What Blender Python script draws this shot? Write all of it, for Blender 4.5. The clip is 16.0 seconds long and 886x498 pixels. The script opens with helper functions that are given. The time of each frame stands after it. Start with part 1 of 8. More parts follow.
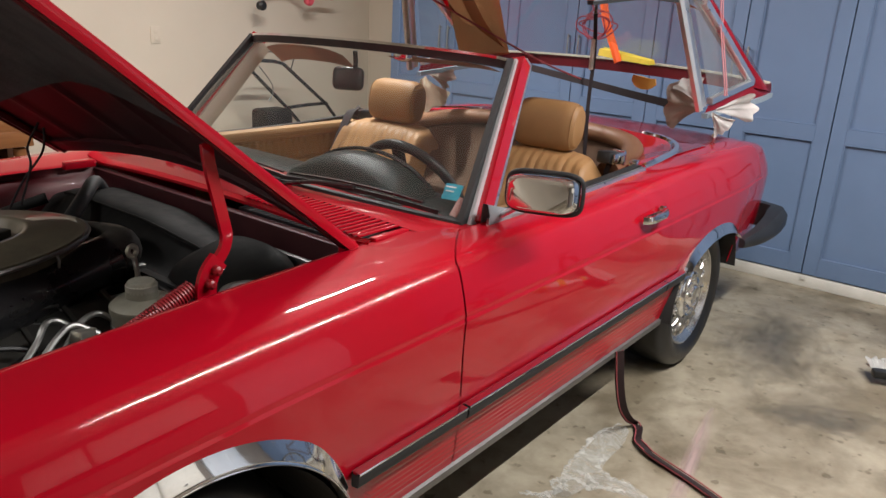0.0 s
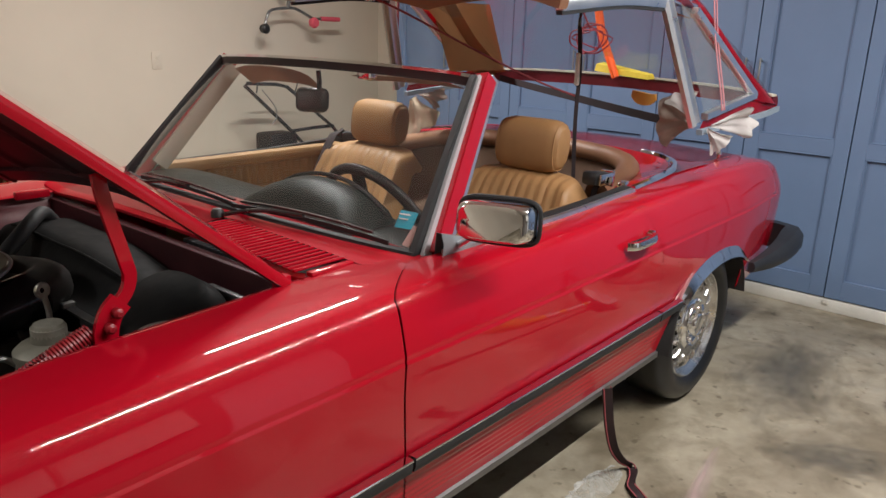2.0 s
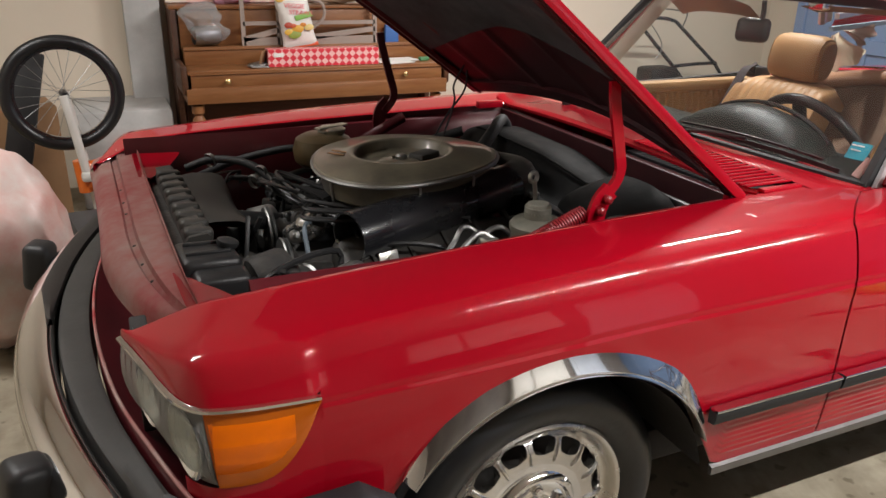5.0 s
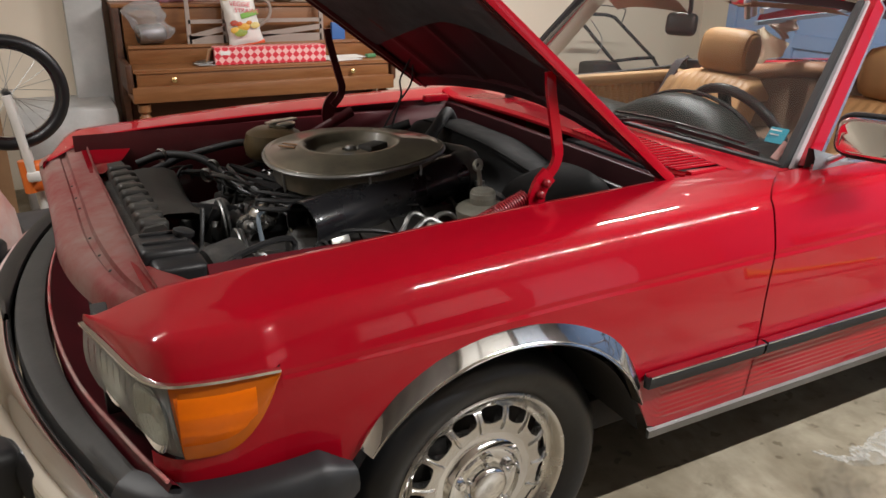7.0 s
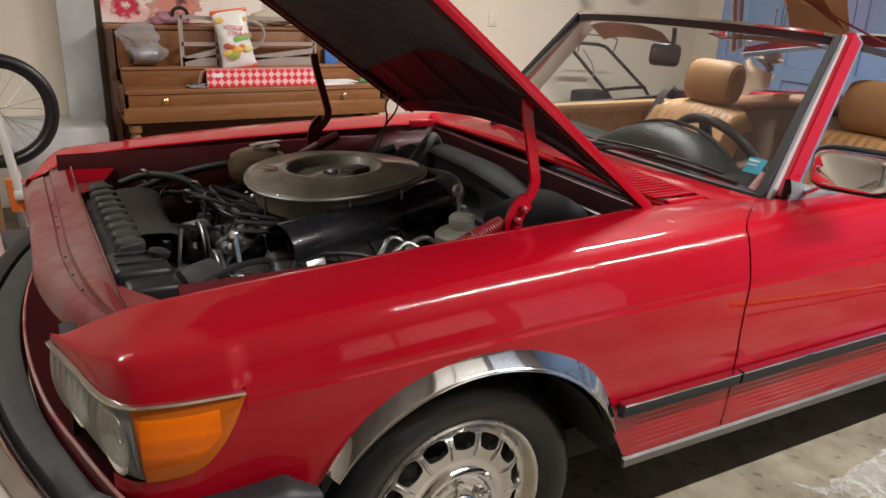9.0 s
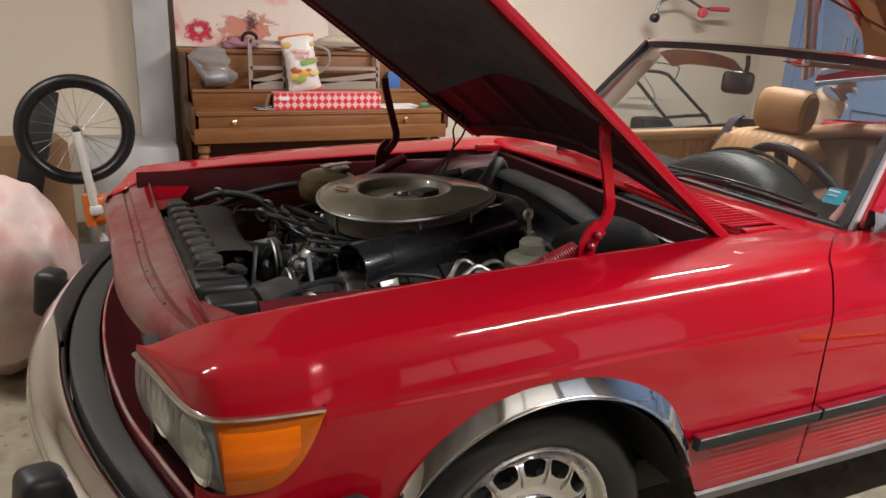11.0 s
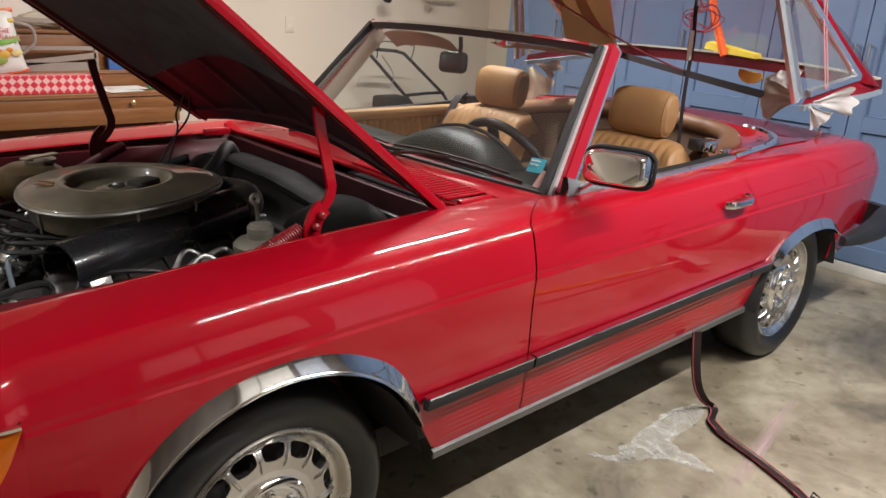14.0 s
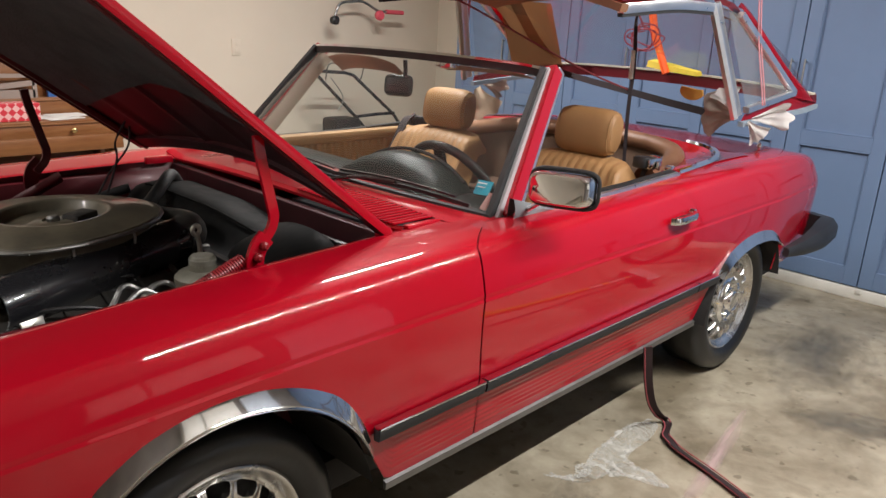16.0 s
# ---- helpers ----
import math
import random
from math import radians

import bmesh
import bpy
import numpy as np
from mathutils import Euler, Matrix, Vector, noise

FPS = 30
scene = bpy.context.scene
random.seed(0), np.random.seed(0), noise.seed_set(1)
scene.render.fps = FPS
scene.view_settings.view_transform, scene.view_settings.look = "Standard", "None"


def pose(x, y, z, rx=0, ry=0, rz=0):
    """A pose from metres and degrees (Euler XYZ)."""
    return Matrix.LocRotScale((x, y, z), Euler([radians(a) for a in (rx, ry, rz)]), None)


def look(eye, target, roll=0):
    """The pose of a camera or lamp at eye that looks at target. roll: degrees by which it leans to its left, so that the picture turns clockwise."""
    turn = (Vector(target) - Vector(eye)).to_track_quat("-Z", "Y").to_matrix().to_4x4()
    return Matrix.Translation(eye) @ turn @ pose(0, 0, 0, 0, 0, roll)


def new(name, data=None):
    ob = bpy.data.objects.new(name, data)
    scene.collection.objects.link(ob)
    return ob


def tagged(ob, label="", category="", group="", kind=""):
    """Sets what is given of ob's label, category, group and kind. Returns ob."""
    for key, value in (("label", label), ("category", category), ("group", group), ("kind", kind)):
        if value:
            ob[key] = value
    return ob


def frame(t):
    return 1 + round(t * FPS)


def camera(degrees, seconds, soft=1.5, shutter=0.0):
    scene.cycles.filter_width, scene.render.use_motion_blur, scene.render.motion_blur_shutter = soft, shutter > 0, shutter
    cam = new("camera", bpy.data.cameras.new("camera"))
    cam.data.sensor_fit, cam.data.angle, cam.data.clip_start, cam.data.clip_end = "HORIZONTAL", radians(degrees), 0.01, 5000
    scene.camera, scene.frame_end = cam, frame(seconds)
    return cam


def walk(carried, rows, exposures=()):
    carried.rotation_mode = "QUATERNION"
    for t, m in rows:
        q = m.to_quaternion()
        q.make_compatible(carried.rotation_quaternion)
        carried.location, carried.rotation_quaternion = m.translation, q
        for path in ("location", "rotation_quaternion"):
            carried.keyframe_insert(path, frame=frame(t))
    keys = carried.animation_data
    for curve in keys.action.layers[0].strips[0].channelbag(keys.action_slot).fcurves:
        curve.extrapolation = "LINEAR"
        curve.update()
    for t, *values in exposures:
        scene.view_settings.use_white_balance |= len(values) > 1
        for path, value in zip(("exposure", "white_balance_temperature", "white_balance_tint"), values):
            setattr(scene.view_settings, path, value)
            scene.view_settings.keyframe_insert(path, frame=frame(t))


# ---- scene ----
cam = camera(61.4, 16.0)
PATH = [
    (0, (-0.558, -1.769, 1.408), (0.957, -0.613, 0.801), 3.2),
    (0.5, (-0.549, -1.698, 1.423), (1.065, -0.666, 0.85), 3.9),
    (1, (-0.505, -1.699, 1.415), (1.118, -0.677, 0.846), 3.3),
    (1.5, (-0.405, -1.759, 1.416), (1.129, -0.61, 0.846), 2.8),
    (2, (-0.304, -1.819, 1.397), (1.163, -0.581, 0.837), 1.8),
    (2.5, (-0.264, -1.842, 1.395), (1.171, -0.568, 0.831), 1.0),
    (3, (-0.28, -1.827, 1.38), (1.067, -0.466, 0.805), 0.9),
    (3.5, (-0.369, -1.802, 1.385), (0.848, -0.335, 0.782), 1.5),
    (4, (-0.57, -1.799, 1.392), (0.429, -0.195, 0.736), 1.6),
    (4.5, (-0.664, -1.803, 1.379), (0.152, -0.128, 0.651), 1.35),
    (4.7, (-0.674, -1.815, 1.379), (0.104, -0.098, 0.639), 1.3),
    (6.8, (-0.718, -1.913, 1.374), (0.103, -0.241, 0.648), 0.8),
    (7, (-0.718, -1.92, 1.379), (0.165, -0.282, 0.647), 1.3),
    (7.5, (-0.708, -1.918, 1.38), (0.288, -0.346, 0.647), 2.3),
    (8, (-0.666, -1.948, 1.379), (0.42, -0.432, 0.656), 2.2),
    (8.5, (-0.645, -1.961, 1.381), (0.452, -0.441, 0.683), 2.4),
    (9, (-0.679, -1.942, 1.381), (0.223, -0.288, 0.711), 2.3),
    (9.2, (-0.702, -1.932, 1.376), (0.075, -0.213, 0.715), 2.1),
    (11.3, (-0.730, -1.919, 1.376), (0.076, -0.191, 0.773), 2.8),
    (11.5, (-0.723, -1.918, 1.382), (0.156, -0.227, 0.775), 2.9),
    (12, (-0.719, -1.916, 1.385), (0.250, -0.280, 0.764), 3.2),
    (12.5, (-0.716, -1.932, 1.388), (0.305, -0.336, 0.747), 3.5),
    (13, (-0.699, -1.952, 1.389), (0.418, -0.427, 0.743), 3.7),
    (13.5, (-0.681, -1.967, 1.389), (0.544, -0.523, 0.746), 3.9),
    (14, (-0.662, -1.981, 1.389), (0.643, -0.603, 0.757), 3.8),
    (14.5, (-0.645, -1.990, 1.390), (0.711, -0.656, 0.773), 3.6),
    (15, (-0.635, -1.991, 1.395), (0.751, -0.682, 0.791), 3.5),
    (15.5, (-0.632, -1.989, 1.399), (0.764, -0.687, 0.809), 3.3),
    (16, (-0.629, -1.984, 1.405), (0.764, -0.673, 0.824), 3.1),
]
walk(cam, [(t, look(eye, target, roll)) for t, eye, target, roll in PATH],
     [(0.0, -0.08), (1.0, -0.17), (2.5, -0.22), (3.5, -0.06), (4.5, 0.09), (13.0, 0.09), (14.5, 0.03), (16.0, 0.03)])

# ---- world and light ----
world = bpy.data.worlds.new("world")
scene.world = world
world.use_nodes = True
bg = world.node_tree.nodes["Background"]
bg.inputs["Color"].default_value = (0.9, 0.85, 0.8, 1)
bg.inputs["Strength"].default_value = 0.05
scene.view_settings.exposure = 0.0


def area_lamp(name, loc, size, power, color, turn=(0, 0, 0)):
    d = bpy.data.lights.new(name, "AREA")
    d.shape, d.size, d.size_y = "RECTANGLE", size[0], size[1]
    d.energy, d.color = power, color
    ob = new(name, d)
    ob.matrix_world = pose(*loc, *turn)
    return ob


WARM = (1.0, 0.975, 0.95)
CEIL = 2.62
# All out of view; the third is added to light the piano wall.
LAMPS = [(1.72, -2.10, 2.45, 0.016, 126), (2.00, 0.95, 1.25, 0.024, 92), (-1.75, 0.75, 1.25, 0.05, 40)]
for lx, ly, sx, sy, pw in LAMPS:
    area_lamp("ceiling_lamp_light", (lx, ly, CEIL - 0.085), (sx, sy), pw, WARM)


# ---- materials ----
def mat(name, color, rough=0.5, metal=0.0, coat=0.0, var=0.0, scale=8.0, bump=0.0, bump_scale=60.0,
        color2=None, spec=0.5, sheen=0.0, trans=0.0, alpha=1.0, rough_var=0.0, emit=None, stretch=(1, 1, 1), ior=1.45):
    m = bpy.data.materials.new(name)
    m.use_nodes = True
    nt = m.node_tree
    p = nt.nodes["Principled BSDF"]
    p.inputs["Roughness"].default_value = rough
    p.inputs["Metallic"].default_value = metal
    p.inputs["Coat Weight"].default_value = coat
    p.inputs["Coat Roughness"].default_value = 0.028
    p.inputs["Specular IOR Level"].default_value = spec
    p.inputs["Sheen Weight"].default_value = sheen
    p.inputs["Transmission Weight"].default_value = trans
    p.inputs["Alpha"].default_value = alpha
    p.inputs["IOR"].default_value = ior
    p.inputs["Base Color"].default_value = (*color, 1)
    if emit:
        p.inputs["Emission Color"].default_value = (*emit[:3], 1)
        p.inputs["Emission Strength"].default_value = emit[3]
    if var or bump or rough_var or color2:
        tc = nt.nodes.new("ShaderNodeTexCoord")
        mp = nt.nodes.new("ShaderNodeMapping")
        mp.inputs["Scale"].default_value = stretch
        nt.links.new(tc.outputs["Object"], mp.inputs["Vector"])
    if var or color2 or rough_var:
        n1 = nt.nodes.new("ShaderNodeTexNoise")
        n1.inputs["Scale"].default_value = scale
        n1.inputs["Detail"].default_value = 8
        n1.inputs["Roughness"].default_value = 0.62
        nt.links.new(mp.outputs["Vector"], n1.inputs["Vector"])
        ramp = nt.nodes.new("ShaderNodeValToRGB")
        ramp.color_ramp.elements[0].position, ramp.color_ramp.elements[1].position = 0.3, 0.7
        c2 = color2 or tuple(c * (1 - var) for c in color)
        ramp.color_ramp.elements[0].color = (*c2, 1)
        ramp.color_ramp.elements[1].color = (*color, 1)
        nt.links.new(n1.outputs["Fac"], ramp.inputs["Fac"])
        nt.links.new(ramp.outputs["Color"], p.inputs["Base Color"])
        if rough_var:
            mr = nt.nodes.new("ShaderNodeMapRange")
            mr.inputs["From Min"].default_value, mr.inputs["From Max"].default_value = 0.3, 0.7
            mr.inputs["To Min"].default_value, mr.inputs["To Max"].default_value = rough, min(1, rough + rough_var)
            nt.links.new(n1.outputs["Fac"], mr.inputs["Value"])
            nt.links.new(mr.outputs["Result"], p.inputs["Roughness"])
    if bump:
        n2 = nt.nodes.new("ShaderNodeTexNoise")
        n2.inputs["Scale"].default_value = bump_scale
        n2.inputs["Detail"].default_value = 6
        nt.links.new(mp.outputs["Vector"], n2.inputs["Vector"])
        bp = nt.nodes.new("ShaderNodeBump")
        bp.inputs["Strength"].default_value = bump
        bp.inputs["Distance"].default_value = 0.004
        nt.links.new(n2.outputs["Fac"], bp.inputs["Height"])
        nt.links.new(bp.outputs["Normal"], p.inputs["Normal"])
    return m


def glass_mat(name, tint=(0.92, 0.96, 0.95), opacity=0.06, rough=0.0):
    """Thin sheet of glass: clear with a gloss that grows at grazing angles."""
    m = bpy.data.materials.new(name)
    m.use_nodes = True
    nt = m.node_tree
    nt.nodes.remove(nt.nodes["Principled BSDF"])
    out = nt.nodes["Material Output"]
    tr = nt.nodes.new("ShaderNodeBsdfTransparent")
    tr.inputs["Color"].default_value = (*tint, 1)
    gl = nt.nodes.new("ShaderNodeBsdfGlossy")
    gl.inputs["Roughness"].default_value = rough
    lw = nt.nodes.new("ShaderNodeLayerWeight")
    lw.inputs["Blend"].default_value = 0.5
    pw5 = nt.nodes.new("ShaderNodeMath")
    pw5.operation = "POWER"
    pw5.inputs[1].default_value = 5.0
    nt.links.new(lw.outputs["Facing"], pw5.inputs[0])
    fr = nt.nodes.new("ShaderNodeMath")
    fr.operation = "MULTIPLY_ADD"
    fr.inputs[1].default_value, fr.inputs[2].default_value = 0.9, 0.05
    nt.links.new(pw5.outputs[0], fr.inputs[0])
    mx = nt.nodes.new("ShaderNodeMixShader")
    nt.links.new(fr.outputs[0], mx.inputs["Fac"])
    nt.links.new(tr.outputs["BSDF"], mx.inputs[1])
    nt.links.new(gl.outputs["BSDF"], mx.inputs[2])
    df = nt.nodes.new("ShaderNodeBsdfDiffuse")
    df.inputs["Color"].default_value = (0.6, 0.6, 0.58, 1)
    mx2 = nt.nodes.new("ShaderNodeMixShader")
    mx2.inputs["Fac"].default_value = opacity
    nt.links.new(mx.outputs["Shader"], mx2.inputs[1])
    nt.links.new(df.outputs["BSDF"], mx2.inputs[2])
    nt.links.new(mx2.outputs["Shader"], out.inputs["Surface"])
    return m


M = {}
M["red"] = mat("red_paint", (0.390, 0.0018, 0.0130), 0.5, coat=0.92, var=0.06, scale=2.5, spec=0.05)
M["red_dusty"] = mat("dusty_red_paint", (0.44, 0.03, 0.04), 0.36, coat=0.5, scale=4.5, color2=(0.50, 0.39, 0.35), rough_var=0.25, bump=0.05, spec=0.3)
# Body red darkened for shade in the bay, apron and hardtop rear bar.
M["red_shaded"] = mat("shaded_red_paint", (0.11, 0.005, 0.011), 0.45, coat=0.2, var=0.35, scale=6, bump=0.1)
M["chrome"] = mat("chrome", (0.84, 0.85, 0.86), 0.035, metal=1.0, var=0.05, scale=12, rough_var=0.05)
M["steel"] = mat("dull_metal", (0.42, 0.42, 0.41), 0.38, metal=1.0, var=0.4, scale=20, bump=0.15, rough_var=0.2)
M["alloy"] = mat("polished_alloy", (0.74, 0.73, 0.71), 0.16, metal=1.0, var=0.15, scale=15, rough_var=0.15)
M["satin"] = mat("satin_chrome", (0.86, 0.87, 0.89), 0.26, metal=1.0, var=0.08, scale=14, rough_var=0.1)
M["dull_alloy"] = mat("dull_dirty_aluminium", (0.24, 0.235, 0.23), 0.4, metal=0.9, var=0.25, scale=16, rough_var=0.2)
M["underseal"] = mat("black_underseal", (0.030, 0.028, 0.028), 0.8, bump=0.4, bump_scale=70)
# Same red, darkened further for shade under the bonnet and at the firewall.
M["red_deep_shaded"] = mat("deep_shaded_red_paint", (0.062, 0.016, 0.021), 0.45, spec=0.2, var=0.3, scale=8, bump=0.1)
M["bumper_rubber"] = mat("dark_bumper_rubber", (0.025, 0.026, 0.029), 0.45, var=0.3, scale=9, bump=0.1)
M["heater_black"] = mat("dull_black_moulding", (0.009, 0.009, 0.009), 0.5, spec=0.08, scale=7, color2=(0.015, 0.0145, 0.014), rough_var=0.25, bump=0.15, bump_scale=40)
M["grey_metal"] = mat("grey_painted_metal", (0.20, 0.21, 0.22), 0.32, coat=0.3, var=0.1, scale=20)
M["cap_plastic"] = mat("dusty_pale_plastic", (0.33, 0.32, 0.27), 0.5, var=0.3, scale=25)
# Pale, barely metallic grey: the chrome's bright reflection is put into the colour.
M["bright_trim"] = mat("bright_reflection_trim", (0.56, 0.57, 0.59), 0.30, metal=0.35, coat=0.3, var=0.08, scale=14)
M["zinc"] = mat("pale_zinc_plate", (0.62, 0.62, 0.56), 0.3, metal=0.9, var=0.3, scale=30)
M["rubber"] = mat("black_rubber", (0.017, 0.017, 0.018), 0.62, var=0.25, scale=18, bump=0.12, bump_scale=150)
M["tyre"] = mat("tyre_rubber", (0.0084, 0.0090, 0.0108), 0.30, var=0.4, scale=10, rough_var=0.14, bump=0.12, spec=0.7)
M["black_plastic"] = mat("black_plastic", (0.022, 0.022, 0.023), 0.40, var=0.3, scale=14, bump=0.15, bump_scale=220)
M["black_gloss"] = mat("black_enamel", (0.020, 0.020, 0.023), 0.20, coat=1.0, var=0.3, scale=8, rough_var=0.15)
M["grime"] = mat("grimy_black_metal", (0.024, 0.023, 0.023), 0.6, scale=14, color2=(0.055, 0.05, 0.044), bump=0.5, bump_scale=60, rough_var=0.2)
M["dusty_black"] = mat("dusty_black_enamel", (0.020, 0.020, 0.020), 0.42, coat=0.1, scale=9, color2=(0.055, 0.050, 0.042), rough_var=0.3)
M["lid_dusty"] = mat("dusty_air_cleaner_enamel", (0.22, 0.19, 0.13), 0.30, coat=0.55, scale=3.6, color2=(0.028, 0.026, 0.022), rough_var=0.3, bump=0.06)
M["hood_pad"] = mat("hood_insulation_pad", (0.080, 0.086, 0.100), 0.95, var=0.4, scale=12, bump=0.5, bump_scale=140)
M["leather"] = mat("tan_leather", (0.37, 0.20, 0.083), 0.46, var=0.18, scale=7, bump=0.2, bump_scale=260, rough_var=0.12)
# Door lining leather, a step darker than the seats.
M["leather_mid"] = mat("mid_tan_leather", (0.30, 0.165, 0.066), 0.5, var=0.2, scale=7, bump=0.2, bump_scale=260)
M["brown_carpet"] = mat("dark_brown_carpet", (0.095, 0.052, 0.030), 0.9, var=0.25, scale=20, bump=0.4, bump_scale=300)
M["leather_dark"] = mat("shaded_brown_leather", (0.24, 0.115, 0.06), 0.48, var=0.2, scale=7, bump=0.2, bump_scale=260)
M["headliner"] = mat("tan_headliner_cloth", (0.34, 0.17, 0.07), 0.85, var=0.12, scale=6, bump=0.25, bump_scale=300)
M["cream_trim"] = mat("cream_vinyl_trim", (0.55, 0.50, 0.40), 0.5, var=0.1, scale=6)
M["dash"] = mat("dark_green_black_dash_vinyl", (0.016, 0.022, 0.020), 0.40, spec=0.3, var=0.2, scale=10, bump=0.3, bump_scale=300)
M["amber_rim"] = mat("amber_lens_rim", (0.62, 0.135, 0.004), 0.22, coat=0.3, var=0.2, scale=14)
M["amber"] = mat("amber_lens", (1.0, 0.195, 0.001), 0.25, coat=0.12, var=0.14, scale=10, bump=0.1, bump_scale=90)
M["lens"] = mat("ribbed_headlamp_glass", (0.80, 0.83, 0.84), 0.16, coat=1.0, metal=0.35, scale=14, color2=(0.26, 0.28, 0.29), bump=0.6, bump_scale=60)
M["glass"] = glass_mat("window_glass", opacity=0.02)
M["glass_top"] = glass_mat("hardtop_glass", tint=(0.80, 0.85, 0.86), opacity=0.10)
M["blue"] = mat("blue_cabinet_paint", (0.135, 0.200, 0.325), 0.45, var=0.08, scale=3, bump=0.05, bump_scale=120)
M["dark_gap"] = mat("dark_shadow_gap", (0.012, 0.013, 0.016), 0.9)
M["white_paint"] = mat("white_trim_paint", (0.72, 0.70, 0.64), 0.5, var=0.15, scale=9)
M["wall"] = mat("cream_wall_paint", (0.66, 0.585, 0.48), 0.9, var=0.05, scale=2, bump=0.15, bump_scale=90)
M["pale_reflector"] = mat("bluish_white_reflector_paint", (0.64, 0.70, 0.78), 0.5, var=0.06, scale=3)
# Unseen wall coloured dark for the dim side that paint and chrome reflect.
M["wall_darkened"] = mat("brown_wall_darkened", (0.23, 0.205, 0.185), 0.8, var=0.35, scale=1.6, bump=0.1)
M["ceiling"] = mat("white_ceiling_paint", (0.82, 0.80, 0.76), 0.95, var=0.05, scale=3, bump=0.2)
M["wood"] = mat("walnut_piano_wood", (0.25, 0.108, 0.037), 0.36, scale=5, color2=(0.18, 0.068, 0.022), coat=0.2, stretch=(1, 6, 9), rough_var=0.15)
M["wood_dark"] = mat("dark_piano_wood", (0.10, 0.04, 0.017), 0.5, scale=5, color2=(0.05, 0.02, 0.01), stretch=(1, 6, 9))
M["brass"] = mat("brass_knob", (0.75, 0.58, 0.28), 0.25, metal=1.0)
M["white_plastic"] = mat("white_plastic", (0.72, 0.70, 0.66), 0.35, var=0.1)
M["orange"] = mat("orange_paint", (0.75, 0.16, 0.02), 0.35, coat=0.4, var=0.1)
M["orange_strap"] = mat("orange_webbing", (0.95, 0.13, 0.02), 0.6)
M["yellow"] = mat("yellow_foam", (0.72, 0.56, 0.06), 0.7, var=0.2, scale=20)
M["red_strap"] = mat("red_webbing", (0.34, 0.07, 0.08), 0.7, var=0.15, scale=60)
M["black_strap"] = mat("dark_webbing", (0.024, 0.015, 0.018), 0.75, var=0.3, scale=60)
M["cloth"] = mat("white_rag_cloth", (0.74, 0.72, 0.70), 0.85, var=0.12, scale=12, bump=0.3, bump_scale=90)
M["pink_strap"] = mat("faded_pink_webbing", (0.50, 0.20, 0.22), 0.7, var=0.15, scale=60)
M["cream_cloth"] = mat("cream_rag_cloth", (0.62, 0.53, 0.40), 0.85, var=0.15, scale=12, bump=0.3)
M["pink_cloth"] = mat("dusty_pink_rag_cloth", (0.44, 0.35, 0.30), 0.85, var=0.2, scale=12, bump=0.3)
M["card"] = mat("brown_cardboard", (0.30, 0.17, 0.085), 0.85, var=0.2, scale=6)
M["concrete_wall"] = mat("grey_concrete", (0.50, 0.50, 0.49), 0.85, var=0.25, scale=5, bump=0.3)
M["paper"] = mat("white_paper", (0.78, 0.77, 0.74), 0.7, var=0.05)
M["teal"] = mat("teal_sticker", (0.03, 0.34, 0.46), 0.4, var=0.05)
M["grey_tan"] = mat("taupe_plastic_rack", (0.33, 0.27, 0.23), 0.5, var=0.1)
M["pinkred"] = mat("pink_red_paint", (0.72, 0.10, 0.14), 0.6, var=0.15)
M["spring_red"] = mat("red_spring_paint", (0.24, 0.008, 0.014), 0.4, coat=0.3)


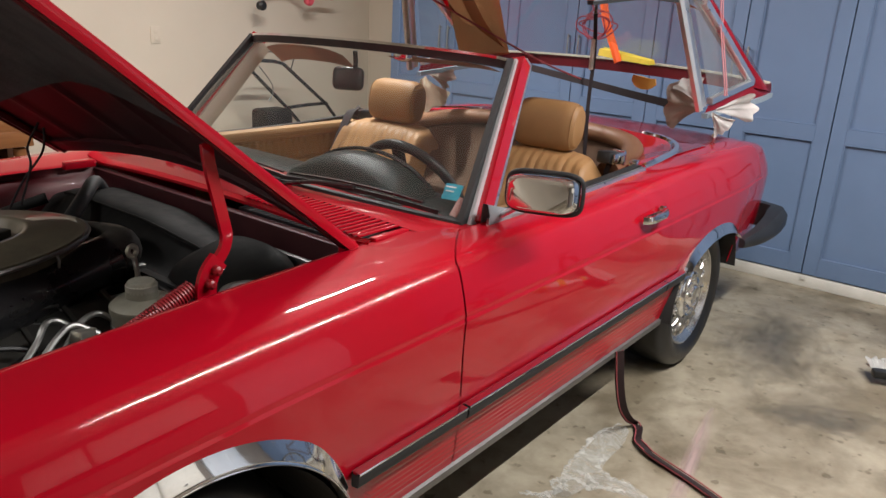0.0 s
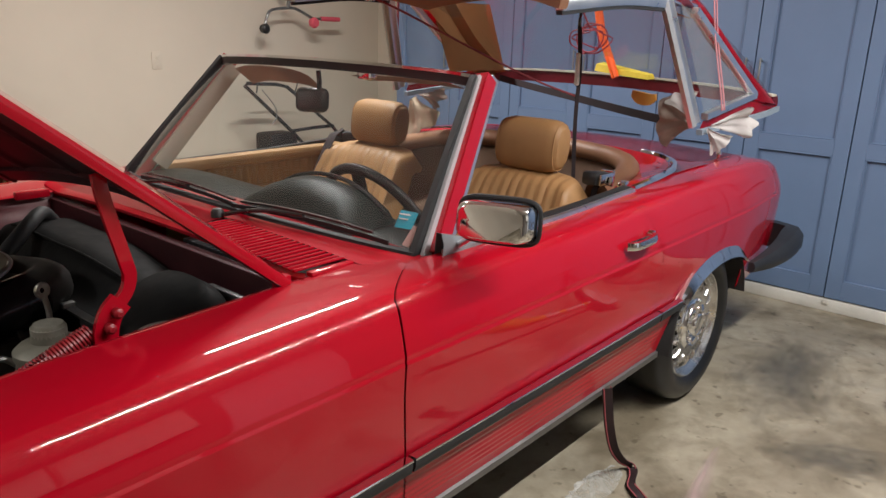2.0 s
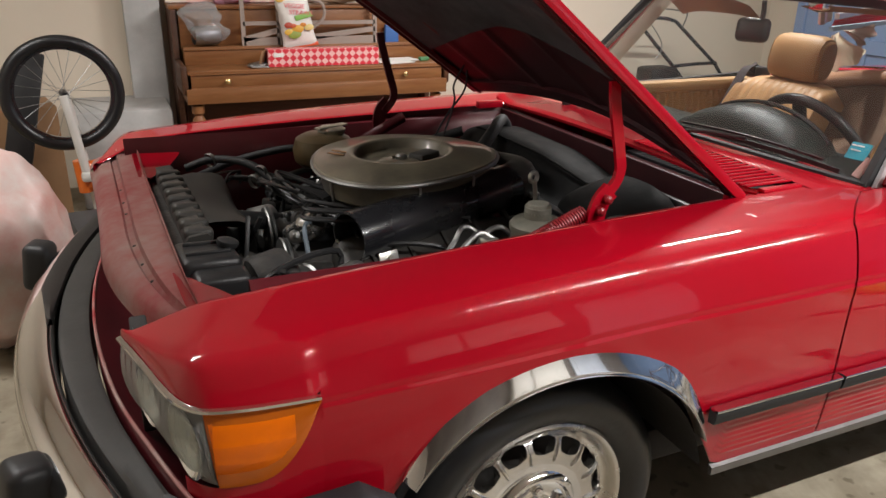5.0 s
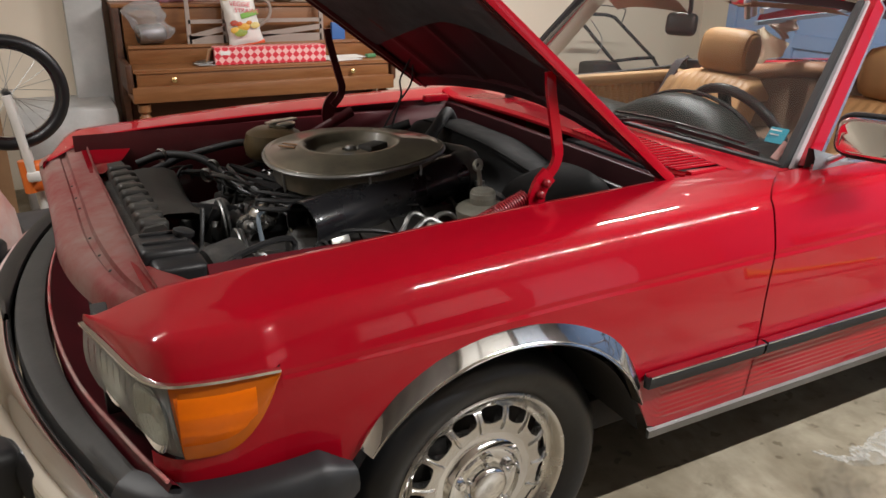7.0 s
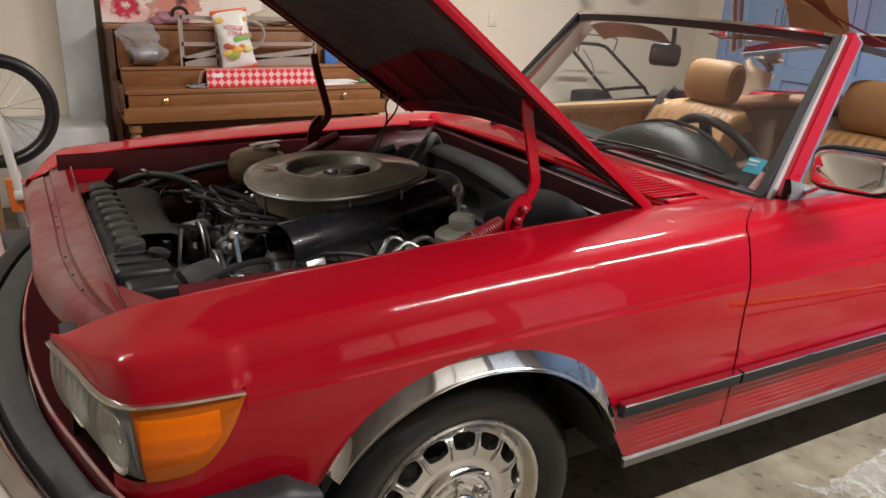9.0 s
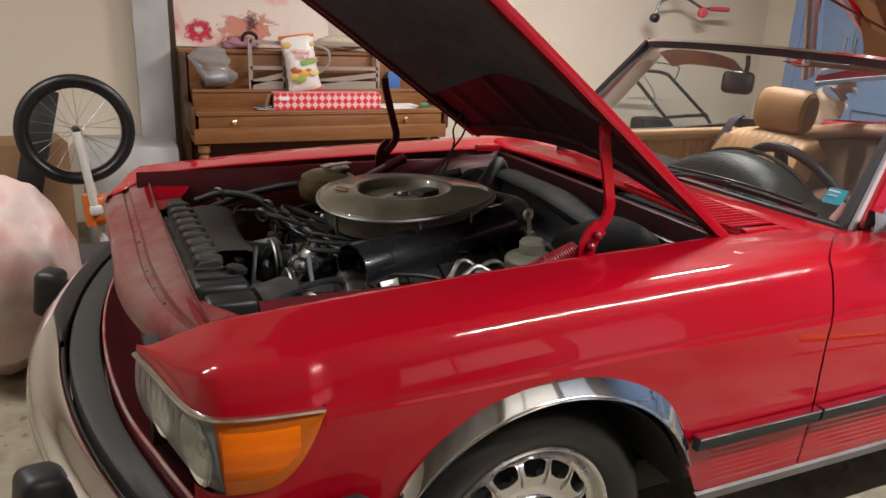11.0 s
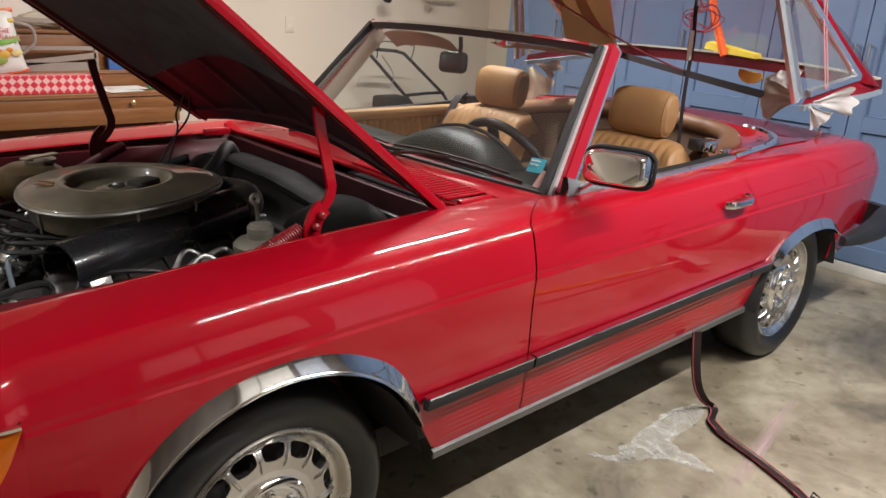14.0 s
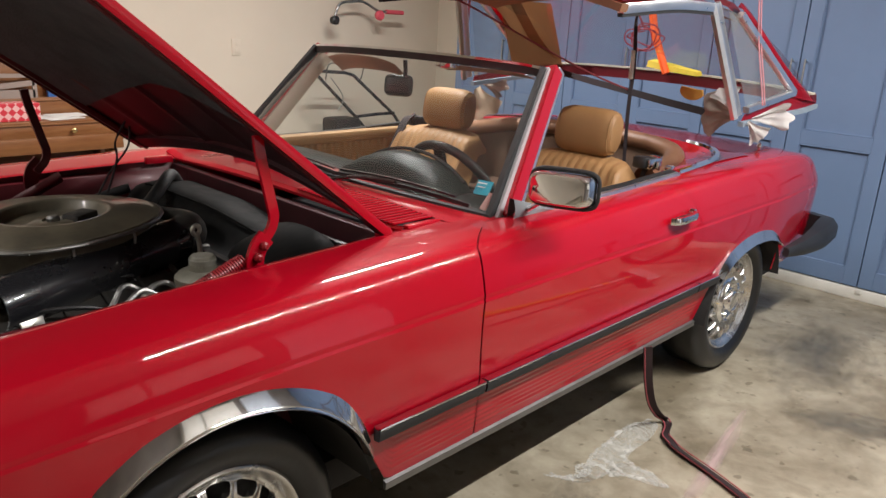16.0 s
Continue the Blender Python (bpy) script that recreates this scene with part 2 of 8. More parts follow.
def floor_material():
    """Stained garage concrete: trowel marks, damp brown patches, oil spots."""
    m = bpy.data.materials.new("stained_concrete_floor")
    m.use_nodes = True
    nt = m.node_tree
    p = nt.nodes["Principled BSDF"]
    tc = nt.nodes.new("ShaderNodeTexCoord")

    def noise_node(scale, detail=8, rough=0.6, dist=0.0):
        n = nt.nodes.new("ShaderNodeTexNoise")
        n.inputs["Scale"].default_value, n.inputs["Detail"].default_value = scale, detail
        n.inputs["Roughness"].default_value, n.inputs["Distortion"].default_value = rough, dist
        nt.links.new(tc.outputs["Object"], n.inputs["Vector"])
        return n

    def ramp_node(src, p0, c0, p1, c1):
        r = nt.nodes.new("ShaderNodeValToRGB")
        r.color_ramp.elements[0].position, r.color_ramp.elements[1].position = p0, p1
        r.color_ramp.elements[0].color, r.color_ramp.elements[1].color = (*c0, 1), (*c1, 1)
        nt.links.new(src.outputs["Fac"], r.inputs["Fac"])
        return r

    def mix(a, b, fac, mode="MULTIPLY"):
        n = nt.nodes.new("ShaderNodeMix")
        n.data_type, n.blend_type = "RGBA", mode
        n.inputs["Factor"].default_value = fac
        nt.links.new(a.outputs[0] if a.bl_idname != "ShaderNodeMix" else a.outputs[2], n.inputs[6])
        nt.links.new(b.outputs[0] if b.bl_idname != "ShaderNodeMix" else b.outputs[2], n.inputs[7])
        return n

    base = ramp_node(noise_node(14, 9), 0.3, (0.325, 0.285, 0.215), 0.7, (0.41, 0.365, 0.28))
    big = ramp_node(noise_node(1.7, 5, 0.55, 0.6), 0.40, (0.36, 0.315, 0.245), 0.60, (1, 0.99, 0.97))
    mid = ramp_node(noise_node(5.5, 6, 0.6, 0.4), 0.36, (0.45, 0.42, 0.36), 0.5, (1, 1, 1))
    spots = ramp_node(noise_node(19, 3, 0.4), 0.30, (0.4, 0.37, 0.32), 0.36, (1, 1, 1))
    c = mix(mix(mix(base, big, 0.74), mid, 0.46), spots, 0.7)
    nt.links.new(c.outputs[2], p.inputs["Base Color"])
    rr = ramp_node(noise_node(3.0), 0.35, (0.30,) * 3, 0.65, (0.7,) * 3)
    nt.links.new(rr.outputs["Color"], p.inputs["Roughness"])
    bp = nt.nodes.new("ShaderNodeBump")
    bp.inputs["Strength"].default_value, bp.inputs["Distance"].default_value = 0.25, 0.003
    nt.links.new(noise_node(60).outputs["Fac"], bp.inputs["Height"])
    nt.links.new(bp.outputs["Normal"], p.inputs["Normal"])
    return m


M["floor"] = floor_material()


# ---- mesh helpers ----
def finish(name, bm, material, smooth=40):
    me = bpy.data.meshes.new(name)
    bmesh.ops.recalc_face_normals(bm, faces=bm.faces)
    bm.to_mesh(me)
    bm.free()
    me.materials.append(material)
    if smooth:
        me.polygons.foreach_set("use_smooth", [True] * len(me.polygons))
        me.set_sharp_from_angle(angle=radians(smooth))
    return me


def part(name, bm, material, parent=None, label="", smooth=40):
    """Links a bmesh as one mesh object under a thing or a part."""
    ob = new(name, finish(name, bm, material, smooth))
    if parent:
        ob.parent = parent
    if label:
        ob["label"] = label
    return ob


def thing(name, label, category, loc=(0, 0, 0), group="", kind=""):
    ob = new(name)
    ob.empty_display_size = 0.05
    ob.location = loc
    bpy.context.view_layer.update()
    return tagged(ob, label, category, group, kind)


def box(bm, c, s, bevel=0.0, m=None, seg=2):
    """A box with its middle at c and sides s, edges rounded by bevel, turned by m round its middle."""
    r = bmesh.ops.create_cube(bm, size=1.0)
    vs = r["verts"]
    bmesh.ops.scale(bm, vec=s, verts=vs)
    if bevel:
        es = list({e for v in vs for e in v.link_edges})
        r2 = bmesh.ops.bevel(bm, geom=es, offset=bevel, segments=seg, affect="EDGES", profile=0.5)
        vs = list({v for f_ in r2["faces"] for v in f_.verts} | {v for v in vs if v.is_valid})
    if m is not None:
        bmesh.ops.transform(bm, matrix=m, verts=vs)
    bmesh.ops.translate(bm, vec=c, verts=vs)
    return vs


def grid(bm, rows, closed_u=False, closed_v=False):
    """A skin over rows of points."""
    V = [[bm.verts.new(p) for p in r] for r in rows]
    nr, nc = len(V), len(V[0])
    for i in range(nr if closed_v else nr - 1):
        for j in range(nc if closed_u else nc - 1):
            q = [V[i][j], V[i][(j + 1) % nc], V[(i + 1) % nr][(j + 1) % nc], V[(i + 1) % nr][j]]
            if len({v for v in q}) == 4:
                bm.faces.new(q)
    return V


def lathe(bm, profile, m=None, n=48):
    """Turns (radius, height) pairs round the z axis, then applies m."""
    m = m or Matrix()
    rows = [[m @ Vector((r * math.cos(2 * math.pi * k / n), r * math.sin(2 * math.pi * k / n), h)) for k in range(n)] for r, h in profile]
    return grid(bm, rows, closed_u=True)


def curve_points(pts, n=8):
    """A smooth line through a few points."""
    P = [Vector(p) for p in pts]
    P = [P[0] * 2 - P[1]] + P + [P[-1] * 2 - P[-2]]
    out = []
    for i in range(1, len(P) - 2):
        for k in range(n):
            t = k / n
            a, b, c, d = P[i - 1], P[i], P[i + 1], P[i + 2]
            out.append(0.5 * (2 * b + (c - a) * t + (2 * a - 5 * b + 4 * c - d) * t * t + (3 * b - a - 3 * c + d) * t ** 3))
    out.append(P[-2])
    return out


def sweep(bm, path, section, up=(0, 0, 1), caps=True, scales=None):
    """Draws a closed section of (side, up) pairs along a path of points."""
    path = [Vector(p) for p in path]
    rows = []
    for i, p in enumerate(path):
        d = (path[min(i + 1, len(path) - 1)] - path[max(i - 1, 0)]).normalized()
        side = d.cross(Vector(up))
        side = side.normalized() if side.length > 1e-5 else Vector((1, 0, 0))
        u = side.cross(d).normalized()
        k = scales[i] if scales else 1.0
        rows.append([p + side * a * k + u * b * k for a, b in section])
    V = grid(bm, rows, closed_u=True)
    if caps:
        bm.faces.new(V[0]), bm.faces.new(V[-1])
    return V


def ring(r, n=10, squash=1.0):
    return [(r * math.cos(2 * math.pi * k / n), r * squash * math.sin(2 * math.pi * k / n)) for k in range(n)]


def rect(w, h):
    return [(-w / 2, -h / 2), (w / 2, -h / 2), (w / 2, h / 2), (-w / 2, h / 2)]


def tube(bm, path, r, n=10, smooth_n=0):
    sweep(bm, curve_points(path, smooth_n) if smooth_n else path, ring(r, n), up=(0.31, 0.17, 0.93))


def table(rows):
    """A smooth function of x through (x, value) pairs."""
    xs, ys = [r[0] for r in rows], [r[1] for r in rows]

    def at(x):
        if x <= xs[0]:
            return ys[0]
        if x >= xs[-1]:
            return ys[-1]
        i = max(k for k in range(len(xs) - 1) if xs[k] <= x)
        h = xs[i + 1] - xs[i]
        s = [(ys[k + 1] - ys[k]) / (xs[k + 1] - xs[k]) for k in range(len(xs) - 1)]
        tan = lambda k: s[0] if k == 0 else s[-1] if k == len(xs) - 1 else (0 if s[k - 1] * s[k] <= 0 else 2 * s[k - 1] * s[k] / (s[k - 1] + s[k]))
        t = (x - xs[i]) / h
        a, b = tan(i) * h, tan(i + 1) * h
        return ys[i] * (2 * t ** 3 - 3 * t * t + 1) + a * (t ** 3 - 2 * t * t + t) + ys[i + 1] * (3 * t * t - 2 * t ** 3) + b * (t ** 3 - t * t)
    return at


def mirrored(bm):
    bmesh.ops.scale(bm, vec=(1, -1, 1), verts=bm.verts)
    for v in bm.verts:
        # the far front corner stands a little forward of the near one
        if v.co.x < -0.2:
            v.co.x -= 0.035 * min(1.0, (-0.2 - v.co.x) / 0.4)
    return bm


# ---- the room ----
X0, X1, Y0, Y1 = -3.4, 4.56, -4.2, 3.12
bm = bmesh.new()
box(bm, ((X0 + X1) / 2, (Y0 + Y1) / 2, -0.05), (X1 - X0 + 0.4, Y1 - Y0 + 0.4, 0.1))
tagged(part("floor", bm, M["floor"], smooth=0), "stained grey-brown concrete garage floor", "floor", kind="structure")
bm = bmesh.new()
box(bm, ((X0 + X1) / 2, (Y0 + Y1) / 2, CEIL + 0.06), (X1 - X0 + 0.4, Y1 - Y0 + 0.4, 0.12))
tagged(part("ceiling", bm, M["ceiling"], smooth=0), "plain white painted garage ceiling", "ceiling", kind="structure")
for nm, c, sz, lab in (
        ("wall_north", ((X0 + X1) / 2, Y1 + 0.06, CEIL / 2), (X1 - X0, 0.12, CEIL), "cream painted plaster wall behind the piano"),
        ("wall_south", ((X0 + X1) / 2, Y0 - 0.06, CEIL / 2), (X1 - X0, 0.12, CEIL), "plain unseen wall opposite the car, coloured dark"),
        ("wall_east", (X1 + 0.06, (Y0 + Y1) / 2, CEIL / 2), (0.12, Y1 - Y0 + 0.24, CEIL), "cream painted wall behind the cabinets"),
        ("wall_west", (X0 - 0.06, (Y0 + Y1) / 2, CEIL / 2), (0.12, Y1 - Y0 + 0.24, CEIL), "cream painted end wall of the garage")):
    bm = bmesh.new()
    box(bm, c, sz)
    tagged(part(nm, bm, M["wall_darkened"] if nm == "wall_south" else M["wall"], smooth=0), lab, "wall", kind="structure")
# Unseen pale panel, added to give the chrome arch its bluish reflection.
bm = bmesh.new()
box(bm, (2.55, Y0 + 0.03, 1.17), (1.00, 0.06, 2.34), 0.006)
pale_panel = tagged(part("pale_panel", bm, M["pale_reflector"]), "bluish-white panel out of view, added for the arch trim's reflection", "door", kind="structure")
for zc, hh in ((0.62, 0.85), (1.70, 1.00)):
    for xc in (2.32, 2.78):
        bm = bmesh.new()
        box(bm, (xc, Y0 + 0.065, zc), (0.32, 0.012, hh), 0.004)
        part("raised_field", bm, M["pale_reflector"], pale_panel)
# Unseen white boxes, added as the pale patches reflected in the front wing.
for x0, x1 in ((0.45, 0.88), (0.90, 1.72)):
    wc = thing("reflected_box", "white box out of view, added for the car side's reflection", "cabinet", ((x0 + x1) / 2, Y0, 0), group="white wall cabinets")
    bm = bmesh.new()
    box(bm, (0, 0.15, 1.72), (x1 - x0 - 0.01, 0.30, 1.02), 0.006)
    part("body", bm, M["white_paint"], wc)
    bm = bmesh.new()
    box(bm, (0, 0.309, 1.72), (x1 - x0 - 0.03, 0.018, 1.0), 0.004)
    leaf = part("door", bm, M["white_paint"], wc)
    bm = bmesh.new()
    box(bm, (0.02, 0.325, 1.42), (0.06, 0.02, 0.06), 0.006)
    part("dark_square", bm, M["black_plastic"], leaf, "small dark square on the face")

# ---- the car: body shape ----
CREASE_Y = table([(-0.66, -0.862), (-0.45, -0.876), (-0.1, -0.884), (2.6, -0.880), (2.95, -0.858), (3.25, -0.822), (3.42, -0.775)])
CREASE_Z = table([(-0.66, 0.735), (-0.3, 0.748), (0.3, 0.762), (2.9, 0.762), (3.42, 0.735)])
CREST_Z = table([(-0.70, 0.775), (-0.56, 0.818), (-0.35, 0.845), (0.0, 0.866), (0.4, 0.880), (0.9, 0.893), (1.5, 0.898), (2.0, 0.914), (2.5, 0.920), (2.9, 0.914), (3.2, 0.886), (3.42, 0.815)])
FENDER_EDGE_Y = table([(-0.70, -0.645), (-0.2, -0.632), (0.3, -0.615), (0.9, -0.60)])
FENDER_EDGE_Z = table([(-0.70, 0.775), (-0.56, 0.825), (-0.26, 0.850), (0.22, 0.868), (0.62, 0.877), (0.9, 0.888)])
DECK_EDGE_Y = table([(1.9, -0.715), (2.3, -0.70), (2.9, -0.68), (3.42, -0.62)])
WHEEL_Z, WHEEL_R, AXLE2 = 0.315, 0.315, 2.455
GAP_F = table([(0.34, 0.748), (0.53, 0.717), (0.70, 0.700), (0.80, 0.705), (0.90, 0.722)])
GAP_R = table([(0.34, 1.875), (0.55, 1.915), (0.70, 1.905), (0.80, 1.865), (0.90, 1.80)])


def profile(x, edge):
    """The left body side at x from the sill up to the inner edge (y, z)."""
    c, cz, top = CREASE_Y(x), CREASE_Z(x), CREST_Z(x)
    ey, ez = edge(x, top)
    h = top - cz
    p = [(c + 0.045, 0.345), (c + 0.016, 0.505), (c + 0.003, 0.64), (c - 0.001, cz - 0.012)]
    q = [(c + 0.001, cz + 0.003), (c + 0.015, cz + h * 0.40), (c + 0.036, cz + h * 0.76), (c + 0.055, cz + h * 0.91), (c + 0.076, top - 0.004), (c + 0.105, top - 0.0005), (c + 0.16, top + 0.001), (ey, ez)]
    a = [(v.x, v.y) for v in curve_points([(*t, 0) for t in p], 14)]
    b = [(v.x, v.y) for v in curve_points([(*t, 0) for t in q], 7)]
    return a + [(c + 0.0025, cz - 0.0045)] + b


FOLD = 43  # the row of the profile in the pressed crease


def gap_front(y, z):
    """The door's front edge: upright on the side, swept back over the shoulder to the windscreen post."""
    return GAP_F(z) + 0.155 * min(1.0, max(0.0, (y + 0.835) / 0.115)) ** 1.15


def gap_rear(y, z):
    return GAP_R(z)


def fender_edge(x, top):
    return FENDER_EDGE_Y(x), FENDER_EDGE_Z(x)


def door_edge(x, top):
    return -0.722, top + 0.002


def deck_edge(x, top):
    return DECK_EDGE_Y(x), top + 0.006


def front_arch(x):
    d = abs(x + 0.004)
    return 0.322 + math.sqrt(max(0, 0.382 ** 2 - d * d)) if d < 0.382 else 0


def rear_arch(x):
    d = abs(x - 2.435) / 0.375
    return 0.43 + 0.182 * math.sqrt(max(0, 1 - d * d)) if d < 1 else 0


def low_fender(x):
    if x < -0.335:
        return 0.50
    if x < 0.335:
        return front_arch(x)
    return max(0.345, 0.322 + math.sqrt(0.382 ** 2 - 0.339 ** 2) - (x - 0.335) * 1.6)


def low_rear(x):
    if x < 2.02:
        return 0.345
    if x > 2.78:
        return 0.40
    return max(0.345, rear_arch(x))


def corrugate(z):
    """Ribs pressed into the side below the rubbing strip."""
    return 0.0026 * max(0.0, math.cos((z - 0.36) / 0.0165 * 2 * math.pi)) if 0.362 < z < 0.492 else 0.0


def side_panel(xl, xr, edge, low, nx=46, n_low=120, warp=None):
    """A sheet on the body side between the lines xl(y, z) and xr(y, z), above low(x)."""
    bm = bmesh.new()
    cols = []
    for i in range(nx + 1):
        u = i / nx
        xm = xl(-0.88, 0.5) * (1 - u) + xr(-0.88, 0.5) * u
        n_up = len(profile(xm, edge)) - FOLD - 1
        col = []
        for j in range(n_low + n_up + 1):
            x = xm
            for _ in range(3):
                pr = profile(x, edge)
                if j < n_low:
                    k0 = next((k for k in range(FOLD) if pr[k][1] >= low(x)), 0)
                    s0 = k0 - 1 + (low(x) - pr[k0 - 1][1]) / max(1e-6, pr[k0][1] - pr[k0 - 1][1]) if k0 > 0 else 0.0
                    s = s0 + (FOLD - s0) * j / n_low
                else:
                    s = FOLD + j - n_low
                k = min(int(s), len(pr) - 2)
                f_ = s - k
                y, z = pr[k][0] * (1 - f_) + pr[k + 1][0] * f_, pr[k][1] * (1 - f_) + pr[k + 1][1] * f_
                x = xl(y, z) * (1 - u) + xr(y, z) * u
            y -= corrugate(z) if 0.43 < x < 2.0 else 0
            p = Vector((x, y, z))
            col.append(warp(p) if warp else p)
        cols.append(col)
    # a thin sheet: outer skin, rolled edges, inner skin
    grid(bm, [c + [p + Vector((0, 0.004, -0.003)) for p in reversed(c)] for c in cols], closed_u=True)
    return bm


def nose_warp(p):
    """Sweeps the front of the wing forward towards the grille."""
    if p.x < -0.2:
        k = min(1.0, (-0.2 - p.x) / 0.40)
        w = min(1.0, max(0.0, (p.y + 0.87) / 0.33))
        p.x -= 0.10 * k * k * w ** 1.2
    return p


LAMP_PTS = curve_points([(-0.718, -0.570, 0.0), (-0.690, -0.668, 0.0), (-0.665, -0.762, 0.0), (-0.647, -0.813, 0.0), (-0.627, -0.842, 0.0), (-0.602, -0.858, 0.0), (-0.548, -0.870, 0.0), (-0.50, -0.875, 0.0), (-0.445, -0.879, 0.0)], 8)


def lamp_line(t):
    """Top edge of the lamp from its inner tip round the corner."""
    s = t * (len(LAMP_PTS) - 1)
    k = min(int(s), len(LAMP_PTS) - 2)
    return LAMP_PTS[k].lerp(LAMP_PTS[k + 1], s - k)


car = thing("convertible_car", "bright red vintage two-seat convertible with raised hood and open cockpit", "car")
const = lambda v: (lambda y, z: v)
for side in (1, -1):
    flip = (lambda b: b) if side == 1 else mirrored
    lab = "glossy red front wing" if side == 1 else ""
    # wing: rear of the lamp, and the brow over it
    bm = side_panel(const(-0.447), lambda y, z: gap_front(y, z) - 0.003, fender_edge, low_fender, nx=60, warp=nose_warp)
    # front end of the wing, folding down to the lamp's top edge
    pr = [q for q in profile(-0.447, fender_edge) if q[1] >= 0.757]
    (y0, z0), (y1, z1) = pr[0], pr[-1]
    cols = []
    for i in range(33):
        s = i / 32
        o = lamp_line(1 - s)
        xi = -0.472 - 0.233 * s
        yi, zi = y1 + (-0.59 - y1) * s ** 1.5, FENDER_EDGE_Z(max(xi, -0.70)) + (FENDER_EDGE_Z(-0.447) - FENDER_EDGE_Z(-0.472)) * (1 - s)
        cols.append([nose_warp(Vector((-0.447, y, z))) if i == 0 else Vector((o.x + (xi - o.x) * ((y - y0) / (y1 - y0)) ** 1.2, o.y + (yi - o.y) * (y - y0) / (y1 - y0), 0.757 + (zi - 0.757) * (z - z0) / (z1 - z0))) for y, z in pr])
    grid(bm, [c + [p + Vector((0.003, 0.004, -0.003)) for p in reversed(c)] for c in cols], closed_u=True)
    bmesh.ops.remove_doubles(bm, verts=bm.verts, dist=0.0003)
    part("front_wing", flip(bm), M["red"], car, lab)
    bm = side_panel(lambda y, z: gap_front(y, z) + 0.003, lambda y, z: gap_rear(y, z) - 0.0014, door_edge, lambda x: 0.345, nx=44)
    door = part("door", flip(bm), M["red"], car, "glossy red door")
    bm = side_panel(lambda y, z: gap_rear(y, z) + 0.0014, const(3.42), deck_edge, low_rear, nx=60)
    part("rear_wing", flip(bm), M["red"], car)
    # chrome sill strip
    bm = bmesh.new()
    ys = lambda x: (CREASE_Y(x) + 0.045) * 1.0
    sweep(bm, [(x, ys(x) - 0.002, 0.333) for x in np.linspace(0.425, 2.035, 20)], [(-0.004, -0.013), (0.006, -0.011), (0.006, 0.008), (-0.004, 0.012)])
    part("sill_strip", flip(bm), M["dull_alloy"], car)
    # rubbing strip in three lengths
    for x0, x1 in ((0.356, GAP_F(0.52) - 0.004), (GAP_F(0.52) + 0.004, GAP_R(0.52) - 0.004), (GAP_R(0.52) + 0.004, 2.085)):
        n = max(3, int((x1 - x0) * 12))
        bm = bmesh.new()
        P = [(x, CREASE_Y(x) + 0.004, 0.520) for x in np.linspace(x0, x1, n)]
        sweep(bm, P, [(-0.004, -0.021), (0.013, -0.019), (0.017, -0.006), (0.017, 0.006), (0.013, 0.0125), (-0.004, 0.014)])
        strip = part("rubbing_strip", flip(bm), M["rubber"], car, "black rubber strip")
        bm = bmesh.new()
        sweep(bm, [(x, y - 0.002, z + 0.013) for x, y, z in P], [(-0.003, -0.0030), (0.0165, -0.0030), (0.0175, 0.0005), (0.0165, 0.0025), (-0.003, 0.0030)])
        part("chrome_bead", flip(bm), M["chrome"], strip)
    # chrome arch trims
    bm = bmesh.new()
    rows = []
    for k in range(49):
        a = radians(143) + (radians(24) - radians(143)) * k / 48
        w = 0.047 * min(1.0, 0.45 + 2.2 * min(k, 48 - k) / 48)
        row = []
        for t, dy in ((1.0, 0.008), (0.985, 0.001), (0.8, -0.004), (0.55, -0.0105), (0.24, -0.018), (0.18, -0.0192), (0.17, -0.017), (0.10, -0.021), (0.04, -0.022), (0.0, -0.018), (0.0, 0.03)):
            r = 0.370 + w * t
            x, z = -0.004 + r * math.cos(a), 0.322 + r * math.sin(a)
            row.append((x, -0.881 + dy, z))
        rows.append(row)
    grid(bm, rows)
    part("front_arch_trim", flip(bm), M["chrome"], car, "polished chrome arch trim")
    bm = bmesh.new()
    rows = []
    for k in range(41):
        a = radians(152) + (radians(40) - radians(152)) * k / 40
        w = 0.044 * min(1.0, 0.5 + 2.2 * min(k, 40 - k) / 40)
        rows.append([(2.435 + (0.363 + w * t) * math.cos(a), -0.879 + dy, 0.43 + (0.17 + w * t) * math.sin(a)) for t, dy in ((1.0, 0.008), (0.97, 0.000), (0.5, -0.010), (0.14, -0.020), (0.04, -0.022), (0.0, -0.017), (0.0, 0.03))])
    grid(bm, rows)
    part("rear_arch_trim", flip(bm), M["chrome"], car)
    # wheel housings
    for cx, r in ((0.0, 0.375), (2.45, 0.37)):
        bm = bmesh.new()
        rows = [[(cx + r * math.cos(a), y, 0.30 + r * math.sin(a)) for a in np.linspace(radians(12), radians(178), 30)] for y in (-0.866, -0.52)]
        V = grid(bm, rows)
        bm.faces.new(V[1])
        part("wheel_housing", flip(bm), M["underseal"], car)

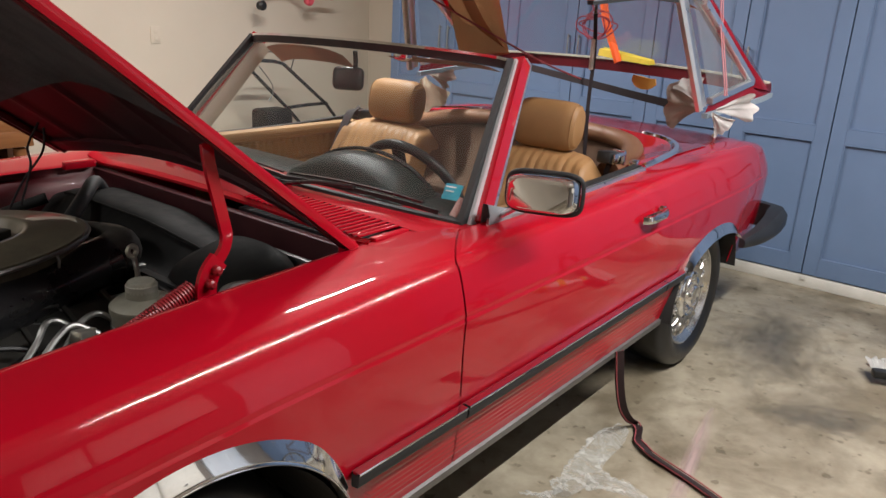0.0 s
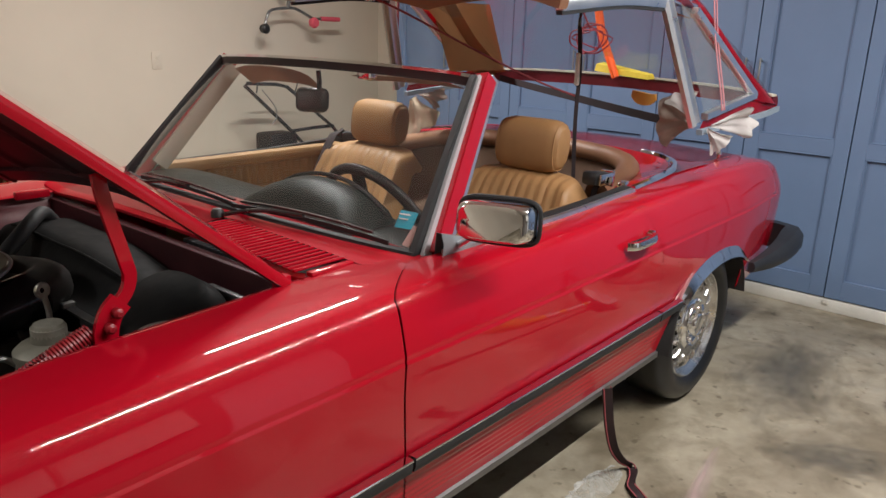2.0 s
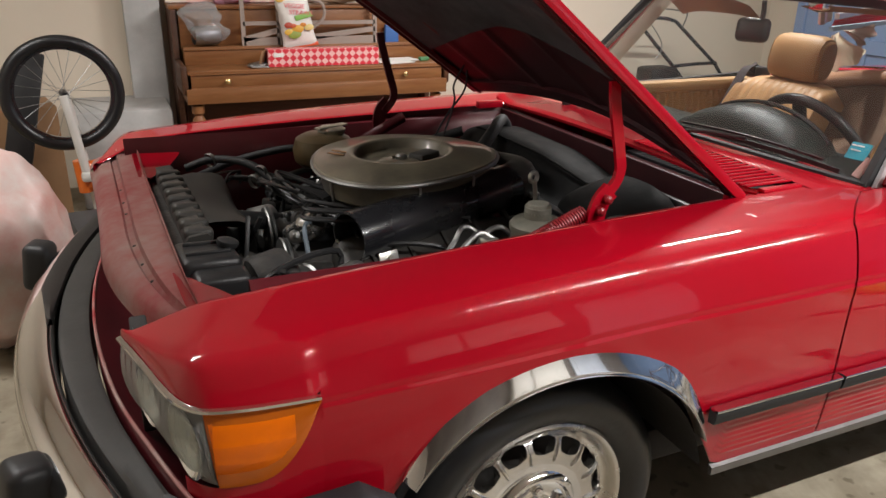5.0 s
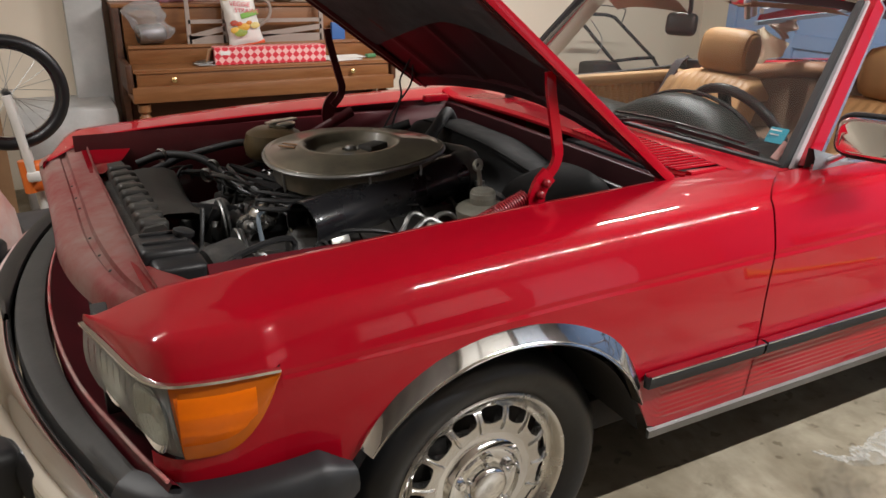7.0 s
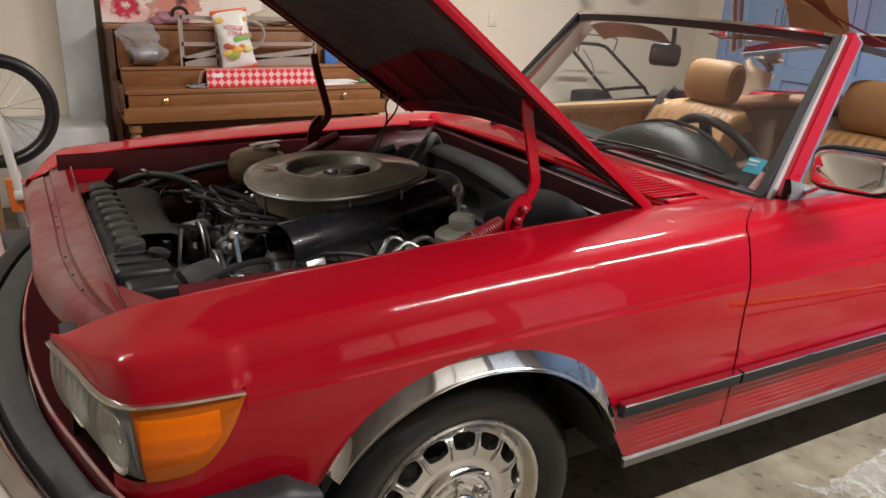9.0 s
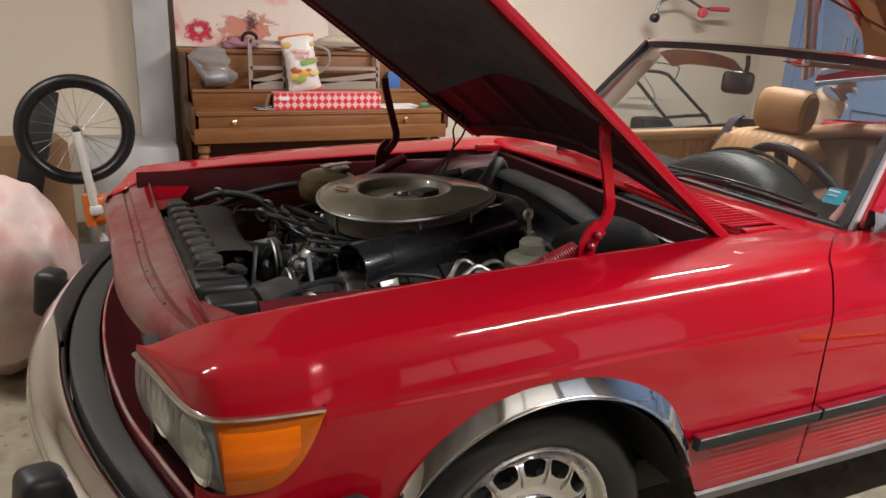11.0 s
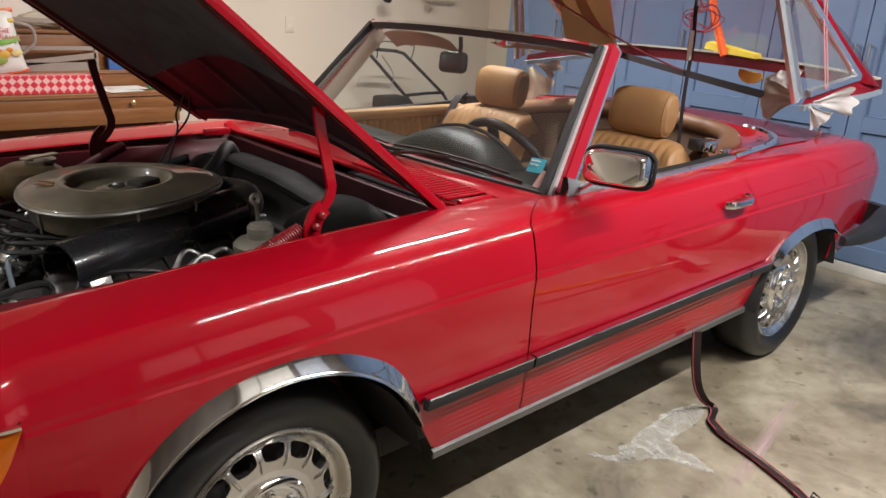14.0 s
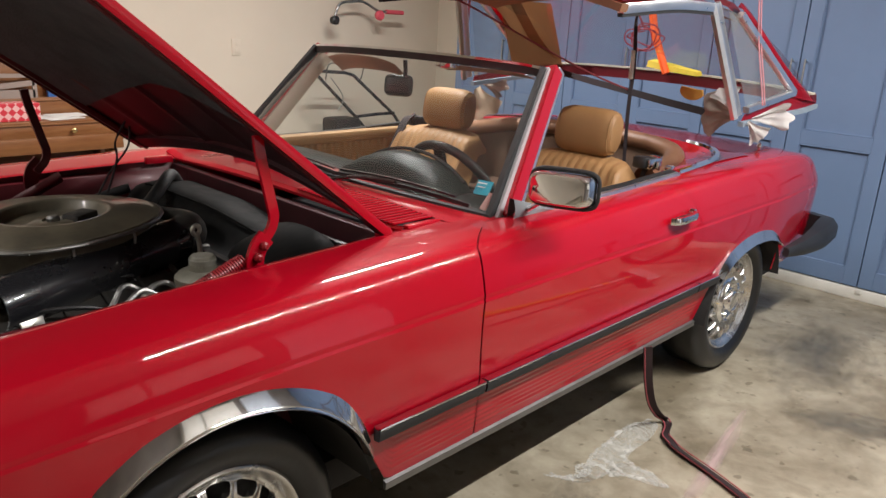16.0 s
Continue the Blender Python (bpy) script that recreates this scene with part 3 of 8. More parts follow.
# wheels
def wheel(cx, side, turn):
    grp = bpy.data.objects.new("wheel", None)
    scene.collection.objects.link(grp)
    grp.parent = car
    grp.empty_display_size = 0.05
    grp.matrix_basis = pose(cx, -0.795 * side, WHEEL_Z, 0, 0, turn) @ pose(0, 0, 0, 90 if side == 1 else -90)
    # local: z points outwards
    bm = bmesh.new()
    R = WHEEL_R
    lathe(bm, [(0.205, -0.17), (0.222, -0.195), (0.275, -0.19), (R - 0.012, -0.165), (R, -0.14), (R + 0.001, -0.08), (R, -0.02), (R - 0.010, 0.012), (R - 0.03, 0.028), (0.268, 0.036), (0.236, 0.028), (0.218, 0.008), (0.205, 0.0)], n=72)
    part("tyre", bm, M["tyre"], grp, "black road tyre")
    bm = bmesh.new()
    lathe(bm, [(0.2, -0.15), (0.205, -0.02), (0.216, 0.004), (0.219, 0.012), (0.214, 0.016), (0.205, 0.012), (0.196, -0.004), (0.186, -0.012), (0.178, -0.013)], n=72)
    rim = part("rim", bm, M["alloy"], grp, "polished alloy rim")
    # web with fifteen windows
    bm = bmesh.new()
    n = 15
    for k in range(n):
        a0 = 2 * math.pi * k / n
        w_o, w_i = radians(3.2), radians(4.2)
        rows = []
        for r, z, w in ((0.183, -0.012, math.pi / n), (0.178, -0.006, w_o * 1.25), (0.172, -0.002, w_o), (0.160, 0.003, w_o * 1.1), (0.152, 0.005, w_i * 1.15), (0.147, 0.006, math.pi / n), (0.122, 0.004, math.pi / n)):
            rows.append([(r * math.cos(a0 + d), r * math.sin(a0 + d), z - zz * (w < 0.15)) for d, zz in ((-w, 0.02), (-w * 0.8, 0.0), (w * 0.8, 0.0), (w, 0.02))])
        grid(bm, rows)
    for k in range(n):
        a0 = 2 * math.pi * k / n
        d, e = Vector((math.cos(a0), math.sin(a0), 0)), Vector((-math.sin(a0), math.cos(a0), 0))
        grid(bm, [[d * r + e * s + Vector((0, 0, z + h)) for s, h in ((-0.006, -0.004), (-0.0018, 0.005), (0.0018, 0.005), (0.006, -0.004))] for r, z in ((0.178, -0.006), (0.168, 0.0), (0.150, 0.006), (0.135, 0.006), (0.128, 0.002))])
    part("spoke_web", bm, M["alloy"], rim)
    bm = bmesh.new()
    lathe(bm, [(0.124, 0.004), (0.104, 0.003), (0.098, 0.008), (0.094, 0.016), (0.088, 0.016), (0.083, 0.006), (0.064, 0.002), (0.052, 0.006), (0.048, 0.020), (0.044, 0.028), (0.040, 0.030), (0.037, 0.028), (0.001, 0.029)], n=45)
    part("hub_cap", bm, M["chrome"], rim, "chrome hub cap")
    for k in range(5):
        a = 2 * math.pi * k / 5 + 0.3
        bm = bmesh.new()
        lathe(bm, [(0.0125, -0.01), (0.0125, 0.016), (0.008, 0.022), (0.001, 0.022)], Matrix.Translation((0.068 * math.cos(a), 0.068 * math.sin(a), 0.0)), n=12)
        part("wheel_bolt", bm, M["chrome"], rim)
    bm = bmesh.new()
    lathe(bm, [(0.195, -0.06), (0.10, -0.055), (0.001, -0.05)], n=40)
    part("brake_drum", bm, M["grime"], rim)
    return grp


for cx in (0.0, AXLE2):
    for sd in (1, -1):
        wheel(cx, sd, 3 if cx == 0 else 0)

# underbody and engine bay shell
bm = bmesh.new()
box(bm, (1.5, 0, 0.29), (3.7, 1.36, 0.1), 0.02)
part("floor_pan", bm, M["underseal"], car)
bm = bmesh.new()
box(bm, (-0.02, 0, 0.36), (1.3, 1.2, 0.05))
part("engine_bay_floor", bm, M["underseal"], car)
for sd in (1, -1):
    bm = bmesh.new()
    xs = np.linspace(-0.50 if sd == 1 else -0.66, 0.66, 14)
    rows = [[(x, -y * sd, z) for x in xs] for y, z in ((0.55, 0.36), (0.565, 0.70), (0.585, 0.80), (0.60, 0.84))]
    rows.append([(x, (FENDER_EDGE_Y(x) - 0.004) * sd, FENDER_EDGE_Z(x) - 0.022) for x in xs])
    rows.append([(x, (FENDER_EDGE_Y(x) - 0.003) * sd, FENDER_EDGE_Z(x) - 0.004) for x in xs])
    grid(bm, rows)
    part("inner_wing", bm, M["red_shaded"], car, "inner wing, red darkened for shade")
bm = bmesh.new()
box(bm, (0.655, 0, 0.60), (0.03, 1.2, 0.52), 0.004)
part("firewall", bm, M["red_deep_shaded"], car)

# cowl with a bank of air slots ahead of the wheel
cowl_z = lambda y: 0.012 * (1 - (y / 0.6) ** 2) + 0.02 * max(0.0, (abs(y) - 0.55) / 0.11) ** 2
bm = bmesh.new()
rows = []
for x, z in ((0.664, 0.866), (0.656, 0.868), (0.656, 0.876), (0.668, 0.883), (0.685, 0.885)):
    rows.append([(min(x + 0.016 * (1 - (y / 0.6) ** 2), 0.686 if y > -0.13 else 0.662 + 0.016 * (1 - (y / 0.6) ** 2)), y, z + cowl_z(y)) for y in np.linspace(-0.625, 0.66, 60)])
grid(bm, rows)
part("cowl_front", bm, M["red"], car)
bm = bmesh.new()
rows = []
for x, z in ((0.685, 0.885), (0.74, 0.888), (0.80, 0.890)):
    rows.append([(x, y, z + cowl_z(y)) for y in np.linspace(-0.125, 0.66, 25)])
grid(bm, rows)
bmesh.ops.solidify(bm, geom=bm.faces[:], thickness=0.004)
part("cowl_panel", bm, M["red"], car)
bm = bmesh.new()
rows = []
for x, z in ((0.80, 0.890), (0.86, 0.893), (0.95, 0.895), (1.0, 0.88)):
    rows.append([(x, y, z + 0.012 * (1 - (y / 0.6) ** 2)) for y in np.linspace(-0.735, 0.735, 31)])
grid(bm, rows)
part("cowl_rear", bm, M["red"], car)
bm = bmesh.new()
box(bm, (0.744, -0.36, 0.858), (0.132, 0.5, 0.01))
part("cowl_drain", bm, M["dark_gap"], car)
for k in range(22):
    bm = bmesh.new()
    y = -0.133 - 0.021 * (k + 0.5)
    x0 = 0.658 + 0.016 * (1 - (y / 0.6) ** 2)
    box(bm, (0, 0, 0), (0.804 - x0, 0.0105, 0.006), 0.0015, pose((0.804 + x0) / 2, y, 0.8875 + cowl_z(y), -5, 0, 0), 1)
    part("cowl_fin", bm, M["red"], car)
bm = bmesh.new()
box(bm, (0.742, -0.613, 0.884), (0.125, 0.022, 0.012), 0.004)
part("cowl_side", bm, M["red"], car)

# nose panel, grille opening, apron
NX = lambda y: -0.746 + (0.38 if y < 0 else -0.04) * y * y
IX = lambda y: -0.604 - 0.03 * y
nose_z = lambda y: 0.010 * (1 - (y / 0.6) ** 2) + 0.030 * (abs(y) / 0.6) ** 4
bm = bmesh.new()
rows = []
for f_, z in ((1.0, 0.735), (1.0, 0.776), (0.975, 0.778), (0.962, 0.768), (0.80, 0.766), (0.56, 0.762), (0.53, 0.748), (0.44, 0.742), (0.40, 0.748), (0.20, 0.742), (0.08, 0.732), (0.0, 0.716), (-0.02, 0.690)):
    rows.append([(NX(y) + (IX(y) - NX(y)) * f_, y, z + nose_z(y)) for y in np.linspace(-0.57, 0.64, 41)])
grid(bm, rows)
bmesh.ops.solidify(bm, geom=bm.faces[:], thickness=0.003)
nose = part("nose_panel", bm, M["red_dusty"], car, "dusty faded red panel above the grille")
for y in (-0.34, -0.24, -0.12, 0.12, 0.22, 0.34):
    bm = bmesh.new()
    lathe(bm, [(0.0045, -0.004), (0.0045, 0.001), (0.003, 0.002), (0.001, 0.002)], Matrix.Translation((NX(y) + (IX(y) - NX(y)) * 0.48, y, 0.744 + nose_z(y))), 8)
    part("panel_screw", bm, M["grime"], nose)
for sd in (1, -1):
    bm = bmesh.new()
    rows = [[(IX(-sd * y) - 0.02 + (x1 - IX(-sd * y) + 0.02) * v, -sd * y, 0.769 + nose_z(y) - 0.006 * v) for v in np.linspace(0, 1, 5)] for y, x1 in ((0.37, -0.602), (0.385, -0.594), (0.40, -0.580), (0.44, -0.562), (0.48, -0.540), (0.53, -0.520), (0.57, -0.505), (0.615, -0.495))]
    grid(bm, rows)
    bmesh.ops.solidify(bm, geom=bm.faces[:], thickness=0.004)
    part("nose_gusset", bm, M["red"], car)
# Dark sheet added across the empty grille opening for the darkness inside.
bm = bmesh.new()
rows = [[(NX(y) + 0.05, y, z) for y in np.linspace(-0.52, 0.52, 21)] for z in (0.72, 0.48)]
grid(bm, rows)
part("grille_dark_sheet", bm, M["grime"], car)
bm = bmesh.new()
AX = lambda y: -0.787 + 0.20 * y * y
lip_z = lambda y: 0.02 * min(1, max(0, (abs(y) - 0.45) / 0.2))
rows = []
for dx, z in ((0.09, 0.500), (0.03, 0.535), (0.014, 0.556), (0.006, 0.560), (0.0, 0.548), (0.0, 0.50), (0.02, 0.42), (0.06, 0.34)):
    rows.append([(AX(y) + dx, y, z + lip_z(y) * (z > 0.5)) for y in np.linspace(-0.862, 0.862, 41)])
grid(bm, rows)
part("front_apron", bm, M["red_shaded"], car, "red apron under the lamps, darkened for shade")
bm = bmesh.new()
sweep(bm, [(AX(y) + 0.004, y, 0.562 + lip_z(y)) for y in np.linspace(-0.855, 0.855, 41)], ring(0.004, 8))
part("apron_lip", bm, M["red_dusty"], car)
HEADLAMP_GLASS = glass_mat("ribbed_headlamp_glass_clear", tint=(0.90, 0.95, 0.93), opacity=0.34, rough=0.18)
LAMP_BACK = mat("grey_lamp_reflector", (0.30, 0.33, 0.31), 0.28, metal=0.6, var=0.5, scale=16, color2=(0.14, 0.155, 0.15), bump=0.3, bump_scale=60)
for sd in (1, -1):
    flip = (lambda b: b) if sd == 1 else mirrored
    # headlamp
    def lamp_skin(t0, t1, n, bulge, low_z, flute=0.0, rib=0.0, top=0.752):
        bm = bmesh.new()
        cols = []
        for i in range(n + 1):
            t = t0 + (t1 - t0) * i / n
            p = lamp_line(t)
            col = []
            zl = low_z(t)
            for j in range(25):
                v = j / 24
                z_ = zl + (top - zl) * v
                b = bulge * math.sin(math.pi * v) + flute * (((z_ - 0.6) / 0.034) % 1.0) * (0.12 < v < 0.88) + rib * abs(math.sin(i * 0.9)) * (0.06 < v < 0.94)
                nrm = Vector((-1, -0.35, 0)).normalized() if t < 0.5 else Vector((-0.15, -1, 0)).normalized()
                q = p + nrm * b
                col.append((q.x + 0.012 * (1 - v) * (t < 0.6), q.y, z_))
            cols.append(col)
        grid(bm, cols)
        return bm
    lz = lambda t: 0.615 + 0.137 * min(1.0, max(0.0, (t - 0.55) / 0.445)) ** 4.6
    bm = lamp_skin(0.0, 0.545, 110, 0.012, lz, 0.0, 0.0022)
    lamp = part("headlamp", flip(bm), HEADLAMP_GLASS, car, "clear ribbed headlamp glass")
    for t, rr in ((0.13, 0.050), (0.39, 0.062)):
        c = lamp_line(t)
        bm = bmesh.new()
        lathe(bm, [(rr, 0.012), (rr * 0.94, 0.010), (rr * 0.75, 0.001), (rr * 0.45, -0.006), (rr * 0.26, -0.009), (rr * 0.24, 0.004), (0.001, 0.007)], look((c.x + 0.010, c.y + 0.006, 0.684), (c.x + 0.010 - 1.0, c.y + 0.006 - 0.30, 0.684)) @ pose(0, 0, 0, 180), 28)
        part("reflector", flip(bm), M["chrome"], lamp, "bright reflector bowl")
    bm = lamp_skin(0.547, 0.992, 36, 0.007, lz)
    lens = part("indicator_lens", flip(bm), M["amber_rim"], lamp, "amber indicator lens")
    bm = lamp_skin(0.575, 0.90, 36, 0.011, lambda t: lz(t) + 0.016, 0.0016, 0.0, 0.740)
    part("lens_field", flip(bm), M["amber"], lens, "bright amber ribbed field")
    bm = bmesh.new()
    sweep(bm, [lamp_line(t) + Vector((-0.004, -0.004, 0.756)) for t in np.linspace(0, 1, 40)], [(-0.004, -0.003), (0.004, -0.003), (0.004, 0.002), (-0.004, 0.003)])
    part("chrome_bezel", flip(bm), M["chrome"], lamp)
    bm = bmesh.new()
    side = [q for q in profile(-0.447, fender_edge) if q[1] < 0.757]
    cols = []
    for t in np.linspace(0.35, 1, 40):
        k = min(1.0, max(0.0, (t - 0.72) / 0.28))
        k = k * k * (3 - 2 * k)
        col = []
        for z in np.linspace(0.49, lz(t) - 0.001, 14):
            p = lamp_line(t) + Vector((0.0, 0.003, z))
            near = min(side, key=lambda q: abs(q[1] - z))
            col.append(p.lerp(Vector((p.x, near[0], z)), k))
        cols.append(col)
    grid(bm, cols)
    part("wing_corner", flip(bm), M["red"], car)
    bm = bmesh.new()
    cols = [[lamp_line(t) + Vector((0.02, 0.02, z)) for z in (0.60, 0.76)] for t in np.linspace(0, 1, 20)]
    grid(bm, cols)
    part("lamp_back", flip(bm), LAMP_BACK, lamp)
    # Dark block added to close the gap inboard of the lamp.
    bm = bmesh.new()
    box(bm, (-0.688, -0.53, 0.655), (0.03, 0.10, 0.19), 0.004)
    part("lamp_gap_filler", flip(bm), M["underseal"], car)

# front bumper: broad chrome blade, black rubber apron behind it, two rubber guards
bump = lambda y, dx: -0.876 + dx + 0.25 * y * y
YS = np.linspace(-0.84, 0.84, 49)
bm = bmesh.new()
rows = []
for dx, z in ((0.004, 0.43), (0.004, 0.530), (0.0, 0.545), (-0.010, 0.553), (-0.030, 0.556), (-0.052, 0.550), (-0.072, 0.534), (-0.082, 0.512), (-0.084, 0.486), (-0.078, 0.458), (-0.062, 0.436), (-0.03, 0.428)):
    rows.append([(bump(y, dx), y, z - 0.012 * (abs(y) / 0.84) ** 4) for y in YS])
grid(bm, rows)
bumper = part("front_bumper", bm, M["chrome"], car, "broad polished chrome front bumper blade")
bm = bmesh.new()
rows = []
for k, z in ((-0.05, 0.40), (-0.02, 0.530), (0.04, 0.545), (0.20, 0.549), (0.5, 0.545), (0.8, 0.549), (0.96, 0.546), (1.0, 0.535), (1.0, 0.42)):
    rows.append([((bump(y, 0.012)) * (1 - k) + (AX(y) - 0.006) * k, y, z + 0.6 * lip_z(y) * max(0.0, k)) for y in np.linspace(-0.86, 0.86, 49)])
grid(bm, rows)
part("bumper_filler", bm, mat("grey_worn_rubber", (0.055, 0.053, 0.050), 0.6, var=0.25, scale=10, bump=0.15), bumper, "black rubber filler behind the blade")
# Black strip stands in for the dark reflection on the blade's far bevel.
bm = bmesh.new()
ys = np.linspace(-0.02, 0.83, 30)
rows = [[(bump(y, dx * min(1.0, 0.15 + (y + 0.02) / 0.25)), y, z) for y in ys] for dx, z in ((0.010, 0.540), (0.008, 0.556), (-0.012, 0.562), (-0.036, 0.560), (-0.042, 0.552))]
grid(bm, rows)
part("bevel_dark_strip", bm, M["black_plastic"], bumper, "black strip added for the dark reflection on the blade's bevel")
for sd in (1, -1):
    flip = (lambda b: b) if sd == 1 else mirrored
    bm = bmesh.new()
    P = curve_points([(-0.715, -0.800, 0.510), (-0.665, -0.862, 0.512), (-0.60, -0.902, 0.515), (-0.50, -0.922, 0.52), (-0.40, -0.924, 0.525), (-0.335, -0.918, 0.53)], 6)
    sweep(bm, P, [(-0.045, -0.07), (0.0, -0.07), (0.012, -0.03), (0.013, 0.012), (0.006, 0.040), (-0.010, 0.052), (-0.045, 0.055)], scales=[min(1.0, 0.42 + 0.12 * (len(P) - 1 - i)) for i in range(len(P))])
    part("bumper_side_rubber", flip(bm), M["bumper_rubber"], bumper)
    bm = bmesh.new()
    box(bm, (0, 0, 0), (0.080, 0.090, 0.15), 0.024, pose(-0.905, -0.575, 0.475, 0, 8, 20), 4)
    part("bumper_guard", flip(bm), M["bumper_rubber"], bumper, "black rubber bumper guard")

# rear: deck, tail panel, bumper
bm = bmesh.new()
rows = []
for x in np.linspace(2.62, 3.41, 22):
    t = CREST_Z(x) + 0.006
    rows.append([(x, y * DECK_EDGE_Y(x) * -1 * 0.992, t + 0.022 * (1 - y * y) - 0.004) for y in np.linspace(-1, 1, 25)])
grid(bm, rows)
bmesh.ops.solidify(bm, geom=bm.faces[:], thickness=0.004)
part("boot_lid", bm, M["red"], car, "glossy red boot lid")
bm = bmesh.new()
rows = []
for x, z in ((3.415, 0.80), (3.425, 0.70), (3.42, 0.55), (3.40, 0.40)):
    rows.append([(x + 0.03 * (1 - (y / 0.78) ** 2), y, z) for y in np.linspace(-0.745, 0.745, 25)])
grid(bm, rows)
part("tail_panel", bm, M["red"], car)
for sd in (1, -1):
    flip = (lambda b: b) if sd == 1 else mirrored
    bm = bmesh.new()
    rows = [[(x, y, z) for x, y in ((3.40, -0.730), (3.42, -0.715), (3.435, -0.69), (3.448, -0.60), (3.455, -0.40))] for z in (0.62, 0.70, 0.775)]
    grid(bm, rows)
    part("tail_lamp", flip(bm), mat("red_tail_lens", (0.35, 0.01, 0.01), 0.15, coat=0.8) if sd == 1 else bpy.data.materials["red_tail_lens"], car)
YR = np.linspace(-0.86, 0.86, 33)
rb = lambda y: 3.56 - 0.16 * (abs(y) / 0.86) ** 3
bm = bmesh.new()
P = [(2.86, -0.862, 0.475), (3.02, -0.880, 0.48), (3.20, -0.882, 0.49), (3.34, -0.868, 0.50)] + [(rb(y), y, 0.50) for y in YR] + [(3.34, 0.868, 0.50), (3.20, 0.882, 0.49), (3.02, 0.880, 0.48), (2.86, 0.862, 0.475)]
P = curve_points(P, 2)
sweep(bm, P, [(-0.03, -0.065), (0.03, -0.065), (0.055, -0.03), (0.055, 0.025), (0.03, 0.055), (-0.03, 0.058)], scales=[min(1.0, 0.35 + 0.13 * min(i, len(P) - 1 - i)) for i in range(len(P))])
part("rear_bumper", bm, M["bumper_rubber"], car, "thick black rubber rear bumper")
bm = bmesh.new()
tube(bm, [(2.83, -0.672, 0.915), (2.83, -0.674, 0.94)], 0.008)
lathe(bm, [(0.013, 0), (0.013, 0.008), (0.006, 0.02), (0.001, 0.022)], Matrix.Translation((2.83, -0.674, 0.935)), 14)
part("hardtop_catch", bm, M["chrome"], car)

# bonnet, raised on its hinges
HL, HW = 1.30, 0.622
hood = bpy.data.objects.new("bonnet", None)
scene.collection.objects.link(hood)
hood.parent, hood.empty_display_size = car, 0.05
hood["label"] = "raised red bonnet with black insulation pad"


def hood_pt(u, y, h):
    """Point of the raised bonnet: u from hinge to nose, h above its rim; it sits a little twisted."""
    a = radians(38.0 - 3.0 * (y + 0.62) / 1.24)
    crown = 0.066 * (1 - (y / HW) ** 2)
    lift = 0.02 * math.sin(math.pi * u) - 0.02 * u ** 3
    hh = h + crown + lift * min(1.0, 1.2 - abs(y) / HW)
    k = min(1.0, max(0.0, (y + 0.60) / 0.55))
    ul = HL * (u + 0.072 * k * k * (3 - 2 * k) * (1 - u))
    return Vector((0.625 - ul * math.cos(a) + hh * math.sin(a), y, 0.885 + ul * math.sin(a) + hh * math.cos(a)))


bm = bmesh.new()
rows = []
for i in range(29):
    u = i / 28
    hw = HW - 0.01 * u
    row = [hood_pt(u, -hw, -0.022), hood_pt(u, -hw - 0.003, -0.008)]
    row += [hood_pt(u, y * hw, 0.0) for y in np.linspace(-1, 1, 25)]
    row += [hood_pt(u, hw + 0.003, -0.008), hood_pt(u, hw, -0.022)]
    rows.append(row)
grid(bm, rows)
part("outer_skin", bm, M["red"], hood)
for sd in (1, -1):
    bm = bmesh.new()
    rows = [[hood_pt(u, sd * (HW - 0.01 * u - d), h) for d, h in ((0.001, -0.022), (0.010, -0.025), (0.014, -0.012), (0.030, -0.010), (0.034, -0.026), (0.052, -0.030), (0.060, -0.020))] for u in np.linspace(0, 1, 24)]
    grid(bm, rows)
    part("side_channel", bm, M["red_shaded"], hood)
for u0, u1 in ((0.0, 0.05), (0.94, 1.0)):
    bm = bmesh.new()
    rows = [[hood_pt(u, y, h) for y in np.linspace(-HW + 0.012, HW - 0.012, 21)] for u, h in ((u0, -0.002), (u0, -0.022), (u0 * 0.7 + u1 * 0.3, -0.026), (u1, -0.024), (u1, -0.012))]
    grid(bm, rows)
    part("cross_frame", bm, M["red_deep_shaded"], hood)
bm = bmesh.new()
rows = []
for i in range(17):
    u = 0.30 + 0.65 * i / 16
    rows.append([hood_pt(u - 0.10 * max(0.0, y / HW) * (1 - i / 16), y, -0.020 - 0.004 * math.sin(40 * u) * math.cos(9 * y)) for y in np.linspace(-HW + 0.06, HW - 0.05, 19)])
grid(bm, rows)
part("insulation_pad", bm, M["hood_pad"], hood, "black felt insulation pad")
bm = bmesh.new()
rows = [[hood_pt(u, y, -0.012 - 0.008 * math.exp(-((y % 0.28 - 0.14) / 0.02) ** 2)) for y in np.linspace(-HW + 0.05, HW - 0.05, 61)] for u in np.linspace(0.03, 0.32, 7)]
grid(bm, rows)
part("rear_inner_panel", bm, M["red_deep_shaded"], hood)
bm = bmesh.new()
box(bm, (0.635, -0.575, 0.868), (0.03, 0.035, 0.035), 0.005)
part("left_hinge", bm, M["red"], hood)
bm = bmesh.new()
box(bm, (0.585, 0.585, 0.880), (0.10, 0.025, 0.025), 0.005, None, 2)
part("right_hinge", bm, M["red"], hood)
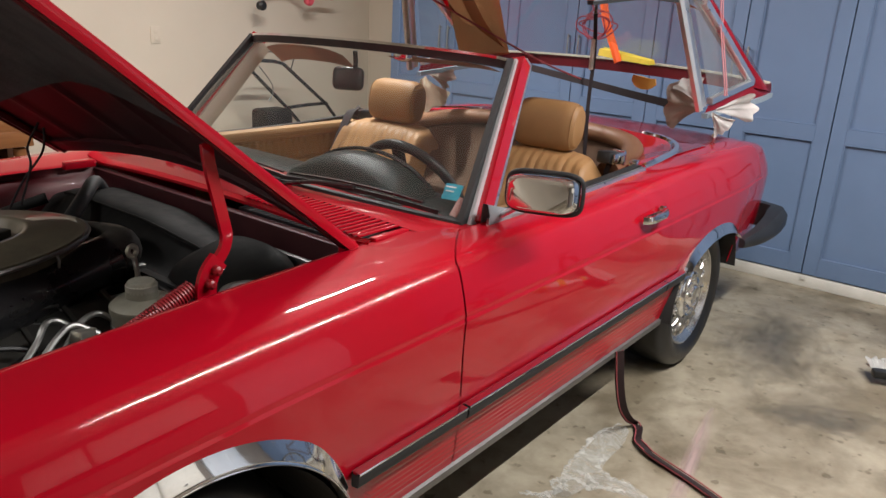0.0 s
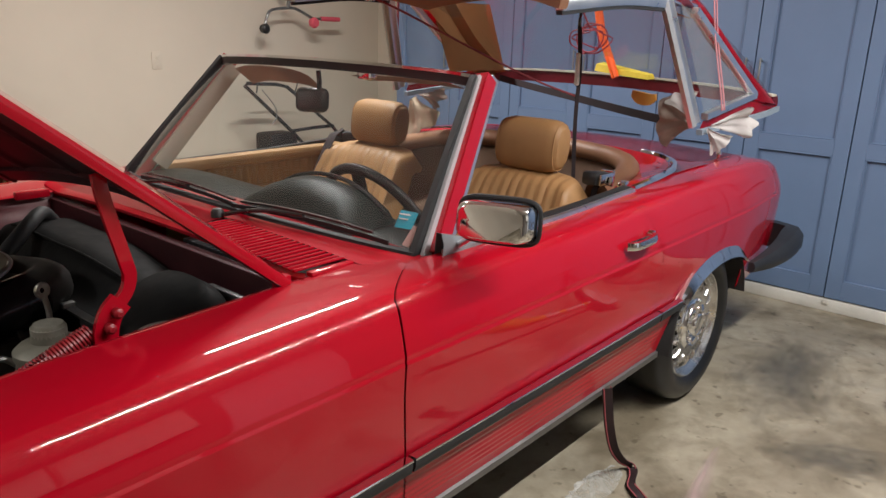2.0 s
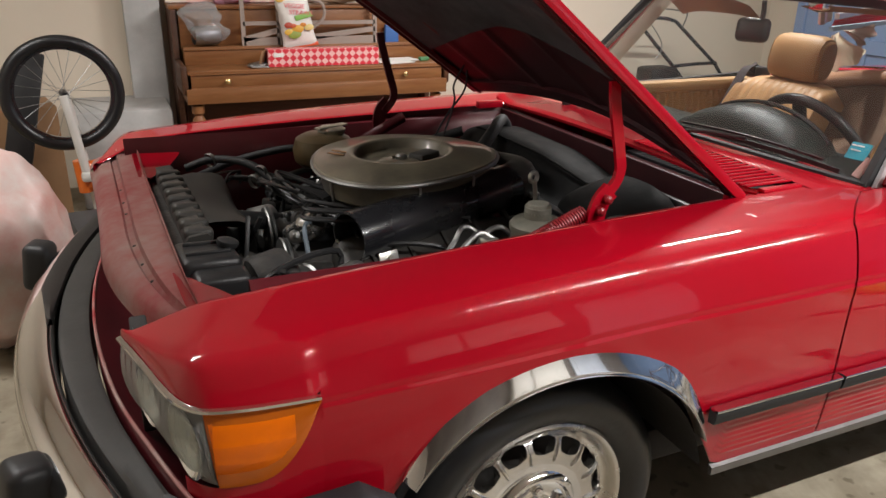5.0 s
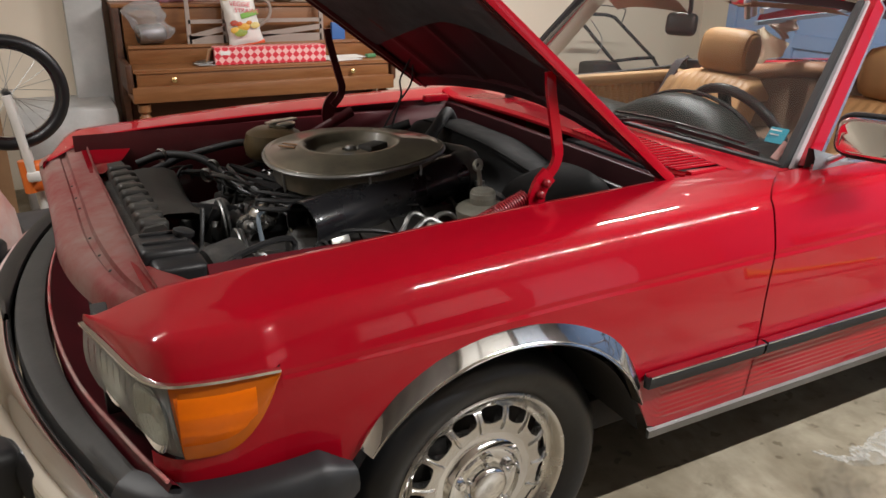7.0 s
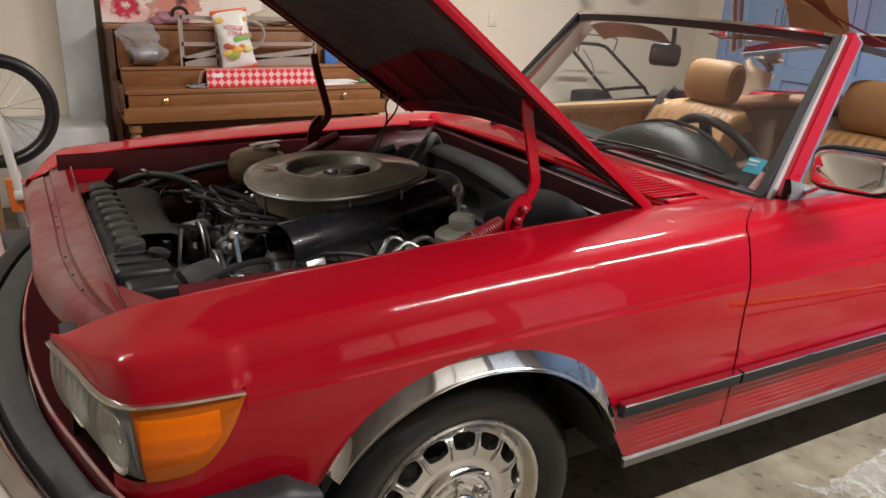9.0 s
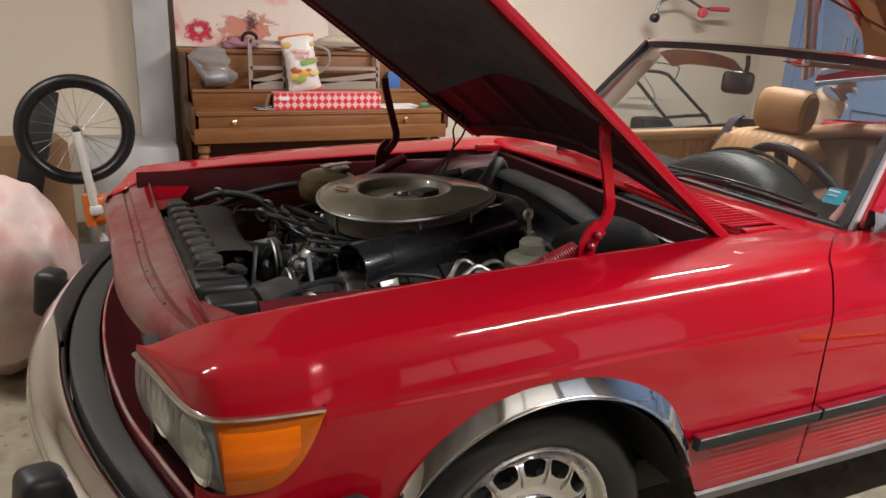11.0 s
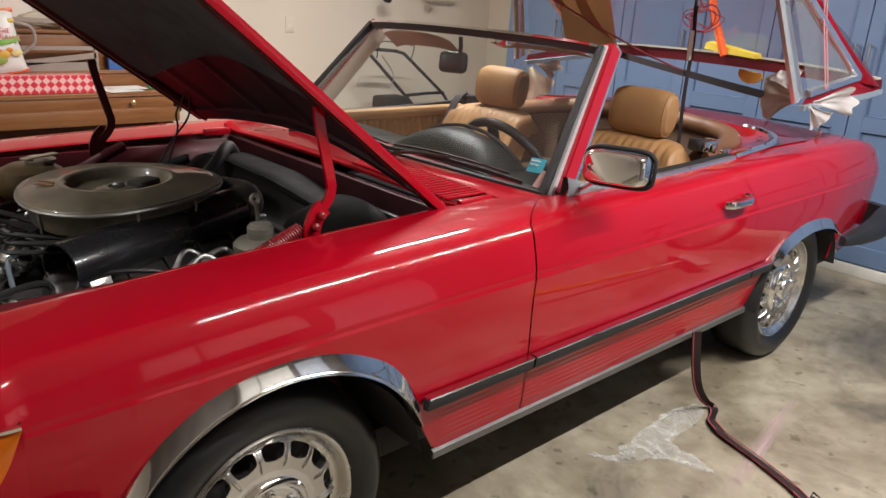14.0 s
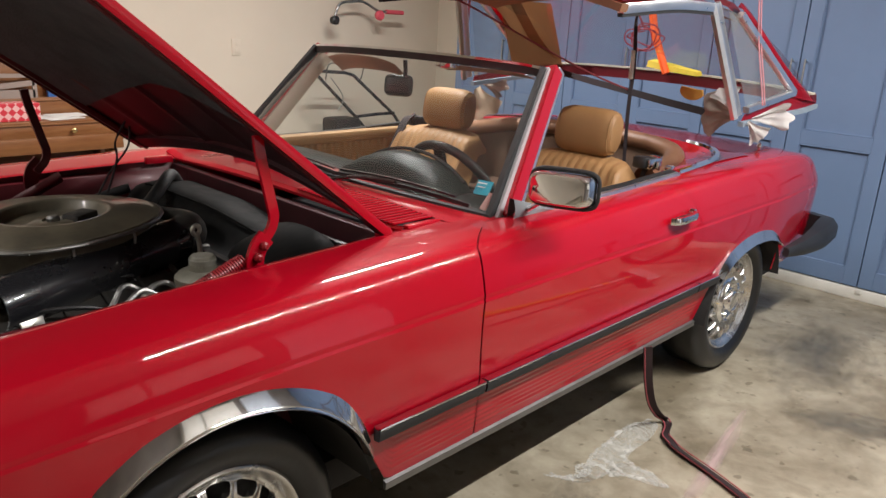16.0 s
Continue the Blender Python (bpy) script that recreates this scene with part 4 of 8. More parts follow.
for sd in (1, -1):
    flip = (lambda b: b) if sd == 1 else mirrored
    bm = bmesh.new()
    P = curve_points([(0.262, -0.575, 1.150), (0.270, -0.573, 1.10), (0.300, -0.568, 0.985), (0.306, -0.565, 0.955), (0.298, -0.562, 0.925), (0.268, -0.560, 0.892)], 5)
    sweep(bm, P, [(-0.005, -0.012), (0.005, -0.012), (0.005, 0.012), (-0.005, 0.012)], up=(1, 0, 0.3))
    if sd == -1:
        bmesh.ops.translate(bm, vec=(-0.10, 0, -0.01), verts=bm.verts)
    strut = part("bonnet_strut", flip(bm), M["red"] if sd == 1 else M["red_shaded"], hood, "red painted hinged stay")
    bm = bmesh.new()
    P = curve_points([(0.285, -0.567, 0.915), (0.262, -0.567, 0.890), (0.252, -0.567, 0.85), (0.262, -0.567, 0.80)], 4)
    sweep(bm, P, [(-0.005, -0.022), (0.005, -0.022), (0.005, 0.022), (-0.005, 0.022)], up=(1, 0, 0))
    if sd == -1:
        bmesh.ops.translate(bm, vec=(-0.10, 0, 0.0), verts=bm.verts)
    part("pivot_bracket", flip(bm), M["red"] if sd == 1 else M["red_shaded"], strut)
    bm = bmesh.new()
    for z, x in ((0.897, 0.272 - 0.1 * (sd == -1)), (0.872, 0.256 - 0.1 * (sd == -1))):
        lathe(bm, [(0.010, 0), (0.010, 0.012), (0.005, 0.016), (0.001, 0.016)], pose(x, -0.573, z, 90), 10)
    part("pivot_bolts", flip(bm), M["spring_red"], strut)
    bm = bmesh.new()
    a, b = Vector((0.235, -0.548, 0.862)), Vector((0.085, -0.535, 0.795))
    d = (b - a).normalized()
    s1 = d.cross(Vector((0, 1, 0))).normalized()
    s2 = d.cross(s1)
    P = [a + d * ((b - a).length * t) + (s1 * math.cos(t * 2 * math.pi * 26) + s2 * math.sin(t * 2 * math.pi * 26)) * 0.016 for t in np.linspace(0, 1, 26 * 9)]
    sweep(bm, P, ring(0.0031, 5), up=(0, 1, 0.01))
    part("tension_spring", flip(bm), M["spring_red"] if sd == 1 else M["red_shaded"], strut, "red coil spring")

# ---- the car: windscreen, cockpit ----
WB = [(0.945, -0.685, 0.885), (0.90, -0.55, 0.895), (0.862, -0.30, 0.903), (0.85, 0.0, 0.906)]
WT = [(1.285, -0.575, 1.275), (1.262, -0.50, 1.284), (1.235, -0.27, 1.292), (1.225, 0.0, 1.295)]
WB = curve_points(WB + [(x, -y, z) for x, y, z in WB[-2::-1]], 6)
WT = curve_points(WT + [(x, -y, z) for x, y, z in WT[-2::-1]], 6)
ws = bpy.data.objects.new("windscreen", None)
scene.collection.objects.link(ws)
ws.parent, ws.empty_display_size = car, 0.05
ws["label"] = "raked windscreen in a chrome and red frame"
bm = bmesh.new()
grid(bm, [[a.lerp(b, v) + Vector((-0.02 * math.sin(math.pi * v), 0, 0)) for a, b in zip(WB, WT)] for v in np.linspace(0, 1, 9)])
g = part("glass", bm, M["glass"], ws)
g.visible_shadow = False
bm = bmesh.new()
sweep(bm, WT, [(-0.014, -0.018), (0.010, -0.020), (0.016, -0.008), (0.014, 0.005), (0.0, 0.010), (-0.014, 0.006)])
part("top_rail", bm, M["black_plastic"], ws, "black top rail with a chrome edge")
bm = bmesh.new()
sweep(bm, [p + Vector((-0.012, 0, 0.010)) for p in WT], [(-0.006, -0.004), (0.006, -0.004), (0.005, 0.004), (-0.005, 0.004)])
part("top_chrome", bm, M["chrome"], ws)
bm = bmesh.new()
sweep(bm, [p + Vector((-0.006, 0, 0.0)) for p in WB], [(-0.014, -0.010), (0.014, -0.012), (0.012, 0.012), (-0.012, 0.012)])
part("bottom_seal", bm, M["rubber"], ws)
bm = bmesh.new()
sweep(bm, [p + Vector((-0.022, 0, 0.002)) for p in WB], [(-0.004, -0.005), (0.005, -0.005), (0.004, 0.005), (-0.004, 0.005)])
part("bottom_chrome", bm, M["chrome"], ws)
for sd in (1, -1):
    flip = (lambda b: b) if sd == 1 else mirrored
    b0, t0 = Vector((0.945, -0.685, 0.880)), Vector((1.285, -0.575, 1.280))
    def post(off0, off1, w, d, nm, mt, lab="", r0=0.0, r1=1.0):
        bm = bmesh.new()
        P = [b0 + Vector(off0), t0 + Vector(off1)]
        sweep(bm, [P[0].lerp(P[1], t) for t in np.linspace(r0, r1, 8)], [(-w / 2, -d / 2), (w * 0.35, -d / 2), (w / 2, -d * 0.3), (w / 2 + 0.003, 0), (w / 2, d * 0.3), (w * 0.35, d / 2), (-w / 2, d / 2)], up=(0.75, 0.0, -0.6))
        part(nm, flip(bm), mt, ws, lab)
    post((-0.010, 0.002, 0), (-0.006, 0.001, 0), 0.022, 0.032, "post_seal", M["rubber"])
    post((0.012, -0.014, 0), (0.007, -0.010, 0), 0.012, 0.032, "post_chrome", M["bright_trim"], "chrome windscreen post trim")
    post((0.043, -0.011, 0), (0.029, -0.006, 0), 0.046, 0.046, "post", M["red"], "red painted windscreen post")
    post((0.074, -0.022, 0), (0.055, -0.016, 0), 0.012, 0.034, "post_edge", M["satin"])
    post((0.075, 0.022, 0), (0.05, 0.018, 0), 0.030, 0.060, "post_lining", M["cream_trim"], "cream inner lining of the windscreen post", 0.08, 0.93)
# wipers
for y0, y1, x0, x1 in ((-0.10, -0.64, 0.845, 0.905), (0.42, -0.14, 0.865, 0.862)):
    bm = bmesh.new()
    a, b = Vector((x0, y0, 0.925)), Vector((x1, y1, 0.918))
    sweep(bm, [a.lerp(b, t) + Vector((-0.01, 0, 0.010 * math.sin(math.pi * t))) for t in np.linspace(0, 1, 9)], [(-0.003, -0.005), (0.003, -0.005), (0.002, 0.006), (-0.002, 0.006)])
    wp = part("wiper", bm, M["rubber"], car, "black windscreen wiper")
    bm = bmesh.new()
    tube(bm, [a + Vector((-0.055, 0.0, -0.02)), a.lerp(b, 0.25) + Vector((-0.03, 0, 0.012)), a.lerp(b, 0.5) + Vector((-0.012, 0, 0.018))], 0.006, 8, 5)
    part("wiper_arm", bm, M["black_gloss"], wp)
    bm = bmesh.new()
    sweep(bm, [a.lerp(b, t) + Vector((-0.014, 0, 0.016 + 0.012 * math.sin(math.pi * t))) for t in np.linspace(0.08, 0.92, 7)], rect(0.008, 0.005))
    part("wiper_bridge", bm, M["black_gloss"], wp)
    bm = bmesh.new()
    lathe(bm, [(0.018, -0.01), (0.018, 0.02), (0.012, 0.028), (0.001, 0.03)], Matrix.Translation(a + Vector((-0.055, 0, -0.03))), 14)
    part("wiper_pivot", bm, M["black_plastic"], wp)
# inside mirror and sun visors
bm = bmesh.new()
box(bm, (0, 0, 0), (0.045, 0.105, 0.076), 0.020, pose(1.225, 0.022, 1.180, 0, 10, 30), 3)
rv = part("inside_mirror", bm, M["black_plastic"], car, "black inside mirror")
bm = bmesh.new()
tube(bm, [(1.232, 0.0, 1.205), (1.236, 0, 1.235), (1.232, 0, 1.27)], 0.008)
part("mirror_stem", bm, M["black_plastic"], rv)
for sd in (1, -1):
    bm = bmesh.new()
    k = 1.0 if sd == 1 else 0.35
    rows = [[(1.265 + 0.075 * v + 0.01 * (y / 0.2) ** 2, sd * (0.30 + y), 1.268 - 0.055 * v * k - 0.02 * k * (abs(y) / 0.2) ** 3) for y in np.linspace(-0.2, 0.2, 13)] for v in np.linspace(0, 1, 5)]
    grid(bm, rows)
    bmesh.ops.solidify(bm, geom=bm.faces[:], thickness=0.015)
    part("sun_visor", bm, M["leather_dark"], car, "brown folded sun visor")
bm = bmesh.new()
box(bm, (1.275, -0.17, 1.268), (0.04, 0.055, 0.03), 0.008)
part("roof_catch", bm, M["chrome"], car)
# stickers on the glass
bm = bmesh.new()
box(bm, (0.985, -0.612, 0.953), (0.003, 0.050, 0.046), 0, pose(0, 0, 0, 0, 38, 10))
st = part("service_sticker", bm, M["teal"], car, "small teal service sticker on the glass")
for k in range(3):
    bm = bmesh.new()
    box(bm, (0.979, -0.612 + 0.004 * k, 0.968 - 0.012 * k), (0.003, 0.03 - 0.006 * k, 0.003), 0, pose(0, 0, 0, 0, 38, 10))
    part("sticker_mark", bm, M["paper"], st)
bm = bmesh.new()
box(bm, (0.965, -0.648, 0.922), (0.003, 0.022, 0.055), 0, pose(0, 0, 0, 12, 38, 10))
part("permit_strip", bm, mat("faded_pink_paper", (0.55, 0.33, 0.30), 0.7, var=0.2), car)

# dashboard
bm = bmesh.new()
rows = []
for x, z in ((0.86, 0.885), (0.92, 0.905), (1.02, 0.912), (1.10, 0.905), (1.13, 0.885), (1.13, 0.70), (1.10, 0.60)):
    rows.append([(x + 0.05 * (abs(y) / 0.66) ** 2, y, z - 0.02 * (abs(y) / 0.66) ** 4) for y in np.linspace(-0.67, 0.67, 27)])
grid(bm, rows)
dash = part("dashboard", bm, M["dash"], car, "black padded dashboard")
bm = bmesh.new()
rows = []
for i in range(19):
    t = i / 18
    y = -0.49 + 0.49 * t
    h = math.sin(math.pi * t) ** 0.55
    rows.append([(0.915, y, 0.905), (0.94, y, 0.905 + 0.052 * h), (0.985, y, 0.905 + 0.086 * h), (1.04, y, 0.905 + 0.094 * h), (1.075, y, 0.905 + 0.080 * h), (1.08, y, 0.90)])
grid(bm, rows)
part("instrument_hood", bm, M["dash"], dash, "dark padded instrument hood")
bm = bmesh.new()
sweep(bm, [(1.055 + 0.0, -0.48 + 0.47 * t, 0.912 + 0.092 * math.sin(math.pi * t) ** 0.55) for t in np.linspace(0.02, 0.98, 24)], ring(0.006, 6))
part("hood_seam", bm, M["black_plastic"], dash)
# steering wheel
SW = pose(1.19, -0.31, 0.855, 0, 62, 0)
sw = bpy.data.objects.new("steering_wheel", None)
scene.collection.objects.link(sw)
sw.parent, sw.empty_display_size = car, 0.05
bm = bmesh.new()
rows = [[SW @ Vector(((0.190 + 0.0155 * math.cos(b)) * math.cos(a), (0.190 + 0.0155 * math.cos(b)) * math.sin(a), 0.0155 * math.sin(b))) for b in np.linspace(0, 2 * math.pi, 11)[:-1]] for a in np.linspace(0, 2 * math.pi, 49)[:-1]]
grid(bm, rows, closed_u=True, closed_v=True)
part("wheel_rim", bm, M["black_plastic"], sw, "thick black wheel rim")
for a in (0, 90, 180, 270):
    bm = bmesh.new()
    P = [SW @ Vector((r * math.cos(radians(a)), r * math.sin(radians(a)), -0.035 * (1 - r / 0.19))) for r in np.linspace(0.04, 0.185, 6)]
    sweep(bm, P, rect(0.036, 0.016), up=SW.to_3x3() @ Vector((0, 0, 1)))
    part("wheel_spoke", bm, M["black_plastic"], sw)
bm = bmesh.new()
lathe(bm, [(0.075, -0.05), (0.08, -0.03), (0.07, -0.012), (0.04, -0.006), (0.001, -0.005)], SW, 28)
part("wheel_boss", bm, M["black_plastic"], sw)
bm = bmesh.new()
tube(bm, [SW @ Vector((0, 0, -0.04)), SW @ Vector((0, 0, -0.16))], 0.045, 14)
part("steering_column", bm, M["black_plastic"], sw)

# cockpit lining
bm = bmesh.new()
box(bm, (1.55, 0, 0.36), (1.25, 1.34, 0.04), 0.01)
part("carpet", bm, M["brown_carpet"], car, "brown carpet")
for sd in (1, -1):
    flip = (lambda b: b) if sd == 1 else mirrored
    bm = bmesh.new()
    rows = []
    for y, z in ((-0.722, 0.898), (-0.700, 0.912), (-0.675, 0.905), (-0.665, 0.885), (-0.668, 0.868), (-0.682, 0.860), (-0.684, 0.830), (-0.684, 0.800), (-0.684, 0.775), (-0.670, 0.766), (-0.668, 0.70), (-0.672, 0.45)):
        rows.append([(x, y - (0.011 * math.cos((x - 0.95) / 0.036 * 2 * math.pi) if 0.79 < z < 0.85 else 0), z) for x in np.linspace(1.06, 1.95, 170)])
    grid(bm, rows)
    part("door_lining", flip(bm), M["leather_mid"], car, "pleated tan leather door lining")
    bm = bmesh.new()
    sweep(bm, [(x, -0.738, CREST_Z(x) + 0.006) for x in np.linspace(0.98, 1.93, 16)], [(-0.008, -0.004), (0.010, -0.006), (0.008, 0.004), (-0.006, 0.006)])
    part("door_chrome", flip(bm), M["satin"], car)
    bm = bmesh.new()
    sweep(bm, [(x, -0.716, CREST_Z(x) + 0.008) for x in np.linspace(1.0, 1.93, 16)], rect(0.026, 0.014))
    part("window_seal", flip(bm), M["rubber"], car)

ROLL = [(1.98, -0.580, 0.875), (2.18, -0.560, 0.892), (2.36, -0.500, 0.910), (2.47, -0.38, 0.922), (2.525, -0.18, 0.928), (2.535, 0.0, 0.930)]
ROLL = curve_points(ROLL + [(x, -y, z) for x, y, z in ROLL[-2::-1]], 6)
bm = bmesh.new()
sweep(bm, ROLL, ring(0.044, 14, 0.85))
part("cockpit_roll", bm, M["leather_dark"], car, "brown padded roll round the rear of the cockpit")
# Lining and bulkhead take the same dark brown as the carpet.
bm = bmesh.new()
rows = [ROLL, [Vector((p.x - 0.03 - 0.03 * (p.x > 2.2), p.y * 0.94, 0.80)) for p in ROLL], [Vector((min(p.x, 2.36) - 0.06, p.y * 0.90, 0.66)) for p in ROLL], [Vector((2.05, p.y * 0.86, 0.60)) for p in ROLL]]
grid(bm, rows)
part("rear_shelf", bm, M["brown_carpet"], car, "dark brown lining behind the seats")
bm = bmesh.new()
box(bm, (2.02, 0, 0.52), (0.06, 1.25, 0.30), 0.02)
part("rear_bulkhead", bm, M["brown_carpet"], car)
# soft-top lid between roll and boot
bm = bmesh.new()
OUT = [(1.96, -0.700, 0.916), (2.20, -0.690, 0.925), (2.40, -0.645, 0.934), (2.52, -0.540, 0.942), (2.585, -0.30, 0.949), (2.605, 0.0, 0.951)]
OUT = curve_points(OUT + [(x, -y, z) for x, y, z in OUT[-2::-1]], 6)
grid(bm, [[p + Vector((0.01, 0, -0.01)) for p in ROLL], [p.lerp(q, 0.35) - Vector((0, 0, 0.004)) for p, q in zip(ROLL, OUT)], [p.lerp(q, 0.7) for p, q in zip(ROLL, OUT)], OUT, [Vector((q.x + (0.012 if abs(q.y) < 0.66 else 0), q.y * 1.012, q.z - 0.012)) for q in OUT]])
part("soft_top_lid", bm, M["red"], car, "glossy red soft-top lid")
for sd in (1, -1):
    flip = (lambda b: b) if sd == 1 else mirrored
    bm = bmesh.new()
    P = curve_points([(1.96, -0.722, 0.917), (2.15, -0.712, 0.924), (2.34, -0.69, 0.931), (2.47, -0.635, 0.937), (2.56, -0.54, 0.942), (2.60, -0.44, 0.945)], 6)
    sweep(bm, P, [(-0.013, -0.004), (0.013, -0.004), (0.008, 0.007), (-0.008, 0.007)])
    part("lid_chrome", flip(bm), M["chrome"], car, "curved chrome moulding on the rear deck")
    bm = bmesh.new()
    box(bm, (1.955, -0.690, 0.925), (0.05, 0.03, 0.022), 0.006, pose(0, 0, 0, 0, 0, 12))
    box(bm, (1.915, -0.665, 0.935), (0.03, 0.012, 0.03), 0.004, pose(0, 0, 0, 0, 20, 12))
    part("lid_catch", flip(bm), M["chrome"], car)
    bm = bmesh.new()
    box(bm, (0, 0, 0), (0.105, 0.060, 0.044), 0.010, pose(1.905, -0.622, 0.942, 0, 6, -8), 2)
    part("belt_reel_cover", flip(bm), M["black_plastic"], car, "black seat belt guide with chrome end")
    bm = bmesh.new()
    box(bm, (1.905, -0.655, 0.944), (0.095, 0.008, 0.036), 0.003)
    box(bm, (1.962, -0.625, 0.944), (0.012, 0.050, 0.040), 0.003)
    part("belt_guide_end", flip(bm), M["chrome"], car)
    # deck strip beside the cockpit
    bm = bmesh.new()
    rows = [[(x, y, CREST_Z(x) + 0.006 - (0.05 if y > -0.66 else 0)) for x in np.linspace(1.93, 2.62, 12)] for y in (-0.716, -0.69, -0.672, -0.655)]
    grid(bm, rows)
    part("cockpit_side_deck", flip(bm), M["red"], car)
    bm = bmesh.new()
    rows = []
    for x in np.linspace(2.36, 2.66, 10):
        yi = -0.60 if x < 2.42 else -0.60 + 0.45 * ((x - 2.42) / 0.24) ** 1.4
        yo = DECK_EDGE_Y(x) - 0.012
        rows.append([(x, yo + (yi - yo) * k, CREST_Z(x) + 0.004 + 0.010 * k - 0.014 * k * (1 - k)) for k in np.linspace(0, 1, 10)])
    grid(bm, rows)
    part("rear_deck_panel", flip(bm), M["red"], car)


def seat(cy):
    st = bpy.data.objects.new("seat", None)
    scene.collection.objects.link(st)
    st.parent, st.empty_display_size = car, 0.05
    st["label"] = "tan leather seat with vertical pleats"
    W, base, top = 0.255, Vector((1.62, cy, 0.55)), Vector((1.85, cy, 0.945))
    up = (top - base).normalized()
    nrm = Vector((-up.z, 0, up.x))
    bm = bmesh.new()
    front, back = [], []
    for i in range(15):
        v = i / 14
        w = W * (1 - 0.10 * v ** 3)
        rf, rb_ = [], []
        for j in range(57):
            s = -1 + 2 * j / 56
            pl = 0.007 * abs(math.cos(s * 6.5 * math.pi)) ** 0.6 if abs(s) < 0.80 else 0.0
            bol = 0.030 * math.exp(-((abs(s) - 0.88) / 0.10) ** 2) * (1 - 0.5 * v)
            edge = -0.055 * max(0.0, (abs(s) - 0.86) / 0.14) ** 2
            cap = -0.05 * max(0.0, (v - 0.85) / 0.15) ** 2
            p = base.lerp(top, v) + Vector((0, s * w, 0)) + up * (-0.02 * s * s * v ** 2 - 0.045 * s ** 8 * v ** 4)
            thick = 0.10 * (1 - 0.85 * max(0.0, (abs(s) - 0.82) / 0.18) ** 2) * (1 - 0.5 * v ** 3)
            rf.append(p + nrm * (0.045 + pl + bol + edge + cap))
            rb_.append(p + nrm * (0.045 + bol + edge + cap - thick))
        front.append(rf)
        back.append(rb_)
    grid(bm, front)
    grid(bm, back)
    grid(bm, [front[-1], [a.lerp(b, 0.5) + up * 0.02 for a, b in zip(front[-1], back[-1])], back[-1]])
    for k in (0, -1):
        grid(bm, [[r[k] for r in front], [r[k] for r in back]])
    bmesh.ops.remove_doubles(bm, verts=bm.verts, dist=0.0005)
    part("backrest", bm, M["leather"], st)
    bm = bmesh.new()
    rows = []
    for i in range(13):
        t = math.pi * i / 12
        rows.append([])
        for j in range(20):
            a = 2 * math.pi * j / 20
            x, z = math.cos(a), math.sin(a)
            sx = math.copysign(abs(x) ** 0.78, x) * 0.055
            sz = math.copysign(abs(z) ** 0.74, z) * 0.090
            k = 1 - 0.30 * abs(math.cos(t)) ** 5
            rows[-1].append(Vector((1.868 + sx * k + 0.10 * sz, cy - 0.128 * math.copysign(abs(math.cos(t)) ** 0.7, math.cos(t)), 1.032 + sz * k)))
    V = grid(bm, rows, closed_u=True)
    bm.faces.new(V[0]), bm.faces.new(V[-1])
    hr = part("headrest", bm, M["leather"], st, "padded tan headrest")
    for d in (-0.09, 0.09):
        bm = bmesh.new()
        k = 1 - 0.30 * 0.86 ** 5
        rim = []
        for a in np.linspace(0, 2 * math.pi, 33):
            sx, sz = math.copysign(abs(math.cos(a)) ** 0.78, math.cos(a)) * 0.055 * k, math.copysign(abs(math.sin(a)) ** 0.74, math.sin(a)) * 0.090 * k
            rim.append((1.868 + sx + 0.10 * sz, cy + d * 1.28, 1.032 + sz))
        sweep(bm, rim, ring(0.0024, 5), up=(0, 1, 0))
        part("piping", bm, M["leather"], hr)
        bm = bmesh.new()
        tube(bm, [(1.862, cy + d * 0.7, 0.90), (1.866, cy + d * 0.7, 0.97)], 0.007, 8)
        part("headrest_post", bm, M["chrome"], hr)
    bm = bmesh.new()
    box(bm, (1.46, cy, 0.50), (0.46, 0.50, 0.15), 0.05, pose(0, 0, 0, 0, 6, 0), 3)
    part("cushion", bm, M["leather"], st)
    return st


for cy in (-0.375, 0.375):
    seat(cy)
bm = bmesh.new()
sweep(bm, curve_points([(1.87, 0.60, 0.955), (1.835, 0.592, 0.972), (1.79, 0.588, 0.945), (1.70, 0.585, 0.80), (1.60, 0.580, 0.64)], 5), [(-0.023, -0.0015), (0.023, -0.0015), (0.023, 0.0015), (-0.023, 0.0015)], up=(-0.86, 0, 0.5))
part("lap_belt", bm, M["black_strap"], car, "black seat belt over the seat edge")
for sd in (1, -1):
    bm = bmesh.new()
    P = curve_points([(1.92, -sd * 0.63, 0.935), (1.90, -sd * 0.615, 0.90), (1.88, -sd * 0.61, 0.80), (1.86, -sd * 0.60, 0.66)], 5)
    sweep(bm, P, [(-0.010, -0.0015), (0.010, -0.0015), (0.010, 0.0015), (-0.010, 0.0015)], up=(-1, 0, 0.4))
    part("seat_belt", bm, M["black_strap"], car, "black seat belt webbing")

# door mirror and handles
bm = bmesh.new()
rows = []
for i in range(11):
    t = math.pi * i / 10
    w = 0.100
    ring_pts = []
    for j in range(28):
        a = 2 * math.pi * j / 28
        cy_, cz_ = math.copysign(abs(math.cos(a)) ** 0.45, math.cos(a)), math.copysign(abs(math.sin(a)) ** 0.45, math.sin(a))
        ring_pts.append((cy_, cz_))
    k = min(1.0, 0.86 + 0.14 * math.sin(t / 2) ** 0.6) if i else 0.80
    rows.append([Vector((-0.035 + 0.06 * i / 10, 0.100 * k * a, 0.052 * k * b)) for a, b in ring_pts])
V = grid(bm, rows, closed_u=True)
bm.faces.new(V[0])
MIR = pose(0.955, -0.900, 1.008, -1, 6, 17) @ Matrix.Scale(0.88, 4)
bmesh.ops.transform(bm, matrix=MIR, verts=bm.verts)
